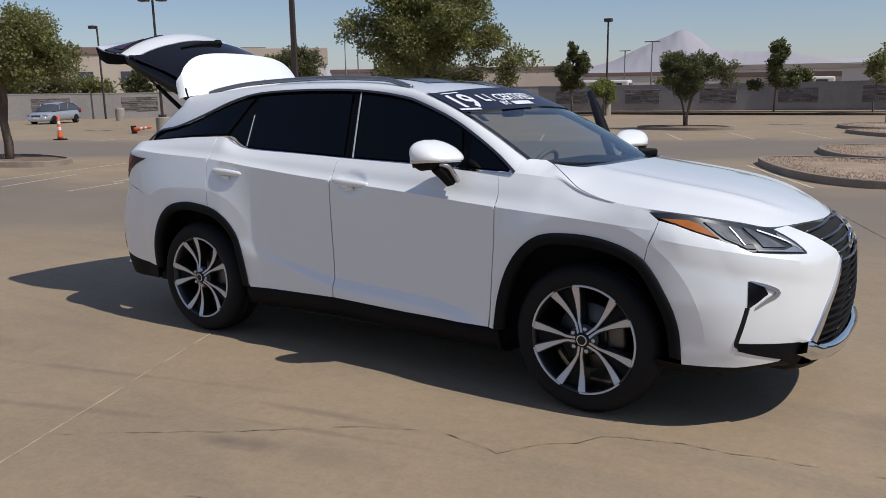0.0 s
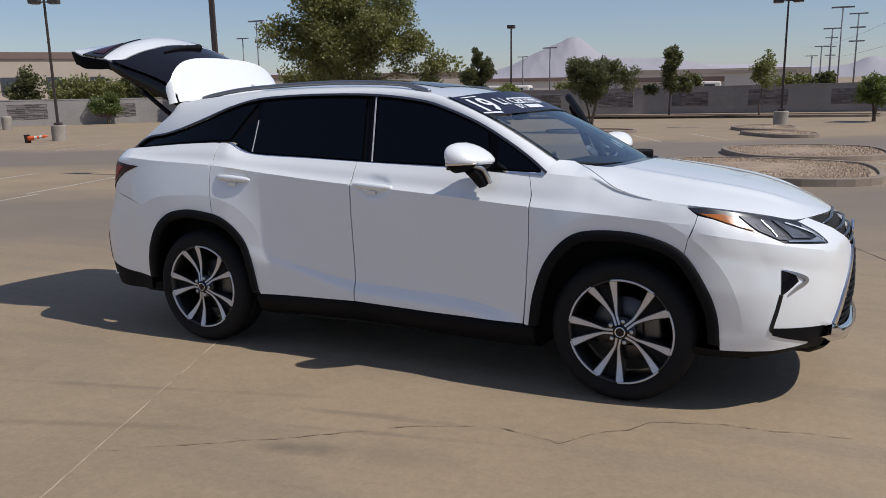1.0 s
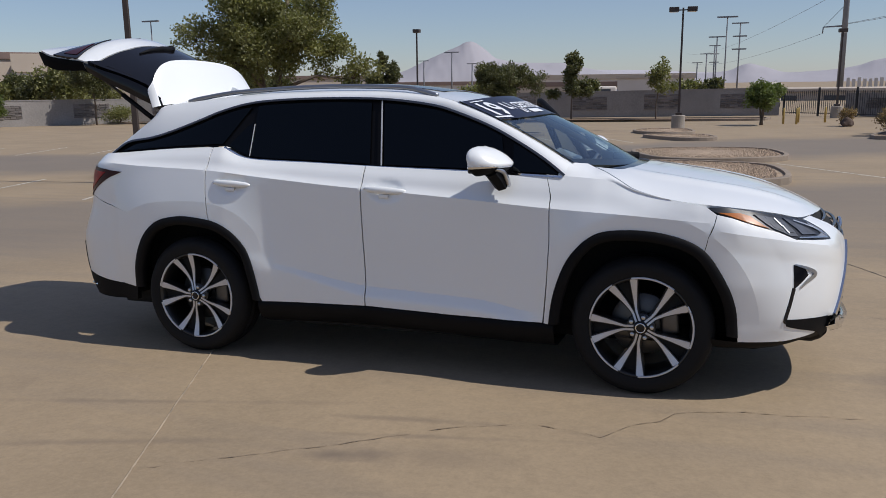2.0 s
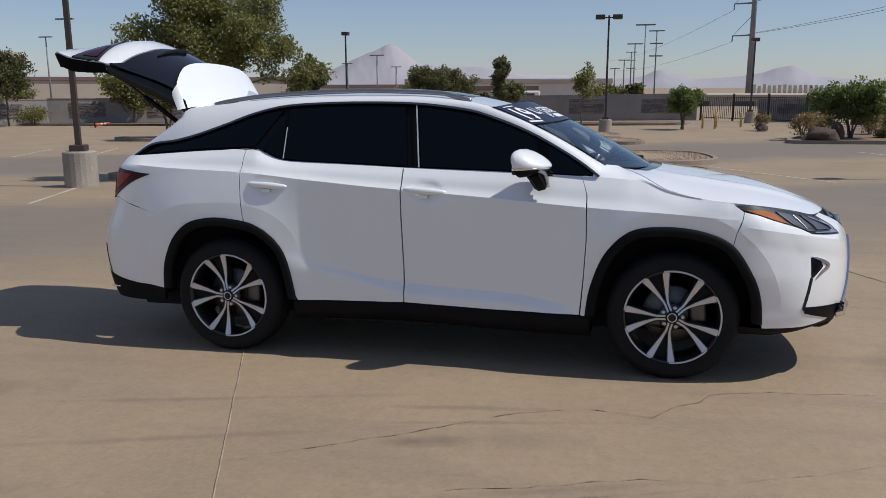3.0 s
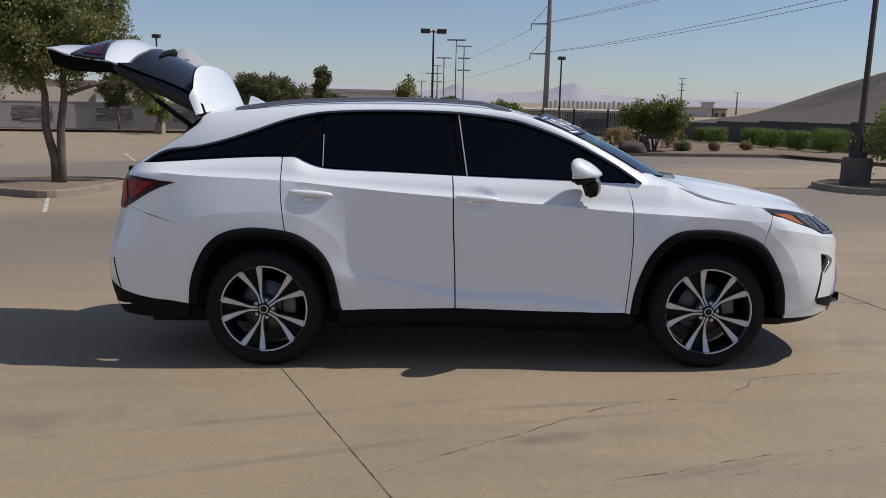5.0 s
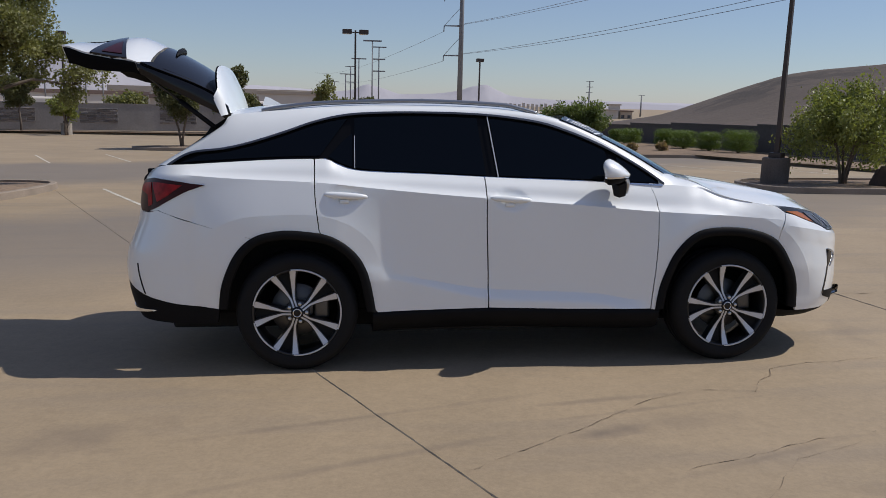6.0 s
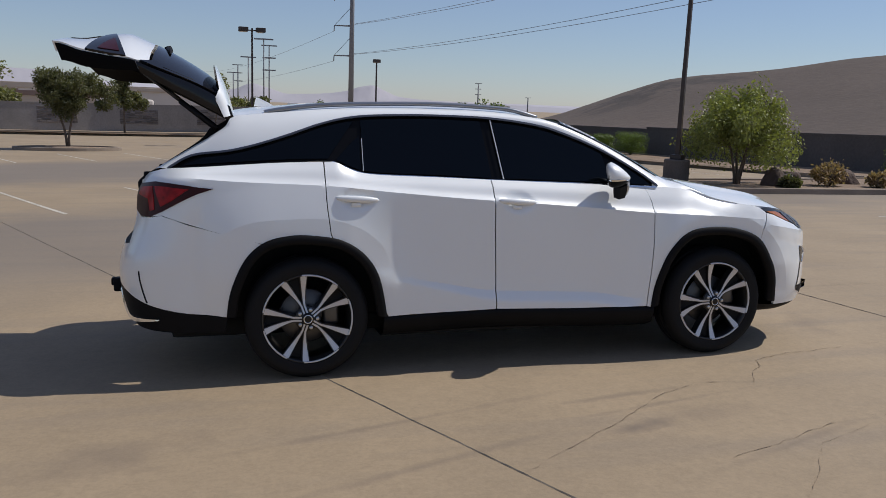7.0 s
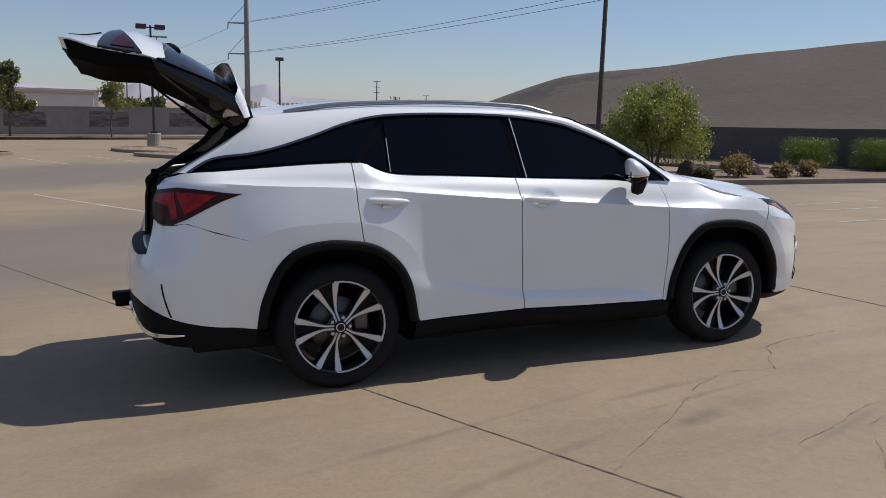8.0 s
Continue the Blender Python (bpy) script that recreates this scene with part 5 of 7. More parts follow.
def parked_car(x, y, turn, paint, label):
    """A small hatchback seen from afar: body, cabin, wheels, lamps."""
    car = empty("parked_car", pose(x, y, ground_z(x, y), 0, 0, turn), label, "car")
    low = curve([(-2.1, 0.55), (-1.9, 0.95), (-1.2, 0.98), (0.6, 0.95), (1.2, 0.88), (1.9, 0.72), (2.12, 0.5)])
    verts, faces = [], []
    xs = [-2.1 + 4.2 * i / 30 for i in range(31)]
    for px in xs:
        w = 0.86 * (1 - 0.25 * max(0, (abs(px) - 1.4) / 0.7) ** 2)
        top = max(low(px), 0.5)
        for s in (-1, 1):
            ring = [(0.72, 0.22), (0.97, 0.28), (1.0, 0.55), (0.93, top - 0.08), (0.75, top)]
            for a, b in (ring if s < 0 else ring[::-1]):
                verts.append((px, s * w * a, b))
    n = 10
    for i in range(30):
        for k in range(n - 1):
            faces.append((i * n + k, i * n + k + 1, (i + 1) * n + k + 1, (i + 1) * n + k))
    faces += [tuple(range(n - 1, -1, -1)), tuple(30 * n + k for k in range(n))]
    mesh_object("body", verts, [f[::-1] for f in faces], paint, car)
    roof = [(-1.95, 0.98), (-1.55, 1.36), (-0.9, 1.46), (-0.1, 1.46), (0.35, 1.36), (1.15, 0.92)]
    for name, mat, inset, cut in (("cabin_glass", FAR_GLASS, 0.0, 1.0), ("roof", paint, -0.012, 0.0)):
        verts, faces = [], []
        line = spline(roof, 4)
        for px, pz in line:
            wb = 0.80
            wt = 0.80 - 0.42 * (pz - 0.95)
            verts += [(px, -wb, 0.9), (px, -wt, pz - 0.03), (px, 0, pz + 0.02), (px, wt, pz - 0.03), (px, wb, 0.9)]
        for i in range(len(line) - 1):
            for k in range(4):
                if cut or (k in (1, 2) and line[i][0] < 0.3 and line[i][0] > -1.6):
                    faces.append((5 * i + k, 5 * i + k + 1, 5 * i + 6 + k, 5 * i + 5 + k))
        ob = mesh_object(name, verts, faces, mat, car)
        if not cut:
            ob.location.z = 0.012
    for s in (-1, 1):
        for px in (-0.55, 0.42):
            part("door_pillar", box_bm(0.08, 0.03, 0.5, (px, s * 0.73, 1.15), 0.01, None), paint, car, smooth=False)
        part("headlight", box_bm(0.3, 0.3, 0.13, (1.86, s * 0.62, 0.64), 0.05), CLEAR_LENS, car)
        part("tail_light", box_bm(0.12, 0.24, 0.3, (-1.98, s * 0.68, 0.85), 0.04), RED_LENS, car)
        for px in (-1.28, 1.28):
            v, f = revolve([(0.0, -0.1), (0.2, -0.1), (0.21, -0.09), (0.31, -0.1), (0.31, 0.1), (0.0, 0.1)], 20, "y")
            w = mesh_object("wheel", v, f, RUBBER, car)
            w.location = (px, s * 0.76, 0.31)
            v, f = revolve([(0.0, -0.02), (0.19, -0.01), (0.2, 0.0)], 16, "y")
            mesh_object("rim", [(a, b * s * 1.0 + (0.105 * s), c) for a, b, c in v], f, SATIN, w)
    part("number_plate", box_bm(0.02, 0.4, 0.12, (2.1, 0, 0.45)), WHITE_BAND, car, smooth=False)
    part("grille", box_bm(0.05, 0.7, 0.14, (2.07, 0, 0.6), 0.02), FAR_GLASS, car, smooth=False)
    return car


parked_car(-53.0, 28.8, -66, SILVER_PAINT, "silver compact hatchback parked by the wall")


def parked_van(x, y, turn, label, length=6.0):
    van = empty("parked_van", pose(x, y, ground_z(x, y), 0, 0, turn), label, "van")
    part("body", box_bm(length, 2.1, 2.1, (0, 0, 1.5), 0.28, seg=4), BUILDING_WHITE, van)
    part("hood", box_bm(1.2, 1.9, 0.9, (length / 2 + 0.4, 0, 0.95), 0.2, seg=3), BUILDING_WHITE, van)
    part("windshield", box_bm(0.5, 1.7, 0.7, (length / 2 - 0.15, 0, 1.9), 0.1), FAR_GLASS, van)
    for s in (-1, 1):
        part("side_window", box_bm(1.2, 0.06, 0.6, (length / 2 - 1.3, s * 1.04, 1.95), 0.02), FAR_GLASS, van, smooth=False)
        for px in (-length / 3, length / 3 + 0.4):
            v, f = revolve([(0.0, -0.12), (0.36, -0.12), (0.36, 0.12), (0.0, 0.12)], 18, "y")
            mesh_object("wheel", v, f, RUBBER, van).location = (px, s * 0.95, 0.36)


parked_van(*polar(-20.6, 92), 8, "white van parked beyond the block wall")
parked_van(*polar(-7.9, 98), 12, "white van parked beyond the block wall")
parked_van(*polar(3.6, 92), 100, "white van parked beyond the fence", 4.5)


# ---- the white SUV, built square to itself and then set on the slope ----
SUV = empty("car", None, "white mid-size luxury SUV with raised tailgate and open driver door", "car")


def dimple(x, z):
    """The hollow behind each door handle."""
    deep = 0.0
    for cx, cz in ((-1.09, 1.092), (-0.06, 1.069)):
        t = 1 - math.hypot((x - cx) / 0.115, (z - cz) / 0.062) ** 2
        deep += 0.017 * max(0.0, t) ** 0.8
    return deep


def side_of(s):
    """The body's side as a sheet over x and z; s is -1 for the car's right side, 1 for its left."""
    def f(x, z):
        if x > NOSE_X0:
            n = nose_n(z)
            k = min((x - NOSE_X0) / (nose_x(z) - NOSE_X0), 0.999)
            return x, s * (body_width(NOSE_X0, z) * (1 - k ** n) ** (1 / n) + flare(x, z)), z
        if x < TAIL_X0:
            k = min((x - TAIL_X0) / (tail_x(z) - TAIL_X0), 0.999)
            return x, s * body_width(TAIL_X0, z) * (1 - k ** tail_n(z)) ** (1 / tail_n(z)), z
        return x, s * (half_width(x, z) - dimple(x, z)), z
    return f


def nose_of(s):
    def f(phi, z):
        x, y, z = nose(phi, z)
        return x, s * y, z
    return f


def tail_of(s):
    def f(phi, z):
        x, y, z = tail(phi, z)
        return x, s * y, z
    return f


def shift_in(f, d):
    """The surface f set inwards by d."""
    def g(a, b):
        x, y, z = f(a, b)
        return x, y - math.copysign(d, y), z
    return g


ARCH_REAR = [(-1.865, 0.40), (-1.838, 0.562), (-1.757, 0.742), (-1.646, 0.843), (-1.503, 0.88), (-1.362, 0.879), (-1.186, 0.846), (-1.047, 0.752), (-0.962, 0.611), (-0.913, 0.37)]
ARCH_FRONT = [(0.904, 0.355), (0.932, 0.533), (1.01, 0.728), (1.141, 0.859), (1.31, 0.893), (1.516, 0.878), (1.69, 0.808), (1.803, 0.652), (1.858, 0.512), (1.875, 0.355)]
REAR_CURVE, FRONT_CURVE = spline(ARCH_REAR, 6), spline(ARCH_FRONT, 6)


def belt_line(a, b, n=14):
    return [(a + (b - a) * i / n, belt_z(a + (b - a) * i / n)) for i in range(n + 1)]


def greenhouse(x, z):
    """Half width of the window band and pillars."""
    y = 0.818 - (z - 1.165) * 0.42 - 0.10 * max(0.0, z - 1.45) ** 2
    if x < -1.3:
        y -= 0.115 * ((-x - 1.3) / 0.9) ** 2
    if x > 0.5:
        y += 0.01 * (x - 0.5)
    return y


def window_of(s, inset=0.0):
    def f(x, z):
        return x, s * (greenhouse(x, z) - inset), z
    return f


DLO_TOP = [(0.962, 1.163), (0.852, 1.243), (0.707, 1.330), (0.527, 1.423), (0.312, 1.506), (0.134, 1.555), (-0.186, 1.594), (-0.578, 1.605), (-0.918, 1.598), (-1.116, 1.579), (-1.297, 1.535), (-1.48, 1.470), (-1.682, 1.406), (-1.847, 1.368), (-2.05, 1.340), (-2.19, 1.262)]
DLO_LOW = [(-2.17, 1.262), (-1.85, 1.287), (-1.46, 1.310), (-1.225, 1.316), (-1.14, 1.280), (-1.07, 1.254), (-0.96, 1.238), (-0.57, 1.222), (-0.144, 1.202), (0.315, 1.187), (0.667, 1.172), (0.95, 1.160)]
dlo_top = curve(sorted(DLO_TOP))
dlo_low = curve(sorted(DLO_LOW))


def band(a, b, top_gap, low_gap, n=16, lo=None, hi=None):
    """Outline of a pane between two places along the window band."""
    (xa0, xa1), (xb0, xb1) = a, b
    low = [(xa0 + (xb0 - xa0) * i / n, dlo_low(xa0 + (xb0 - xa0) * i / n) + low_gap) for i in range(n + 1)]
    top = [(xb1 + (xa1 - xb1) * i / n, dlo_top(xb1 + (xa1 - xb1) * i / n) - top_gap) for i in range(n + 1)]
    return low + top


HOOD_Y = curve([(1.1, 0.66), (1.17, 0.735), (1.22, 0.78), (1.35, 0.853), (1.53, 0.893), (1.69, 0.905), (1.80, 0.875), (1.911, 0.825), (2.05, 0.72), (2.176, 0.575), (2.24, 0.43), (2.30, 0.18), (2.315, 0.10)])
HOOD_SIDE = curve([(1.1, 1.205), (1.17, 1.184), (1.22, 1.162), (1.35, 1.096), (1.53, 1.052), (1.69, 1.033), (1.911, 1.004), (2.05, 0.975), (2.176, 0.944), (2.24, 0.945), (2.315, 0.94)])
HOOD_MID = curve([(1.1, 1.220), (1.24, 1.208), (1.4, 1.188), (1.7, 1.142), (1.9, 1.103), (2.1, 1.043), (2.224, 0.990), (2.315, 0.94)])


def hood_at(x, y):
    e = HOOD_Y(x)
    k = min(abs(y) / e, 1.06)
    z = HOOD_SIDE(x) + (HOOD_MID(x) - HOOD_SIDE(x)) * (1 - k ** 2.6)
    z += 0.013 * math.exp(-((k - 0.62) / 0.06) ** 2) * min(1.0, max(0.0, (x - 1.2) / 0.3)) * min(1.0, max(0.0, (2.25 - x) / 0.2))
    return x, y, z


def wind_at(u, v):
    """The windshield: u across from -1 to 1, v up from 0 to 1."""
    x = (1.27 - 0.12 * u * u - 0.17 * u ** 4) * (1 - v) + (0.445 - 0.145 * u * u) * v
    z = (1.198 + 0.030 * u ** 4) * (1 - v) + (1.614 - 0.042 * u * u) * v
    bow = 0.018 * math.sin(math.pi * v)
    y = u * (0.735 * (1 - v) + 0.640 * v)
    return x + bow * 0.5, y, z + bow


ROOF_EDGE = [(0.30, 0.640, 1.572), (0.2, 0.625, 1.596), (-0.15, 0.588, 1.640), (-0.55, 0.566, 1.652), (-0.9, 0.566, 1.650), (-1.1, 0.566, 1.643), (-1.3, 0.568, 1.630), (-1.5, 0.572, 1.612), (-1.7, 0.580, 1.592), (-1.815, 0.590, 1.573)]
roof_y = curve(sorted((p[0], p[1]) for p in ROOF_EDGE))
roof_z = curve(sorted((p[0], p[2]) for p in ROOF_EDGE))


def roof_at(x, y):
    k = min(1.0, abs(y) / roof_y(x))
    return x, y, roof_z(x) + 0.055 * (1 - k ** 2.2) * (1.0 if x < -0.35 else 1 - 0.45 * ((x + 0.35) / 0.8))


def dot(name, r, depth, at, mat, parent, label=""):
    """A round cap that faces the car's side."""
    v, f = revolve([(0.0, -depth), (r * 0.85, -depth), (r, -depth * 0.6), (r, depth), (0.0, depth)], 14, "y")
    return mesh_object(name, [(a + at[0], b + at[1], c + at[2]) for a, b, c in v], f, mat, parent, label)


def door_handle(x, z, s, parent):
    """A white grip over the hollow, with its lock cover."""
    pts, radii = [], []
    for i in range(13):
        t = i / 12
        px = x - 0.135 + 0.27 * t
        y = half_width(px, z)
        pts.append((px, s * (y + -0.006 + 0.011 * math.sin(math.pi * t) ** 0.6), z + 0.008 - 0.016 * t))
        radii.append(0.005 + 0.012 * math.sin(math.pi * t) ** 0.5)
    v, g = tube(pts, radii, 10, flat=1.25)
    handle = mesh_object("door_handle", v, g, PAINT, parent)
    part("keyhole_cover", box_bm(0.060, 0.016, 0.024, (x - 0.01, s * (half_width(x, z - 0.03) - 0.004), z - 0.034), 0.006), PAINT, handle)
    return handle


def side_mirror(x, y, z, s, parent):
    """Door mirror: white cap, black underside, chrome strip and foot."""
    def shell(name, mat, lo, hi, grow, host):
        verts, faces = [], []
        rows, cols = 14, 28
        for i in range(rows + 1):
            t = lo + (hi - lo) * i / rows
            for k in range(cols):
                w = 2 * math.pi * k / cols
                r = max(0.0, 1 - abs(t) ** 2.3) ** 0.44
                cx, cy = math.cos(w), math.sin(w)
                fore = 1.18 if cx > 0 else 0.62
                py = y + s * (0.122 * grow * r * math.copysign(abs(cy) ** 0.72, cy))
                px = x + 0.092 * grow * r * math.copysign(abs(cx) ** 0.85, cx) * fore - s * 0.42 * (py - y)
                sink = 1 - 0.46 * max(cx * r, 0.0) ** 1.15
                verts.append((px - 0.030 * max(t, 0), py, z + 0.086 * grow * t * sink - 0.010 * max(cx * r, 0.0) ** 2))
        for i in range(rows):
            for k in range(cols):
                k2 = (k + 1) % cols
                faces.append((i * cols + k, i * cols + k2, (i + 1) * cols + k2, (i + 1) * cols + k))
        faces += [tuple(range(cols - 1, -1, -1)), tuple(rows * cols + k for k in range(cols))]
        return mesh_object(name, verts, faces, mat, host)
    cap = shell("side_mirror", PAINT, -0.24, 0.985, 1.0, parent)
    tagged(cap, "white door mirror cap over a black housing")
    shell("mirror_housing", BLACK_TRIM, -0.86, -0.30, 0.985, cap)
    shell("mirror_strip", CHROME, -0.37, -0.235, 1.025, cap)
    v, g = tube([(x + 0.030, y + s * 0.02, z - 0.045), (x + 0.050, y - s * 0.02, z - 0.085), (x + 0.066, y - s * 0.06, z - 0.135)], [0.052, 0.050, 0.042], 6, flat=0.85)
    mesh_object("mirror_foot", v, g, BLACK_TRIM, cap, smooth=False)
    v, g = tube(spline([(x + 0.060, y + s * 0.045, z - 0.034), (x + 0.090, y + s * 0.005, z - 0.052), (x + 0.102, y - s * 0.025, z - 0.090), (x + 0.104, y - s * 0.06, z - 0.128)], 4), 0.014, 6)
    mesh_object("foot_strip", v, g, SATIN, cap, "bright strip down the mirror foot")
    part("mirror_glass", box_bm(0.02, 0.185, 0.105, (x - 0.042, y, z - 0.006), 0.009, None), GLOSS_BLACK, cap).matrix_basis = Matrix.Translation((x - 0.05, y, z)) @ Matrix.Rotation(s * radians(22), 4, "Z") @ Matrix.Translation((0.05 - x, -y, -z))


SHOULDER = [(-2.26 + 4.0 * i / 90, shoulder_z(-2.26 + 4.0 * i / 90)) for i in range(91)]
LEDGE = [(-0.66 + 1.5 * i / 40, crease_z(-0.66 + 1.5 * i / 40)) for i in range(41)]
FRONT_FLARE = [(1.395 + 0.585 * math.cos(radians(a)), 0.40 + 0.585 * math.sin(radians(a))) for a in range(78, 1, -4)]
FOLDS = ((SHOULDER, True), (LEDGE, True), (spline(REAR_FLARE, 4), True), (FRONT_FLARE, True))


def nose_phi(x, z):
    """The bearing round the nose at which the body's side reaches x."""
    k = (x - NOSE_X0) / (nose_x(z) - NOSE_X0)
    return math.copysign(math.asin(min(1.0, abs(k) ** (nose_n(z) / 2))), k) if k > 0 else x - NOSE_X0


NOSE_FOLDS = (([(nose_phi(x, z), z) for x, z in FRONT_FLARE if x > 1.70], True), ([(0.10 + 0.055 * i, 0.917 - 0.124 * (0.10 + 0.055 * i if i < 3 else 0.25 + (0.055 * i - 0.15) * 0.945)) for i in range(16)], True))


def build_side(s):
    flip = s > 0
    f = side_of(s)
    # rear quarter
    quarter = [(-1.286, 1.312)] + [p for p in belt_line(-1.30, -2.14, 16)] + [(-2.22, 1.262), (-2.30, 1.235), (-2.345, 1.19), (-2.35, 1.05), (-2.33, 0.985), (-2.215, 1.001), (-2.05, 0.948), (-1.85, 0.888), (-1.660, 0.840)]
    quarter += [p for p in REAR_CURVE if -1.645 < p[0] < -1.25] + [(-1.247, 0.862), (-1.258, 0.89), (-1.275, 1.03), (-1.281, 1.1), (-1.283, 1.176)]
    patch("quarter_panel", quarter, f, 0.017, PAINT, SUV, "", 0.02, 0, flip, FOLDS)
    # rear door
    door = [(-1.278, 1.313)] + [p for p in belt_line(-1.27, -0.224, 26)][1:] + [(-0.221, 1.15), (-0.217, 0.9), (-0.205, 0.60), (-0.202, 0.387), (-0.558, 0.378), (-0.90, 0.369)]
    door += [p for p in REAR_CURVE if p[0] > -1.238 and p[1] > 0.37][::-1] + [(-1.241, 0.86), (-1.252, 0.89), (-1.269, 1.03), (-1.275, 1.1), (-1.277, 1.176)]
    rear_door = patch("rear_door", door, f, 0.017, PAINT, SUV, "", 0.02, 0, flip, FOLDS)
    door_handle(-1.09, 1.095, s, rear_door)
    # front door: the driver's stands open
    door = [(-0.216, belt_z(-0.216))] + belt_line(-0.21, 0.862, 24)[1:] + [(0.885, 1.10), (0.895, 1.056), (0.899, 0.813), (0.888, 0.60), (0.868, 0.363), (0.326, 0.371), (-0.194, 0.388), (-0.197, 0.60), (-0.209, 0.9), (-0.213, 1.15)]
    front_door = patch("front_door", door, f, 0.017, PAINT, SUV, "driver door standing open" if s > 0 else "", 0.05 if s > 0 else 0.02, 0, flip, FOLDS)
    door_handle(-0.06, 1.072, s, front_door)
    # fender
    fender = [(0.862, 1.168), (0.885, 1.11), (0.901, 1.056), (0.905, 0.813), (0.894, 0.60), (0.876, 0.36)] + [p for p in FRONT_CURVE if p[0] < 1.68]
    fender += [(1.70, 0.80), (1.715, 0.87), (1.742, 0.938), (1.752, 0.985), (1.70, 1.022), (1.60, 1.040), (1.53, 1.050), (1.43, 1.066), (1.35, 1.084), (1.28, 1.108), (1.22, 1.134), (1.185, 1.142), (1.165, 1.146), (1.10, 1.152), (1.03, 1.157), (0.985, 1.160), (0.95, 1.163)]
    patch("front_fender", fender, f, 0.017, PAINT, SUV, "", 0.02, 0, flip, FOLDS)
    # inner body behind the gaps, their shade put into its near-black colour
    inner = [(-1.9, 0.42)] + [(x * 1.0, z - 0.0) for x, z in REAR_CURVE[1:-1]] + [(-0.905, 0.33), (0.90, 0.32)] + FRONT_CURVE[1:-1] + [(1.9, 0.40), (2.02, 0.6), (2.02, 0.84), (1.72, 0.97), (1.5, 1.02), (1.2, 1.10), (1.05, 1.14), (0.0, 1.17), (-1.0, 1.21), (-1.3, 1.27), (-2.0, 1.24), (-2.2, 1.2), (-2.22, 0.6)]
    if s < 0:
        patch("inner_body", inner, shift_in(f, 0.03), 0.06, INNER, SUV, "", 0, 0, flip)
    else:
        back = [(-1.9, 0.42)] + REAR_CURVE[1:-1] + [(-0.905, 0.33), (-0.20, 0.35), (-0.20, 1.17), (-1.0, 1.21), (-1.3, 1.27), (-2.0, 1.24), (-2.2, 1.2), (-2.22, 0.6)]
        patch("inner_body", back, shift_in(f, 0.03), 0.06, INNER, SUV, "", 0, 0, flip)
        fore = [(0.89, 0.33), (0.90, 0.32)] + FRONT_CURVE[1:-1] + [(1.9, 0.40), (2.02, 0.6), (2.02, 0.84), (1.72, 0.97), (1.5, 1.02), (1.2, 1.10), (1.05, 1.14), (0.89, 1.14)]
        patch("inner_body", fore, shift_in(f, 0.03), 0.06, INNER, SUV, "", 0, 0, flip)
    # wheel arch trims
    for name_curve, cx in ((REAR_CURVE, -1.395), (FRONT_CURVE, 1.395)):
        rows = []
        for x, z in name_curve:
            d = Vector((cx - x, 0.40 - z)).normalized()
            y0 = f(x, z)[1]
            rim = []
            for inn, out in ((-0.004, 0.002), (-0.001, 0.010), (0.030, 0.012), (0.052, 0.006), (0.054, -0.03), (-0.035, -0.20)):
                rim.append((x + d.x * inn, y0 + s * out, z + d.y * inn))
            rows.append(rim)
        verts = [p for r in rows for p in r]
        k = 6
        faces = [(i * k + j, (i + 1) * k + j, (i + 1) * k + j + 1, i * k + j + 1) for i in range(len(rows) - 1) for j in range(k - 1)]
        if s < 0:
            faces = [g[::-1] for g in faces]
        mesh_object("arch_trim", verts, faces, BLACK_TRIM, SUV, "matt black wheel arch trim")
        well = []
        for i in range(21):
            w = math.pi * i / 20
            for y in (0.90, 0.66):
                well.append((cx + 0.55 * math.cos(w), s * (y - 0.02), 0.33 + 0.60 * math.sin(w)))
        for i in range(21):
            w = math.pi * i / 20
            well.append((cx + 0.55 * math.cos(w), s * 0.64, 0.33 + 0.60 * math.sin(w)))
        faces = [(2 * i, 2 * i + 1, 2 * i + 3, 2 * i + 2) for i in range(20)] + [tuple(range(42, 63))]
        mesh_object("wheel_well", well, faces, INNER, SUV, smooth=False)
    # sill
    rows = []
    for i in range(25):
        x = -0.93 + 1.86 * i / 24
        z = 0.366 + 0.02 * math.exp(-((x + 0.2) / 0.5) ** 2) - 0.012 * max(0, x) + 0.0
        y = half_width(x, z) - 0.004
        rows.append([(x, s * (y - 0.02), z + 0.01), (x, s * y, z - 0.003), (x, s * (y + 0.004), z - 0.03), (x, s * (y - 0.03), z - 0.11), (x, s * (y - 0.12), z - 0.15), (x, s * 0.5, z - 0.16)])
    verts = [p for r in rows for p in r]
    faces = [(i * 6 + j, (i + 1) * 6 + j, (i + 1) * 6 + j + 1, i * 6 + j + 1) for i in range(24) for j in range(5)]
    if s < 0:
        faces = [g[::-1] for g in faces]
    mesh_object("side_sill", verts, faces, BLACK_TRIM, SUV, "matt black sill trim")
    # window band: black backing, panes, bright strips
    full = spline(DLO_LOW, 4) + spline(DLO_TOP, 4)
    if s < 0:
        patch("window_frame", full, window_of(s, 0.02), 0.05, WINDOW_BLACK, SUV, "gloss black window surround", 0.0, 0, flip)
    else:
        rear_half = [p for p in spline(DLO_LOW, 4) if p[0] < -0.2] + [(-0.2, dlo_low(-0.2)), (-0.24, dlo_top(-0.24))] + [p for p in spline(DLO_TOP, 4) if p[0] < -0.25]
        patch("window_frame", rear_half, window_of(s, 0.02), 0.05, WINDOW_BLACK, SUV, "gloss black window surround", 0.0, 0, flip)
    glass_f = window_of(s, 0.008)
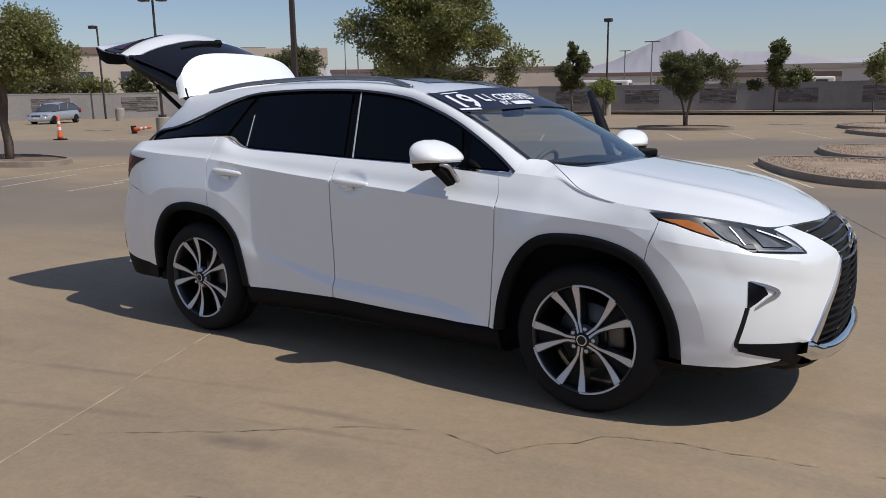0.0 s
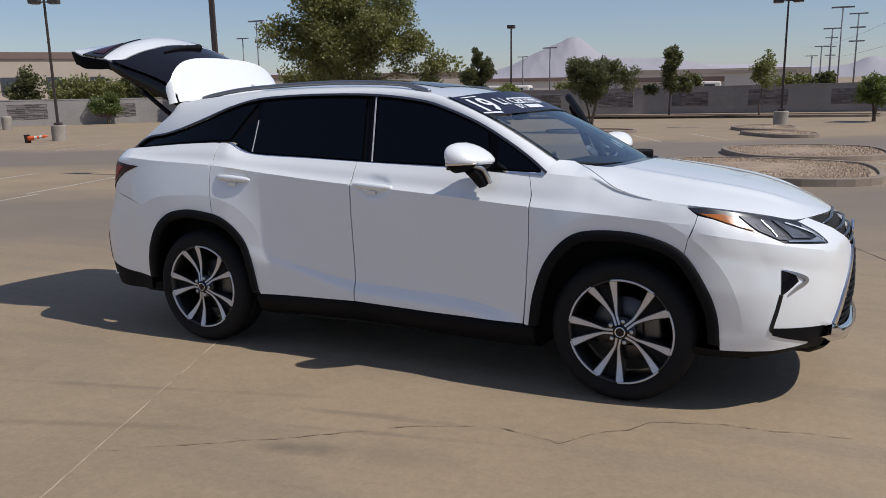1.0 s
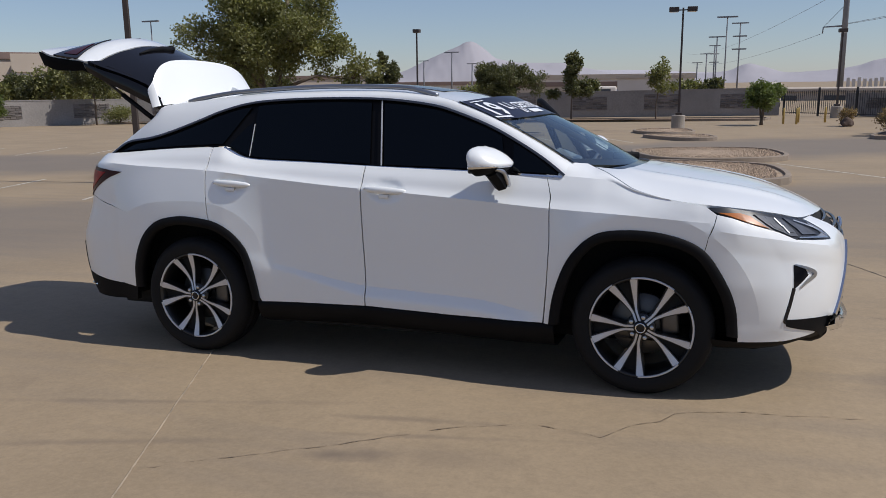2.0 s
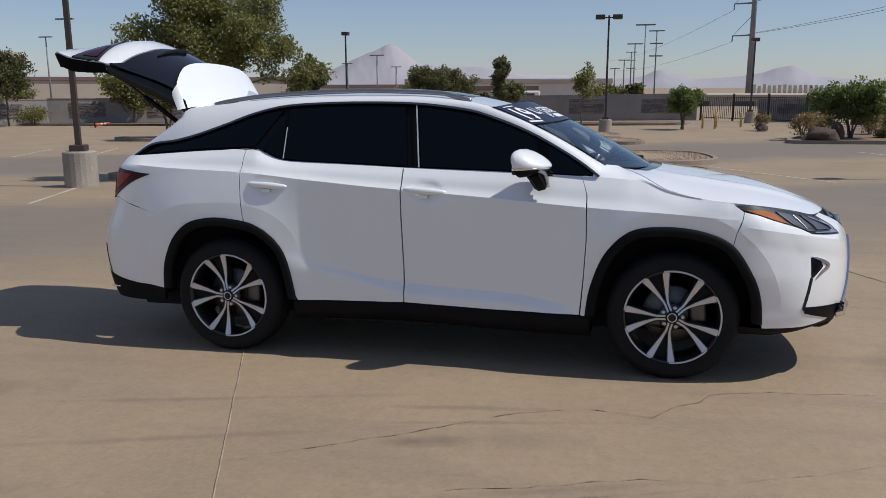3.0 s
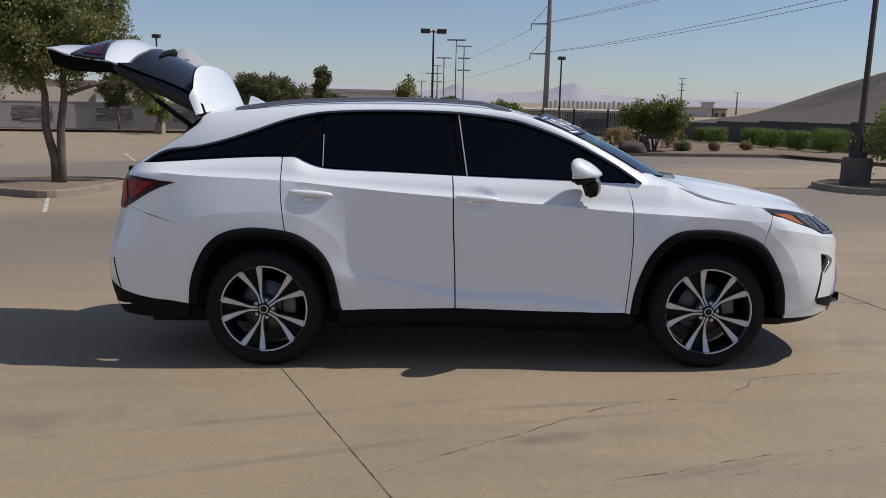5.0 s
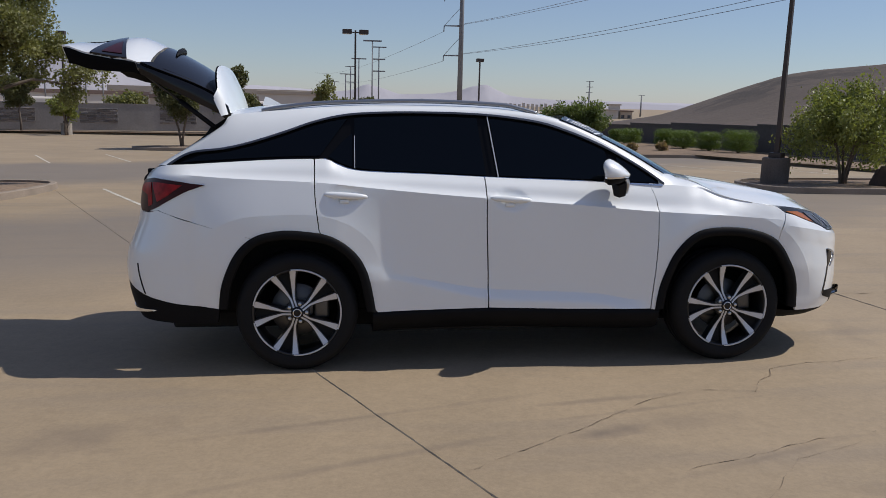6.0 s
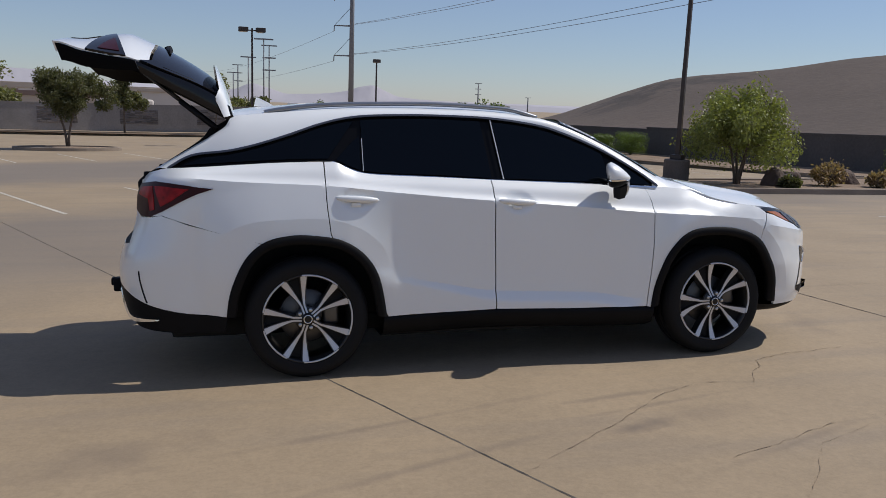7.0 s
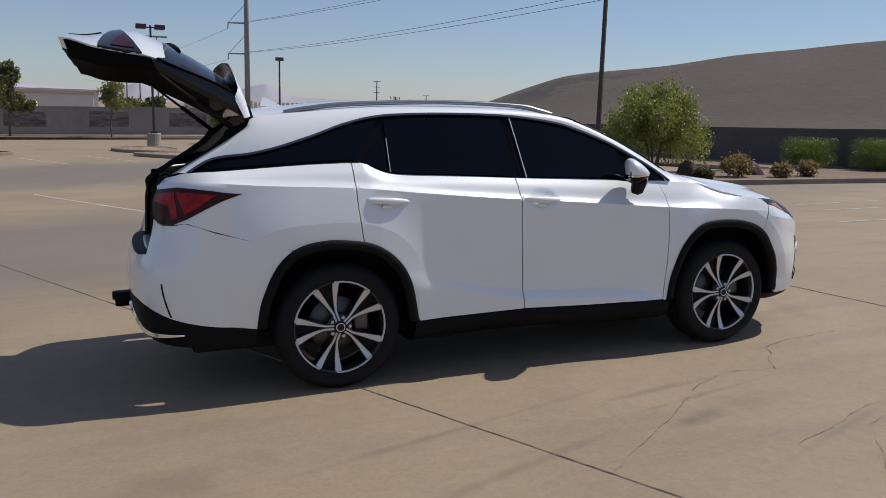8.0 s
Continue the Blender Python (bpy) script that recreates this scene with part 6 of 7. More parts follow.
    patch("quarter_window", band((-2.10, -1.98), (-1.25, -1.08), 0.022, 0.016), glass_f, 0.05, TINTED, SUV, "dark tinted rear quarter glass", 0.004, 0, flip).visible_shadow = True
    patch("window", band((-1.035, -1.035), (-0.205, -0.250), 0.022, 0.012), glass_f, 0.05, TINTED, rear_door, "dark tinted glass", 0.004, 0, flip)
    patch("corner_window", [(-1.20, 1.325), (-1.13, 1.29), (-1.06, 1.265), (-1.05, 1.27), (-1.05, 1.47), (-1.10, 1.43)], glass_f, 0.04, TINTED, rear_door, "dark tinted glass", 0.004, 0, flip)
    pane = patch("window", band((-0.115, -0.165), (0.63, 0.585), 0.022, 0.012), glass_f, 0.05, TINTED, front_door, "dark tinted glass", 0.004, 0, flip)
    patch("corner_window", [(0.67, dlo_low(0.67) + 0.012), (0.92, dlo_low(0.92) + 0.010), (0.80, dlo_top(0.80) - 0.02), (0.66, dlo_top(0.66) - 0.02)], glass_f, 0.04, TINTED, front_door, "dark tinted glass", 0.004, 0, flip)
    g = window_of(s, -0.002)
    wide = Vector((0, s, 0.35)).normalized()
    low_run = [p for p in spline([p for p in DLO_LOW if p[0] > -1.24], 5) if s < 0 or p[0] < -0.22]
    strip("window_strip", [Vector(g(x, z - 0.004)) for x, z in low_run], wide, 0.013, 0.006, CHROME, SUV, "bright strip below the windows")
    top_run = [p for p in spline(DLO_TOP, 5) if s < 0 or p[0] < -0.22]
    strip("window_strip", [Vector(g(x, z + 0.002)) for x, z in top_run], wide, 0.015, 0.006, RAIL, SUV, "dark satin strip over the windows")
    for (x0, z0), (x1, z1), w in (((-1.035, dlo_low(-1.035) + 0.01), (-1.035, 1.455), 0.005), ((-0.128, dlo_low(-0.13) + 0.006), (-0.180, dlo_top(-0.18) - 0.01), 0.008)):
        if s > 0 and x0 > -0.2:
            continue
        strip("pillar_strip", [Vector(g(x0 + (x1 - x0) * t / 6, z0 + (z1 - z0) * t / 6)) - Vector((0, s * 0.006, 0)) for t in range(7)], wide, w, 0.005, MACHINED, SUV, "thin bright upright between the panes")
    # upper frame: pillars and cant rail between windows and roof
    low = spline(DLO_TOP, 4)
    edge = [(wind_at(1, v)) for v in (0.0, 0.10, 0.28, 0.55, 0.86)] + ROOF_EDGE[1:] + [(-1.875, 0.610, 1.50), (-2.10, 0.625, 1.352)]
    edge = [Vector(p) for p in edge]
    pairs = len(DLO_TOP)
    edge = edge[:pairs - 1] + [Vector((-2.265, 0.60, 1.258))] if len(edge) >= pairs else edge
    up = spline([tuple(p) for p in edge], 4)
    verts, faces = [], []
    m = min(len(up), len(low))
    for i in range(m):
        x, z = low[i]
        a = Vector((x, greenhouse(x, z) + 0.002, z))
        b = Vector(up[i])
        c = a.lerp(b, 0.5) + Vector((0, 0.016, 0.012))
        for t in range(7):
            k = t / 6
            p = a * (1 - k) ** 2 + c * 2 * k * (1 - k) + b * k * k
            verts.append((p.x, s * p.y, p.z))
    for i in range(m - 1):
        for t in range(6):
            q = (i * 7 + t, i * 7 + t + 1, (i + 1) * 7 + t + 1, (i + 1) * 7 + t)
            faces.append(q if s < 0 else q[::-1])
    mesh_object("roof_pillar", verts, faces, PAINT, SUV)
    # roof rail
    run = [(-1.62, 0.0), (-1.5, 0.012), (-1.2, 0.02), (-0.6, 0.024), (-0.1, 0.022), (0.05, 0.014), (0.16, 0.0)]
    pts = spline([(x, s * (roof_y(x) - 0.022), roof_z(x) + 0.006 + h) for x, h in run], 5)
    v, q = tube(pts, 0.016, 10, flat=0.9)
    mesh_object("roof_rail", v, q, RAIL_SATIN, SUV, "satin grey roof rail")
    # mirror
    if s < 0:
        side_mirror(0.570, -0.972, 1.243, s, front_door)
    return front_door


right_door = build_side(-1)
left_door = build_side(1)
side_mirror(0.60, 0.945, 1.245, 1, left_door)


def open_left_door():
    """Frame and inner trim of the open driver's door, then the swing about its hinges."""
    g = window_of(1, 0.01)
    ring = [(-0.16, dlo_low(-0.16)), (-0.19, dlo_top(-0.19) - 0.01), (0.13, dlo_top(0.13) - 0.01), (0.53, dlo_top(0.53) - 0.01), (0.85, dlo_top(0.85) - 0.01), (0.93, dlo_low(0.93))]
    v, f = tube([g(x, z) for x, z in spline(ring, 5)], 0.028, 8)
    mesh_object("window_frame", v, f, BLACK_TRIM, left_door, "black door window frame")
    outline = [(-0.19, 1.17), (0.84, 1.14), (0.86, 0.42), (-0.17, 0.42)]
    patch("door_trim", outline, shift_in(side_of(1), 0.07), 0.1, LEATHER, left_door, "beige inner door trim", 0.0, 0, False)
    hinge = Vector((0.885, 0.90, 0.0))
    left_door.matrix_basis = Matrix.Translation(hinge) @ Matrix.Rotation(radians(-69), 4, "Z") @ Matrix.Translation(-hinge)


open_left_door()

# hood, windshield, roof
COWL_FRONT = spline([(1.165, -0.640), (1.235, -0.575), (1.285, -0.44), (1.325, -0.22), (1.334, 0.0), (1.325, 0.22), (1.285, 0.44), (1.235, 0.575), (1.165, 0.640)], 3)
ys = [HOOD_Y(1.105 + (2.30 - 1.105) * i / 44) for i in range(45)]
right_edge = [(1.105 + (2.30 - 1.105) * i / 44, -ys[i]) for i in range(45)]
hood_line = right_edge + [(2.312, -0.10), (2.314, 0.0), (2.312, 0.10)] + [(x, -y) for x, y in right_edge[::-1]] + COWL_FRONT[::-1]
patch("hood", hood_line, hood_at, 0.025, PAINT, SUV, "", 0.02)
part("cowl_end", box_bm(0.13, 0.14, 0.05, (0, 0, 0), 0.014, Matrix.Rotation(radians(-38), 4, "Z")), BLACK_TRIM, SUV, "black cowl corner by the windshield").location = (1.13, 0.585, 1.203)
cowl_line = [(1.10, -0.60), (1.18, -0.48), (1.235, -0.25), (1.25, 0.0), (1.235, 0.25), (1.18, 0.48), (1.10, 0.60)] + [(x + 0.012, y * 1.02) for x, y in COWL_FRONT[::-1]]
patch("cowl_panel", cowl_line, hood_at, 0.04, GLOSS_BLACK, SUV, "black cowl below the windshield", 0.0, -0.008)
for s in (-1, 1):
    outer = [Vector(side_of(s)(x, z - 0.001)) for x, z in spline([(0.925, 1.163), (0.975, 1.160), (1.03, 1.157), (1.10, 1.152), (1.165, 1.146), (1.22, 1.133), (1.29, 1.104), (1.36, 1.081), (1.45, 1.0625), (1.53, 1.050)], 3)]
    inner = [Vector(wind_at(s * (1.0 - 0.10 * max(0, i - 2) / 6), max(0.0, 0.05 - 0.02 * i))) + Vector((0, 0, 0.003)) for i in range(9)]
    inner += [Vector(hood_at(1.105 + 0.0236 * i, s * (HOOD_Y(1.105 + 0.0236 * i) + 0.004))) - Vector((0, 0, 0.003)) for i in range(19)]
    verts = []
    for a, b in zip(outer, inner):
        for k in range(5):
            p = a.lerp(b, k / 4)
            verts.append(p + Vector((0, s * 0.006 * math.sin(math.pi * k / 4), 0.006 * math.sin(math.pi * k / 4))))
    faces = [(5 * i + k, 5 * i + k + 1, 5 * i + 6 + k, 5 * i + 5 + k) for i in range(27) for k in range(4)]
    mesh_object("fender_top", verts, faces if s > 0 else [g[::-1] for g in faces], PAINT, SUV)
wind_line = [(-1, 0), (-0.5, 0), (0, 0), (0.5, 0), (1, 0), (1, 0.5), (1, 1), (0.5, 1), (0, 1), (-0.5, 1), (-1, 1), (-1, 0.5)]
patch("windshield", wind_line, wind_at, 0.1, WINDSHIELD, SUV, "lightly tinted windshield", 0.0, -0.003)
for s in (-1, 1):
    strip("windshield_edge", [Vector(wind_at(s * 0.982, v / 12)) + Vector((0, 0, 0.001)) for v in range(13)], Vector((0.5, 0, 0.85)).normalized(), 0.035, 0.002, GLOSS_BLACK, SUV, "black windshield border")
xs = [0.30 - (0.30 + 1.83) * i / 30 for i in range(31)]
roof_line = [(x, -roof_y(x)) for x in xs] + [(-1.845, -0.3), (-1.85, 0), (-1.845, 0.3)] + [(x, roof_y(x)) for x in xs[::-1]] + [(0.37, 0.45), (0.413, 0.3), (0.447, 0), (0.413, -0.3), (0.37, -0.45)]
patch("roof", roof_line[::-1], roof_at, 0.07, PAINT, SUV, "", 0.02, 0)
patch("sunroof", [(0.12, -0.36), (0.12, 0.36), (-0.62, 0.36), (-0.62, -0.36)], roof_at, 0.08, GLOSS_BLACK, SUV, "dark glass sunroof", 0.006, 0.004)
patch("headliner", [(x - 0.10 if x > 0.15 else x, y * 0.95) for x, y in roof_line], roof_at, 0.1, LEATHER, SUV, "", 0, 0.04, True)
# antenna fin
fin = bmesh.new()
prof = [(-1.80, 0.0), (-1.60, 0.0), (-1.66, 0.035), (-1.74, 0.075), (-1.775, 0.085), (-1.785, 0.06)]
ra = [fin.verts.new((-1.58 + 0.72 * (x + 1.68), -0.02 * (1 - h / 0.12), 1.657 + 0.72 * h)) for x, h in prof]
rb = [fin.verts.new((-1.58 + 0.72 * (x + 1.68), 0.02 * (1 - h / 0.12), 1.657 + 0.72 * h)) for x, h in prof]
fin.faces.new(ra)
fin.faces.new(rb[::-1])
for i in range(len(prof)):
    j = (i + 1) % len(prof)
    fin.faces.new((ra[j], ra[i], rb[i], rb[j]))
bmesh.ops.recalc_face_normals(fin, faces=fin.faces)
part("antenna_fin", fin, PAINT, SUV, "white shark fin antenna", smooth=False)

# front end
HEAD_LOW = [(0.02, 1.020), (0.225, 0.972), (0.37, 0.935), (0.518, 0.897), (0.623, 0.858), (0.80, 0.846), (1.003, 0.836)]
HEAD_TOP = [(1.003, 0.836), (0.955, 0.885), (0.905, 0.938), (0.70, 0.970), (0.443, 1.000), (0.20, 1.022), (0.02, 1.030)]
def tighten(phi):
    """The lamps, vents and grille edge stand a little further round to the side than their first lines."""
    return phi if phi < 0.25 else 0.25 + (phi - 0.25) * 0.945


def front_of(s):
    def g(phi, z):
        x, y, z = nose(tighten(phi), z)
        return x, s * y, z
    return g


GRILLE_EDGE = [(1.062, 0.945), (1.20, 0.875), (1.352, 0.790), (1.25, 0.66), (1.143, 0.546), (1.078, 0.423)]
for s in (-1, 1):
    f = front_of(s)
    flip = s > 0
    bumper = [(nose_phi(1.879, 0.332), 0.332)] + [(nose_phi(x + 0.002, z), z) for x, z in FRONT_CURVE[::-1] if x > 1.71] + [(nose_phi(1.7025, 0.80), 0.80), (nose_phi(1.7175, 0.87), 0.87), (nose_phi(1.7445, 0.938), 0.938), (nose_phi(1.7545, 0.985), 0.985)] + [(a, b - 0.004) for a, b in HEAD_LOW[1:]]
    bumper += [(1.012, 0.84), (0.965, 0.888), (0.918, 0.938)] + spline(GRILLE_EDGE, 3) + [(0.99, 0.428), (0.955, 0.405), (0.83, 0.352), (0.54, 0.332)]
    patch("front_bumper", bumper, f, 0.022, PAINT, SUV, "", 0.02, 0, flip, NOSE_FOLDS)
    lamp_line = [(a, b) for a, b in HEAD_LOW] + HEAD_TOP[1:-1]
    lamp = patch("headlight", lamp_line, f, 0.03, LAMP_DARK, SUV, "narrow dark headlight with amber corner", 0.03, -0.004, flip)
    patch("turn_signal", [(0.13, 0.995), (0.225, 0.977), (0.37, 0.940), (0.47, 0.915), (0.40, 0.975), (0.33, 0.990)], f, 0.03, AMBER, lamp, "amber turn signal", 0.006, 0.001, flip)
    patch("lamp_glass", [(0.505, 0.912), (0.60, 0.872), (0.66, 0.868), (0.64, 0.955), (0.45, 0.982)], f, 0.03, LAMP_BLUE, lamp, "", 0.006, 0.002, flip)
    patch("projector_lens", [(0.60, 0.890), (0.655, 0.884), (0.665, 0.945), (0.615, 0.958), (0.58, 0.94)], f, 0.02, LAMP_BLUE, lamp, "clear projector lens", 0.008, 0.004, flip)
    patch("projector_lens", [(0.52, 0.915), (0.565, 0.898), (0.575, 0.955), (0.53, 0.968)], f, 0.02, LAMP_BLUE, lamp, "clear projector lens", 0.008, 0.003, flip)
    strip("light_guide", [Vector(f(a, b)) for a, b in ((0.592, 0.886), (0.598, 0.92), (0.600, 0.958))], [Vector((0.7, s * 0.6, 0.3)).normalized()] * 3, 0.005, 0.008, SATIN, lamp, "bright upright light guide")
    patch("reflector", [(0.71, 0.875), (0.86, 0.868), (0.74, 0.945), (0.70, 0.955)], f, 0.03, LAMP_BLUE, lamp, "", 0.006, 0.002, flip)
    strip("running_light", [Vector(f(a, b)) for a, b in spline([(0.66, 0.862), (0.80, 0.856), (0.96, 0.849), (0.93, 0.875), (0.86, 0.910), (0.78, 0.94)], 4)], [Vector((0.7, s * 0.6, 0.4)).normalized()] * 21, 0.008, 0.004, SATIN, lamp, "bright running light strip")
    patch("lamp_end", [(0.80, 0.852), (0.985, 0.841), (0.93, 0.895), (0.90, 0.925), (0.88, 0.915), (0.92, 0.868)], f, 0.03, CLEAR_LENS, lamp, "pale lamp inner trim", 0.004, 0.001, flip)
    # fog vent and slot
    vent = patch("fog_vent", [(0.560, 0.728), (0.66, 0.705), (0.685, 0.672), (0.62, 0.640), (0.545, 0.607)], f, 0.03, GLOSS_BLACK, SUV, "dark triangular vent with a chrome blade", 0.01, 0.003, flip)
    strip("chrome_blade", [Vector(f(a, b)) for a, b in spline([(0.57, 0.730), (0.68, 0.705), (0.757, 0.674), (0.68, 0.645), (0.60, 0.612)], 4)], [Vector((0.75, s * 0.65, 0.1)).normalized()] * 17, [0.006 + 0.018 * math.sin(math.pi * min(1, i / 16)) for i in range(17)], 0.007, SATIN, vent, "satin vent blade")
    strip("bumper_slot", [Vector(f(a, b)) for a, b in spline([(0.548, 0.612), (0.52, 0.54), (0.492, 0.455), (0.505, 0.435)], 4)], [Vector((0.6, s * 0.8, 0)).normalized()] * 13, 0.022, 0.003, GLOSS_BLACK, SUV, "black slot in the bumper corner")
    low_in = patch("lower_insert", [(0.49, 0.452), (0.60, 0.447), (0.80, 0.440), (0.962, 0.434), (1.02, 0.42), (1.02, 0.33), (0.95, 0.325), (0.83, 0.364), (0.60, 0.398), (0.51, 0.415)], f, 0.03, BLACK_TRIM, SUV, "black lower bumper insert", 0.02, 0.004, flip)
    # grille edge
    strip("grille_edge", [Vector(f(a + 0.012, b)) for a, b in spline(GRILLE_EDGE[2:], 5)], [Vector((0.92, s * 0.4, 0)).normalized()] * 16, [0.012 + 0.028 * i / 15 for i in range(16)], 0.012, CHROME, SUV, "bright spindle grille edge")
# under lip
lip = [(0.05, 0.34), (0.212, 0.33), (0.54, 0.332), (0.83, 0.350), (0.95, 0.34), (1.06, 0.30), (math.pi / 2, 0.262)]
line = spline(lip, 5)
line = line + [(math.pi - a, b) for a, b in line[::-1][1:]]
rows = []
for a, b in line:
    x, y, z = nose(a, b)
    rows.append([(x - 0.004, y * 0.995, z), (x - 0.02, y * 0.985, z - 0.022), (x - 0.06, y * 0.96, z - 0.045), (x - 0.5, y * 0.9, z - 0.05)])
verts = [p for r in rows for p in r]
mesh_object("front_lip", verts, [(i * 4 + j, i * 4 + j + 1, (i + 1) * 4 + j + 1, (i + 1) * 4 + j) for i in range(len(rows) - 1) for j in range(3)], BLACK_TRIM, SUV, "black under-bumper lip")
# grille
edge = [(tighten(a), b) for a, b in spline(GRILLE_EDGE, 4)] + [(1.06, 0.34), (1.25, 0.29)]
whole = [(a, b) for a, b in edge] + [(math.pi / 2, 0.275)] + [(math.pi - a, b) for a, b in edge[::-1]] + [(math.pi / 2, 0.952)]


def grille_back(phi, z):
    x, y, z = nose(phi, z)
    return x - 0.035, y, z


grille = patch("grille", whole, grille_back, 0.05, INNER, SUV, "black spindle grille with horizontal bars", 0.0)
edge_at = curve(sorted([(b, tighten(a)) for a, b in GRILLE_EDGE] + [(0.30, 1.2)]))
for k in range(17):
    z = 0.335 + 0.036 * k
    a0 = edge_at(z) + 0.01
    pts = []
    for i in range(17):
        a = a0 + (math.pi - 2 * a0) * i / 16
        zz = z + (0.02 * (1 - abs(i - 8) / 8) if z > 0.8 else -0.012 * (1 - abs(i - 8) / 8))
        x, y, zz = nose(a, zz)
        pts.append((x - 0.012, y, zz))
    v, f = tube(pts, 0.0085, 6, flat=0.8)
    mesh_object("grille_bar", v, f, GRILLE_BAR if z > 0.74 else BLACK_TRIM, grille)
v, f = revolve([(0.062, -0.008), (0.07, 0.0), (0.062, 0.008), (0.054, 0.0), (0.062, -0.008)], 28)
badge = mesh_object("badge", [(nose_x(0.82) - 0.012 + c, a * 1.05, 0.835 + b * 0.75) for a, b, c in v], f, CHROME, grille, "plain chrome oval badge")
chrome_line = [(0.915, 0.418), (0.98, 0.402), (1.08, 0.372), (1.25, 0.350), (math.pi / 2, 0.340)]
line = spline(chrome_line, 5)
line = line + [(math.pi - a, b) for a, b in line[::-1][1:]]
verts, faces = [], []
for a, b in line:
    for dz, dx in ((0.040, 0.006), (0.030, 0.040), (-0.030, 0.046), (-0.050, 0.006)):
        x, y, z = nose(a, b + dz * (0.85 if a < 1.1 or a > 2.04 else 1))
        verts.append((x + dx, y * 1.01, z))
for i in range(len(line) - 1):
    for j in range(3):
        faces.append((4 * i + j, 4 * i + j + 1, 4 * i + 5 + j, 4 * i + 4 + j))
mesh_object("chrome_lip", verts, faces, CHROME, SUV, "chrome lower grille lip")

# back end
TAIL_LAMP = [(-0.075, 1.158), (0.12, 1.176), (0.35, 1.187), (0.60, 1.192), (0.93, 1.170), (0.95, 1.10), (0.92, 1.02), (0.78, 0.987), (0.60, 0.988), (0.42, 1.022), (0.2, 1.08), (0.0, 1.132)]
for s in (-1, 1):
    f = tail_of(s)
    flip = s < 0
    bumper = [(-0.135, 0.40), (-0.162, 0.562), (-0.243, 0.742), (-0.335, 0.839), (-0.25, 0.8655), (-0.1, 0.902), (0.02, 0.9355), (0.25, 0.979), (0.43, 0.999), (0.60, 0.983), (0.78, 0.981), (0.92, 1.01), (0.945, 0.90), (0.96, 0.815), (1.15, 0.80), (1.35, 0.795), (math.pi / 2, 0.793), (math.pi / 2, 0.57), (1.35, 0.575), (1.07, 0.562), (0.85, 0.535), (0.48, 0.480), (0.2, 0.445)]
    patch("rear_bumper", bumper, f, 0.03, PAINT, SUV, "", 0.02, 0, flip)
    lamp = patch("tail_light", TAIL_LAMP, f, 0.03, RED_DARK, SUV, "dark red tail light wrapping the corner", 0.025, 0.006, flip)
    patch("lamp_lens", [(0.10, 1.155), (0.42, 1.166), (0.58, 1.165), (0.50, 1.10), (0.44, 1.05), (0.30, 1.085)], f, 0.03, RED_LENS, lamp, "bright red lens", 0.004, 0.009, flip)
    patch("lamp_lens", [(0.62, 1.165), (0.88, 1.150), (0.89, 1.11), (0.66, 1.09), (0.60, 1.02), (0.53, 1.03), (0.56, 1.10)], f, 0.03, RED_LENS, lamp, "bright red lens", 0.004, 0.009, flip)
    valance = [(-0.135, 0.395), (0.2, 0.440), (0.48, 0.475), (0.85, 0.530), (1.07, 0.557), (1.35, 0.57), (math.pi / 2, 0.565), (math.pi / 2, 0.33), (1.2, 0.32), (0.8, 0.315), (0.4, 0.312), (0.05, 0.305), (-0.12, 0.31)]
    patch("rear_valance", valance, f, 0.04, BLACK_TRIM, SUV, "matt black rear valance", 0.03, -0.002, flip)
    strip("valance_strip", [Vector(f(a, b)) for a, b in spline([(0.34, 0.386), (0.60, 0.375), (0.90, 0.362), (1.15, 0.372), (1.30, 0.42), (1.40, 0.49)], 4)], [Vector((-0.7, s * 0.7, 0.1)).normalized()] * 21, [0.008 + 0.020 * min(1, i / 6) for i in range(21)], 0.010, CHROME, SUV, "chrome rear valance strip")
    strip("bumper_slot", [Vector(f(a, b)) for a, b in spline([(0.575, 0.675), (0.54, 0.60), (0.49, 0.51), (0.47, 0.487)], 4)], [Vector((-0.5, s * 0.85, 0)).normalized()] * 13, 0.010, 0.003, INNER, SUV, "dark slit in the rear bumper corner")
    # opening frame of the tailgate
    jamb = spline([(-1.82, 0.588, 1.572), (-1.88, 0.612, 1.50), (-2.10, 0.625, 1.352), (-2.25, 0.60, 1.255), (-2.30, 0.575, 1.19), (-2.325, 0.565, 1.10), (-2.33, 0.565, 1.0), (-2.335, 0.56, 0.90), (-2.345, 0.54, 0.81)], 5)
    verts, faces = [], []
    for i, (x, y, z) in enumerate(jamb):
        k = 1 - 0.55 * max(0.0, min(1.0, (1.30 - z) / 0.15))
        for dx, dy, dz in ((0.012, 0.006, -0.004), (-0.02 * k, -0.008, -0.012), (-0.075 * k, -0.045, -0.045 * k), (-0.13 * k, -0.10, -0.07 * k), (-0.10 * k, -0.15, -0.09 * k)):
            verts.append((x + dx, s * (y + dy), z + dz))
    for i in range(len(jamb) - 1):
        for j in range(4):
            q = (5 * i + j, 5 * i + j + 1, 5 * i + 6 + j, 5 * i + 5 + j)
            faces.append(q if s > 0 else q[::-1])
    mesh_object("opening_seal", verts, faces, TRIM_DARK, SUV, "black tailgate opening jamb")
    part("gate_catch", box_bm(0.05, 0.05, 0.12, (-2.31, s * 0.54, 1.18), 0.01), BLACK_TRIM, SUV)
verts = []
line = [(0.95 + (math.pi - 1.9) * i / 20) for i in range(21)]
for a in line:
    x, y, z = tail(a, 0.797)
    for t in (0.0, 0.35, 1.0):
        verts.append((x + t * 0.19, y * (1 - 0.06 * t), 0.797 + 0.006 * math.sin(t * 3.1)))
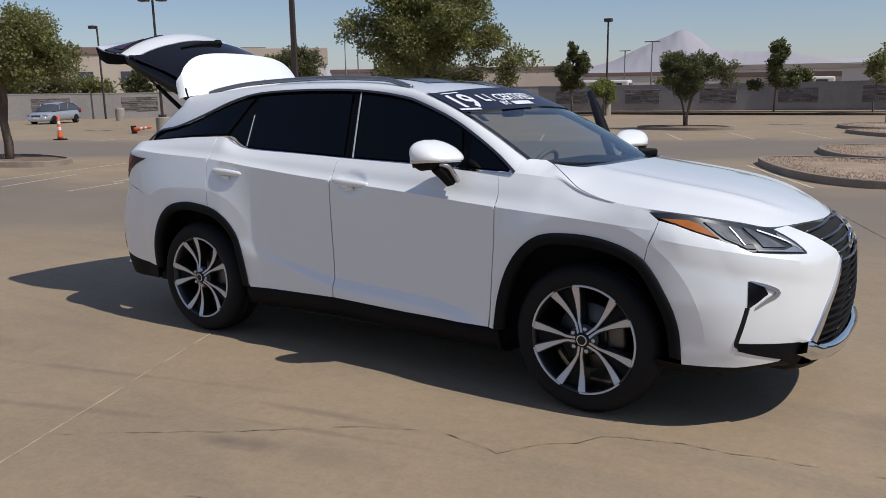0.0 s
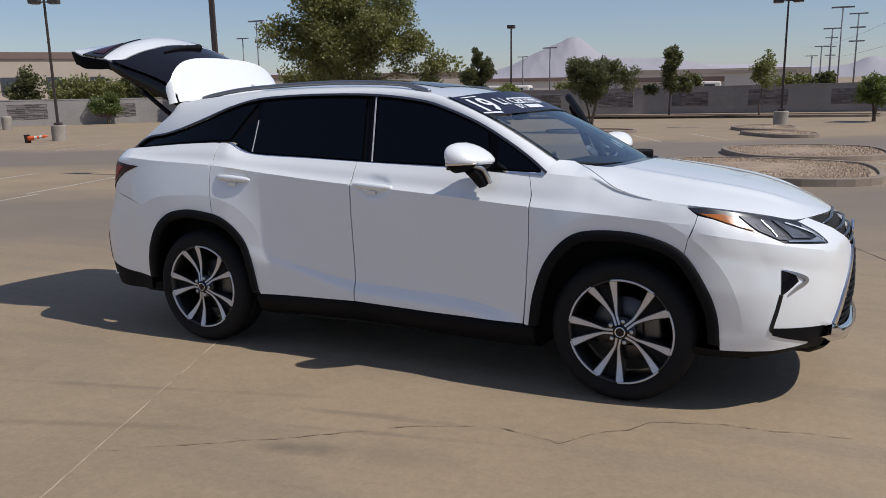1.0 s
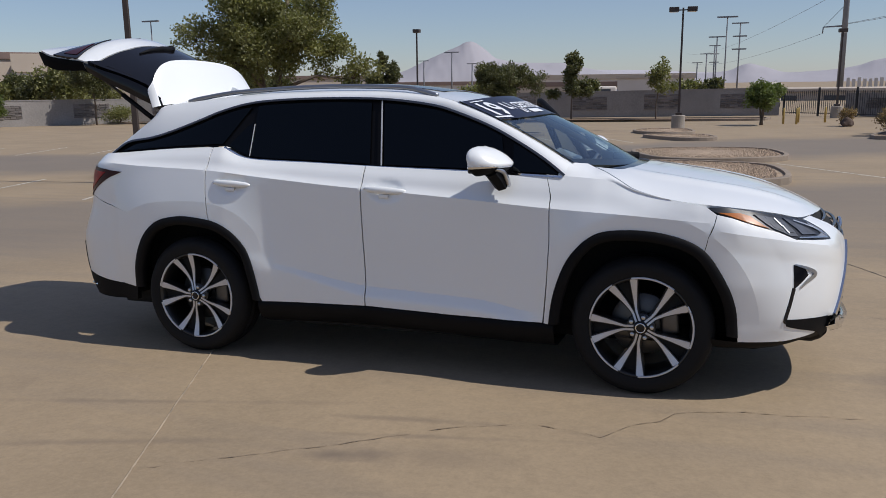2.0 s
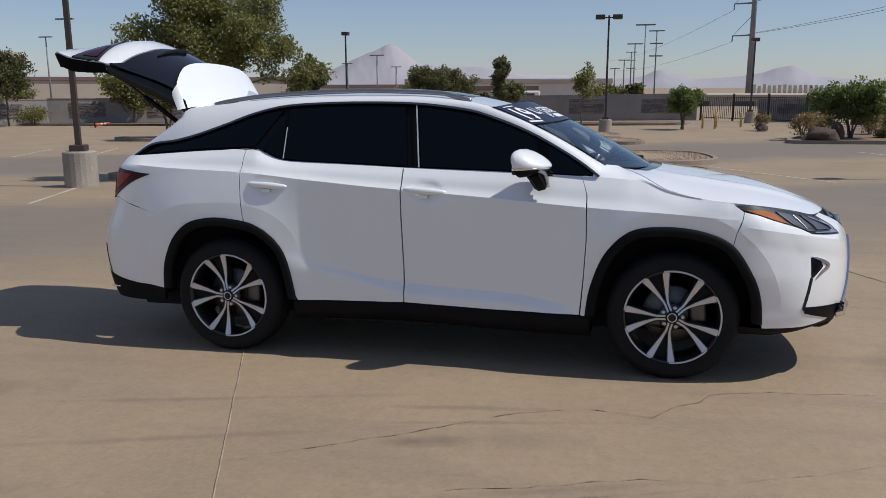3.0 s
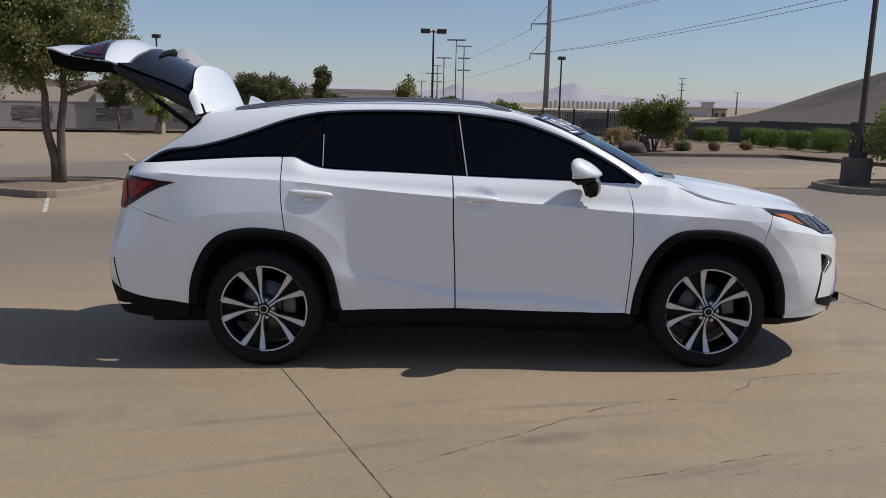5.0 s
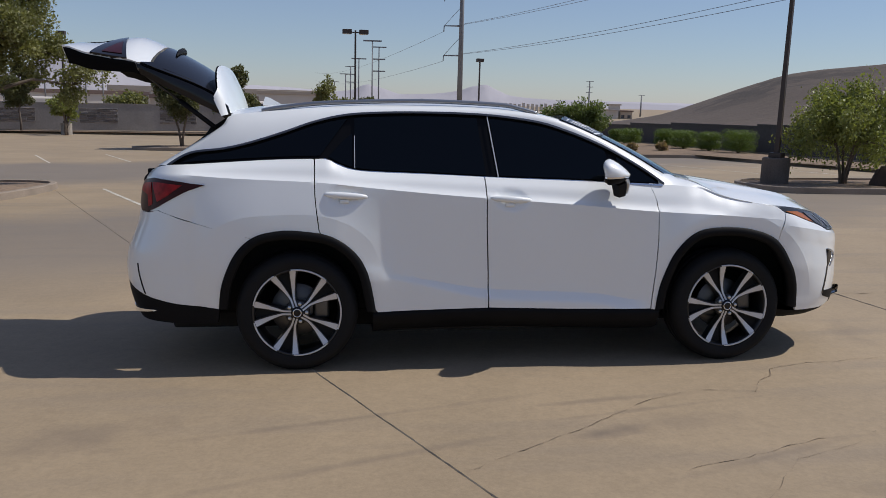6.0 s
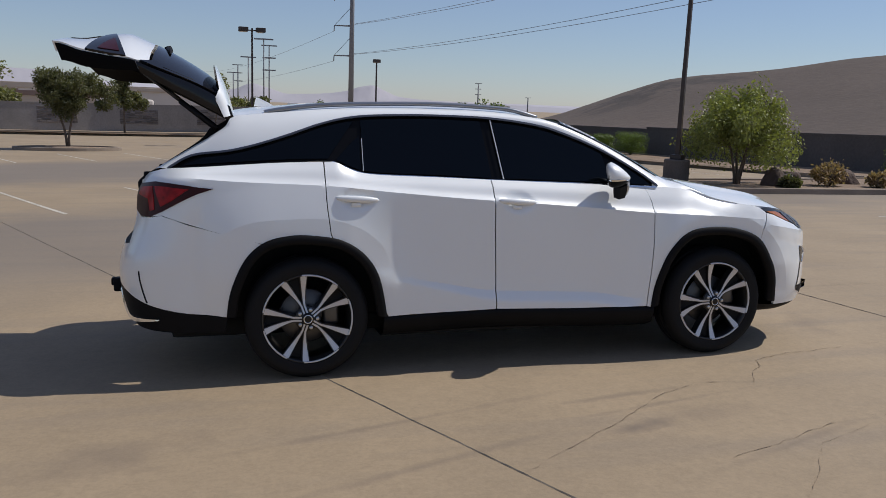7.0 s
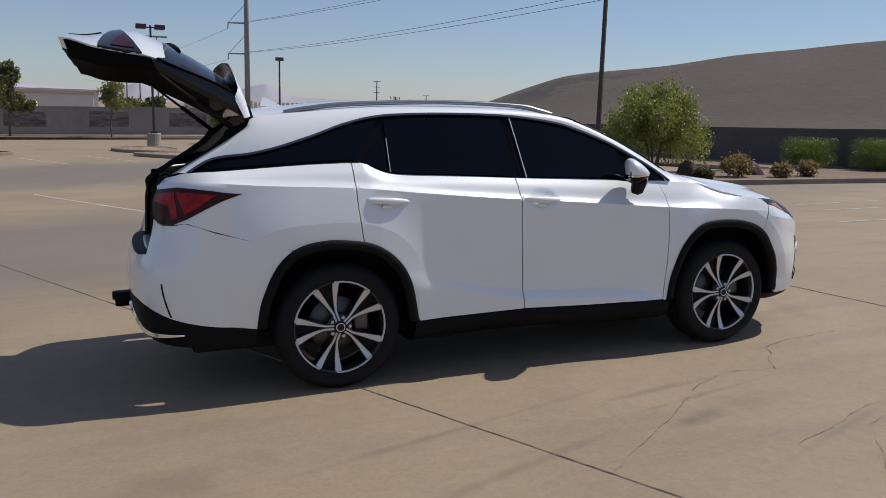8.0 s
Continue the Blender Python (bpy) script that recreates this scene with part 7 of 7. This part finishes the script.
mesh_object("bumper_shelf", verts, [(3 * i + j, 3 * i + j + 1, 3 * i + 4 + j, 3 * i + 3 + j) for i in range(20) for j in range(2)], PAINT, SUV)
verts = []
for a in line[1:-1]:
    x, y, z = tail(a, 0.797)
    for t in (-0.06, 0.05, 0.5):
        verts.append((x + t * 0.14, y * (1 - 0.06 * t) * 1.0, (0.806 if t > 0 else 0.775)))
mesh_object("scuff_pad", verts, [(3 * i + j, 3 * i + j + 1, 3 * i + 4 + j, 3 * i + 3 + j) for i in range(18) for j in range(2)], BLACK_TRIM, SUV, "black scuff pad on the rear bumper")
part("hitch_receiver", box_bm(0.12, 0.10, 0.09, (-2.545, 0.0, 0.455), 0.015), BLACK_TRIM, SUV, "black trailer hitch receiver")
part("hitch_plug", box_bm(0.04, 0.07, 0.05, (-2.60, 0.0, 0.475), 0.01), BLACK_TRIM, SUV)
# boot
part("boot_floor", box_bm(1.2, 1.05, 0.04, (-1.72, 0, 0.80), 0.01), DASH, SUV, "dark boot floor")
for s in (-1, 1):
    part("boot_trim", box_bm(1.1, 0.06, 0.38, (-1.72, s * 0.58, 0.99), 0.02), TRIM_DARK, SUV)
part("underbody", box_bm(4.2, 1.3, 0.12, (-0.1, 0, 0.28), 0.03), INNER, SUV)
# unseen slab, added to hold sky light off the ground beneath
part("floor_pan", box_bm(1.75, 1.62, 0.08, (0.0, 0, 0.255), 0.02), INNER, SUV)


# ---- the raised tailgate, built closed and swung up about its hinge ----
GATE_SWING = Matrix.Translation((-1.80, 0, 1.615)) @ Matrix.Rotation(radians(72.0), 4, "Y") @ Matrix.Translation((1.80, 0, -1.615))
gate_x = curve([(0.70, -2.50), (0.80, -2.515), (0.92, -2.485), (1.05, -2.475), (1.16, -2.455), (1.24, -2.395), (1.34, -2.30), (1.45, -2.185), (1.54, -2.075), (1.60, -1.98)])
gate_w = curve([(0.70, 0.57), (0.78, 0.64), (0.90, 0.685), (1.05, 0.70), (1.17, 0.705), (1.25, 0.70), (1.40, 0.655), (1.55, 0.605), (1.62, 0.58)])
gate_wrap = curve([(0.70, 0.050), (0.80, 0.060), (0.95, 0.105), (1.1, 0.15), (1.235, 0.168), (1.62, 0.155)])


def gate_at(y, z):
    return gate_x(z) + gate_wrap(z) * (y / 0.62) ** 2, y, z


def gate_pt(k, z):
    return gate_at(k * gate_w(z), z)


tailgate = part("tailgate", box_bm(0.12, 0.96, 0.04, (-1.91, 0, 1.52), 0.015), BLACK_TRIM, SUV, "raised tailgate with dark rear glass")
tailgate.matrix_basis = GATE_SWING
skin = [(-1, 1.195), (-0.9, 1.252), (-0.5, 1.287), (0, 1.297), (0.5, 1.287), (0.9, 1.252), (1, 1.195), (1, 1.05), (1, 0.92), (1, 0.84), (0.96, 0.785), (0.6, 0.765), (0, 0.755), (-0.6, 0.765), (-0.96, 0.785), (-1, 0.84), (-1, 0.92), (-1, 1.05)]
patch("gate_skin", skin, gate_pt, 0.05, PAINT, tailgate, "white lower tailgate panel", 0.06, 0, True)
pane = [(-0.985, 1.206), (-0.9, 1.264), (-0.5, 1.300), (0, 1.310), (0.5, 1.300), (0.9, 1.264), (0.985, 1.206), (0.99, 1.40), (0.97, 1.585), (0, 1.605), (-0.97, 1.585), (-0.99, 1.40)]
patch("rear_glass", pane, gate_pt, 0.06, GLOSS_BLACK, tailgate, "dark curved rear window glass", 0.03, 0.004, True)
inside_line = [(-1, 1.60), (0, 1.61), (1, 1.60), (1, 1.2), (1, 0.92), (0.97, 0.80), (0, 0.775), (-0.97, 0.80), (-1, 0.92), (-1, 1.2)]


def gate_inside(k, z):
    x, y, z = gate_pt(k * 0.985, z)
    deep = 0.085 + 0.03 * max(0.0, math.sin((1.15 - z) * 4.5)) if z < 1.18 else 0.085 + 0.055 * min(1.0, (z - 1.18) / 0.28)
    if z < 1.18:
        deep += 0.012 * k ** 4 - 0.012
    return x + deep, y, z


patch("gate_trim", inside_line, gate_inside, 0.06, TRIM_DARK, tailgate, "black inner tailgate trim", 0.0)
for s in (-1, 1):
    for edge_name, lo, hi, mat in (("gate_edge", 0.80, 1.18, TRIM_DARK), ("glass_side", 1.183, 1.60, GLOSS_BLACK)):
        verts = []
        for i in range(21):
            z = lo + (hi - lo) * i / 20
            a, b = Vector(gate_pt(s, z)), Vector(gate_inside(s, z))
            verts += [a + Vector((0.012, s * 0.003, 0)), a.lerp(b, 0.25) + Vector((0, s * 0.009, 0)), a.lerp(b, 0.7) + Vector((0, s * 0.007, 0)), b + Vector((0, s * 0.004, 0))]
        faces = [(4 * i + j, 4 * i + j + 1, 4 * i + 5 + j, 4 * i + 4 + j) for i in range(20) for j in range(3)]
        mesh_object(edge_name, verts, faces if s > 0 else [g[::-1] for g in faces], mat, tailgate)
    lamp = patch("gate_lamp", [(s * 0.36, 1.10), (s * 0.75, 1.125), (s * 1.0, 1.14), (s * 1.0, 0.945), (s * 0.82, 0.965), (s * 0.60, 1.0), (s * 0.40, 1.05)], gate_pt, 0.04, GLOSS_BLACK, tailgate, "dark inner tail light with a red lens", 0.02, 0.008, True)
    patch("red_lens", [(s * 0.62, 1.098), (s * 0.94, 1.112), (s * 0.94, 1.005), (s * 0.82, 1.03), (s * 0.70, 1.065)], gate_pt, 0.04, RED_DARK, lamp, "dark red lens", 0.004, 0.012, True)
    v, f = tube([gate_pt(s * 0.93, 1.58), gate_pt(s * 0.95, 1.44), gate_pt(s * 0.95, 1.31)], 0.006, 6)
    mesh_object("glass_edge", v, f, BLACK_TRIM, tailgate)
patch("plate_recess", [(-0.42, 1.0), (0.42, 1.0), (0.38, 0.83), (-0.38, 0.83)], gate_pt, 0.05, BLACK_TRIM, tailgate, "dark plate recess", 0.0, 0.004, True)
patch("chrome_bar", [(-0.56, 1.065), (0.56, 1.065), (0.56, 1.03), (-0.56, 1.03)], gate_pt, 0.05, CHROME, tailgate, "chrome bar", 0.004, 0.004, True)
part("gate_handle", box_bm(0.05, 0.30, 0.05, (-2.45, 0, 0.80), 0.015), BLACK_TRIM, tailgate)
v, f = tube([gate_at(0.05, 1.345), gate_at(-0.08, 1.352), gate_at(-0.22, 1.358), gate_at(-0.34, 1.360)], [0.024, 0.021, 0.014, 0.006], 8)
v = [Vector(p) + Vector((-0.008, 0, 0.006)) for p in v]
wiper = mesh_object("rear_wiper", v, f, BLACK_TRIM, tailgate, "black rear wiper arm")
part("wiper_hub", box_bm(0.05, 0.06, 0.05, (gate_x(1.345) - 0.012, 0.05, 1.35), 0.02), BLACK_TRIM, wiper)


# the spoiler: a rounded white blade with a black belly
def spoiler(name, mat, top, host, grow=1.0, inset=0.0):
    """Blade across the gate's head; its ends fold down along the glass."""
    verts, faces = [], []
    rows, half = 12, 20
    across = [k / half for k in range(-half, half + 1)]
    if top:
        across = [-1.0 - f for f in (0.32, 0.24, 0.16, 0.09, 0.04)] + across + [1.0 + f for f in (0.04, 0.09, 0.16, 0.24, 0.32)]
    cols = len(across) - 1
    for i in range(rows + 1):
        t = i / rows
        for u in across:
            w = min(abs(u), 1.0)
            fold = max(0.0, abs(u) - 1.0) / 0.32
            back = (0.305 - 0.10 * w ** 7 - 0.03 * w ** 2) * (1 - 0.35 * fold)
            x = -1.775 - inset - (back + 0.022 * (1 - w ** 4)) * t - 0.015 * (1 - w ** 4) - 0.01 * fold * t
            y = math.copysign(1, u) * (0.605 * w + 0.030 * math.sin(fold * 1.57) - 0.02 * t * w) * grow
            z = 1.617 - 0.022 * w * w + 0.012 * math.sin(t * 2.6) * (1 - fold) - 0.014 * t - 0.038 * fold ** 1.2 - 0.012 * w ** 8
            z -= 0 if top else 0.012 + 0.045 * (1 - t ** 2) * (1 - w ** 6)
            verts.append((x, y, z))
    for i in range(rows):
        for k in range(cols):
            q = (i * (cols + 1) + k, i * (cols + 1) + k + 1, (i + 1) * (cols + 1) + k + 1, (i + 1) * (cols + 1) + k)
            faces.append(q if top else q[::-1])
    return mesh_object(name, verts, faces, mat, host)


blade = spoiler("spoiler", PAINT, True, tailgate)
spoiler("spoiler_belly", GLOSS_BLACK, False, blade, 0.985, 0.004)
for s in (-1, 1):
    a = Vector((-1.905, s * 0.585, 1.50))
    b = Vector((-2.30, s * 0.65, 1.812))
    m = a.lerp(b, 0.52)
    v, f = tube([a, m], 0.016, 8)
    strut = mesh_object("gas_strut", v, f, BLACK_TRIM, SUV, "black gas strut holding the tailgate")
    v, f = tube([m, b], 0.009, 8)
    mesh_object("strut_rod", v, f, RIM_BLACK, strut)


# ---- wheels ----
def spoke(axis, side):
    """One arm of a split spoke: slim beside its twin near the hub, then parting and widening to the rim."""
    face, flank = bmesh.new(), bmesh.new()
    n = 14
    along, across = Vector((math.cos(axis), 0, math.sin(axis))), Vector((-math.sin(axis), 0, math.cos(axis)))
    line = []
    for i in range(n + 1):
        t = i / n
        r = 0.036 + 0.219 * t
        away = max(0.0, (r - 0.085) / 0.17)
        y = -0.020 + 0.022 * math.sin(math.pi * t) - 0.004 * t
        line.append((along * r + across * (side * (0.0095 + 0.053 * away ** 1.15)) + Vector((0, y, 0)), 0.0090 + 0.0265 * min(1.0, max(0.0, (r - 0.09) / 0.16)) ** 1.25))
    rings = []
    for i, (c, w) in enumerate(line):
        d = (line[min(i + 1, n)][0] - line[max(i - 1, 0)][0])
        d.y = 0
        d.normalize()
        d = Vector((-d.z, 0, d.x))
        rings.append((c - d * w / 2, c + d * w / 2, d))
    for bm, lift, grow in ((face, -0.0025, 0.0), (flank, 0.0, 0.006)):
        loops = []
        for p, q, d in rings:
            loops.append([bm.verts.new(p - d * grow + Vector((0, lift, 0))), bm.verts.new(q + d * grow + Vector((0, lift, 0))),
                          bm.verts.new(q + d * (grow + 0.004) + Vector((0, lift + (0.006 if bm is face else 0.05), 0))), bm.verts.new(p - d * (grow + 0.004) + Vector((0, lift + (0.006 if bm is face else 0.05), 0)))])
        for a, b in zip(loops, loops[1:]):
            for k in range(4):
                bm.faces.new((a[k], a[(k + 1) % 4], b[(k + 1) % 4], b[k]))
        bm.faces.new(loops[0])
        bm.faces.new(loops[-1][::-1])
        bmesh.ops.recalc_face_normals(bm, faces=bm.faces)
    return face, flank


def build_wheel():
    """A 20-inch alloy wheel; its outer face looks to -y."""
    v, f = revolve([(0.272, -0.026), (0.266, -0.022), (0.258, -0.010), (0.250, 0.03), (0.245, 0.12), (0.262, 0.20), (0.272, 0.206)], 64, "y")
    wheel = mesh_object("wheel", v, f, RIM_BLACK, SUV, "alloy wheel with paired machined spokes")
    prof = [(0.272, -0.020), (0.276, -0.028), (0.285, -0.030), (0.305, -0.034), (0.330, -0.036), (0.350, -0.026), (0.362, -0.008), (0.370, 0.006), (0.3745, 0.022), (0.3745, 0.05), (0.369, 0.053), (0.369, 0.061), (0.3755, 0.064), (0.3755, 0.112), (0.369, 0.115), (0.369, 0.123), (0.3745, 0.126), (0.3745, 0.158), (0.367, 0.180), (0.35, 0.205), (0.31, 0.214), (0.272, 0.206)]
    v, f = revolve(prof, 72, "y")
    mesh_object("tyre", v, f, RUBBER, wheel, "black road tyre")
    v, f = revolve([(0.262, -0.020), (0.266, -0.0265), (0.272, -0.0275), (0.274, -0.024)], 72, "y")
    mesh_object("rim_lip", v, f, RIM_BLACK, wheel)
    for k in range(5):
        mid = radians(72 * k)
        for s in (-1, 1):
            face, flank = spoke(mid + radians(36), s)
            part("spoke", face, MACHINED, wheel, "machined bright spoke face", smooth=False)
            part("spoke_flank", flank, RIM_BLACK, wheel, smooth=False)
        verts, faces = [], []
        for i in range(15):
            a = mid - radians(24.5) + radians(49) * i / 14
            for r, y in ((0.2635, -0.0225), (0.2640, -0.0315), (0.2720, -0.0325), (0.2745, -0.0245)):
                verts.append((r * math.cos(a), y, r * math.sin(a)))
        for i in range(14):
            for j in range(3):
                faces.append((4 * i + j, 4 * i + j + 1, 4 * i + 5 + j, 4 * i + 4 + j))
        mesh_object("rim_arc", verts, faces, MACHINED, wheel, "machined bright rim edge")
        # near-black sheet darkens the opening between two paired arms
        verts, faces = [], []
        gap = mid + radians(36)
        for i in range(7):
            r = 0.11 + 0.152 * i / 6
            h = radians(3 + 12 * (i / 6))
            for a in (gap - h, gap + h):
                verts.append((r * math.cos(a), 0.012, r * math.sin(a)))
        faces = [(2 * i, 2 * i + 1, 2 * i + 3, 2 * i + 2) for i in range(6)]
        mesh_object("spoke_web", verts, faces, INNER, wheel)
        a = mid
        dot("lug_nut", 0.0115, 0.010, (0.0575 * math.cos(a), -0.018, 0.0575 * math.sin(a)), SATIN, wheel, "chrome lug nut")
    v, f = revolve([(0.0, 0.02), (0.075, 0.012), (0.078, -0.002), (0.070, -0.008), (0.046, -0.012), (0.036, -0.024), (0.0, -0.024)], 40, "y")
    mesh_object("wheel_hub", v, f, RIM_BLACK, wheel)
    v, f = revolve([(0.037, -0.022), (0.036, -0.028), (0.030, -0.031), (0.0, -0.032)], 32, "y")
    mesh_object("hub_cap", v, f, GLOSS_BLACK, wheel, "black centre cap")
    v, f = revolve([(0.022, -0.032), (0.024, -0.0345), (0.027, -0.032)], 28, "y")
    mesh_object("cap_ring", v, f, CHROME, wheel)
    v, f = revolve([(0.05, 0.075), (0.165, 0.075), (0.168, 0.08), (0.168, 0.10), (0.05, 0.10)], 48, "y")
    mesh_object("brake_disc", v, f, BRAKE, wheel, "steel brake disc")
    bm = box_bm(0.10, 0.07, 0.17, (0.145, 0.075, 0.03), 0.02)
    part("brake_caliper", bm, BRAKE, wheel, "grey brake caliper")
    return wheel


first_wheel = build_wheel()
first_wheel.matrix_basis = pose(1.395, -0.897, 0.372, 0, -5, 0)
for x, s, spin in ((-1.395, -1, -1), (1.395, 1, 20), (-1.395, 1, 50)):
    copy_thing(first_wheel, pose(x, s * 0.897, 0.372, 0, spin, 0 if s < 0 else 180))


# ---- cabin ----
def seat(x, y):
    cushion = part("seat", box_bm(0.52, 0.52, 0.20, (x + 0.05, y, 0.72), 0.07, None, 4), LEATHER, SUV, "beige leather seat")
    back = part("backrest", box_bm(0.18, 0.50, 0.66, (0, 0, 0.33), 0.07, Matrix.Rotation(radians(-18), 4, "Y"), 4), LEATHER, cushion)
    back.location = (x - 0.22, y, 0.74)
    head = part("headrest", box_bm(0.11, 0.27, 0.19, (x - 0.44, y, 1.46), 0.045, None, 4), LEATHER, cushion)


for y in (-0.37, 0.37):
    seat(0.05, y)
part("rear_bench", box_bm(0.5, 1.2, 0.22, (-0.85, 0, 0.74), 0.06), LEATHER, SUV, "beige rear bench seat")
part("rear_backrest", box_bm(0.16, 1.2, 0.66, (-1.18, 0, 1.06), 0.06), LEATHER, SUV)
part("cabin_floor", box_bm(2.9, 1.24, 0.05, (-0.3, 0, 0.42), 0.01), DASH, SUV)
dash = part("dashboard", box_bm(0.55, 1.34, 0.30, (0.98, 0, 1.03), 0.09, None, 4), DASH, SUV, "dark padded dashboard")
part("centre_console", box_bm(1.0, 0.26, 0.30, (0.35, 0, 0.72), 0.05), DASH, SUV)
part("centre_screen", box_bm(0.03, 0.30, 0.10, (0.72, 0, 1.12), 0.01), GLOSS_BLACK, dash)
wheel_turn = Matrix.Translation((0.50, 0.37, 1.05)) @ Matrix.Rotation(radians(-62), 4, "Y")
ring_pts = [wheel_turn @ Vector((0.185 * math.cos(w), 0.185 * math.sin(w), 0)) for w in [k * math.pi / 20 for k in range(41)]]
v, f = tube(ring_pts, 0.016, 8, closed_ends=False)
steer = mesh_object("steering_wheel", v, f, LEATHER, SUV, "beige leather steering wheel")
part("steering_hub", box_bm(0.14, 0.14, 0.05, (0, 0, 0), 0.02, wheel_turn.to_3x3().to_4x4()), DASH, steer).location = (0.50, 0.37, 1.05)
part("steering_bar", box_bm(0.06, 0.34, 0.02, (0, 0, 0), 0.006, wheel_turn.to_3x3().to_4x4()), DASH, steer).location = (0.505, 0.37, 1.048)
part("rear_view_mirror", box_bm(0.04, 0.24, 0.07, (0.50, 0, 1.47), 0.02), GLOSS_BLACK, SUV, "black rear-view mirror")
for s in (-1, 1):
    part("sun_visor", box_bm(0.15, 0.34, 0.02, (0.30, s * 0.33, 1.515), 0.008, Matrix.Rotation(radians(25), 4, "Y")), LEATHER, SUV)


# ---- banner on the windshield ----
def banner():
    line = [(-0.985, 0.645), (-0.5, 0.665), (0, 0.68), (0.5, 0.665), (0.985, 0.645), (0.985, 0.985), (0.5, 0.99), (0, 0.99), (-0.5, 0.99), (-0.985, 0.985)]
    sheet = patch("windshield_banner", line, wind_at, 0.08, BANNER, SUV, "dark blue dealer banner with white print", 0.0, 0.003)

    def lettering(body, u, v, height, wide):
        data = bpy.data.curves.new("print", "FONT")
        data.body = body
        data.size = 1.0
        data.offset = 0.022
        temp = new("print", data)
        dep = bpy.context.evaluated_depsgraph_get()
        got = temp.evaluated_get(dep).to_mesh()
        co = [p.co.copy() for p in got.vertices]
        polys = [tuple(p.vertices) for p in got.polygons]
        temp.evaluated_get(dep).to_mesh_clear()
        bpy.data.objects.remove(temp)
        w = max(c.x for c in co) - min(c.x for c in co)
        x0 = min(c.x for c in co)
        verts = []
        for c in co:
            a, b = u - wide + (c.x - x0) / w * wide * 2, v + c.y * height
            p = Vector(wind_at(a, b))
            verts.append(p + Vector((0.5, 0, 0.86)) * 0.006)
        mesh_object("banner_print", verts, polys, BANNER_WHITE, sheet, "white printed lettering", smooth=False)

    def bar(u0, u1, v0, v1):
        patch("banner_bar", [(u0, v0), (u1, v0), (u1, v1), (u0, v1)], wind_at, 0.05, BANNER_WHITE, sheet, "white printed bar", 0.0, 0.006)
    lettering("19", -0.83, 0.715, 0.29, 0.095)
    bar(-0.93, -0.76, 0.942, 0.955)
    bar(-0.985, -0.82, 0.668, 0.692)
    bar(-0.655, -0.63, 0.785, 0.89)
    bar(-0.655, -0.585, 0.785, 0.808)
    bar(-0.565, -0.55, 0.78, 0.895)
    lettering("CERTIFIED", -0.20, 0.79, 0.13, 0.29)
    lettering("BY", -0.48, 0.72, 0.08, 0.05)
    bar(-0.40, -0.12, 0.715, 0.765)


banner()
part("oil_sticker", box_bm(0.002, 0.06, 0.08, (0.0, 0, 0), 0.0), BANNER_WHITE, SUV, "small white windshield sticker").matrix_basis = Matrix.Translation(Vector(wind_at(-0.86, 0.62)) + Vector((-0.012, 0, -0.02))) @ Matrix.Rotation(radians(-58), 4, "Y")

SUV.matrix_world = LEVEL
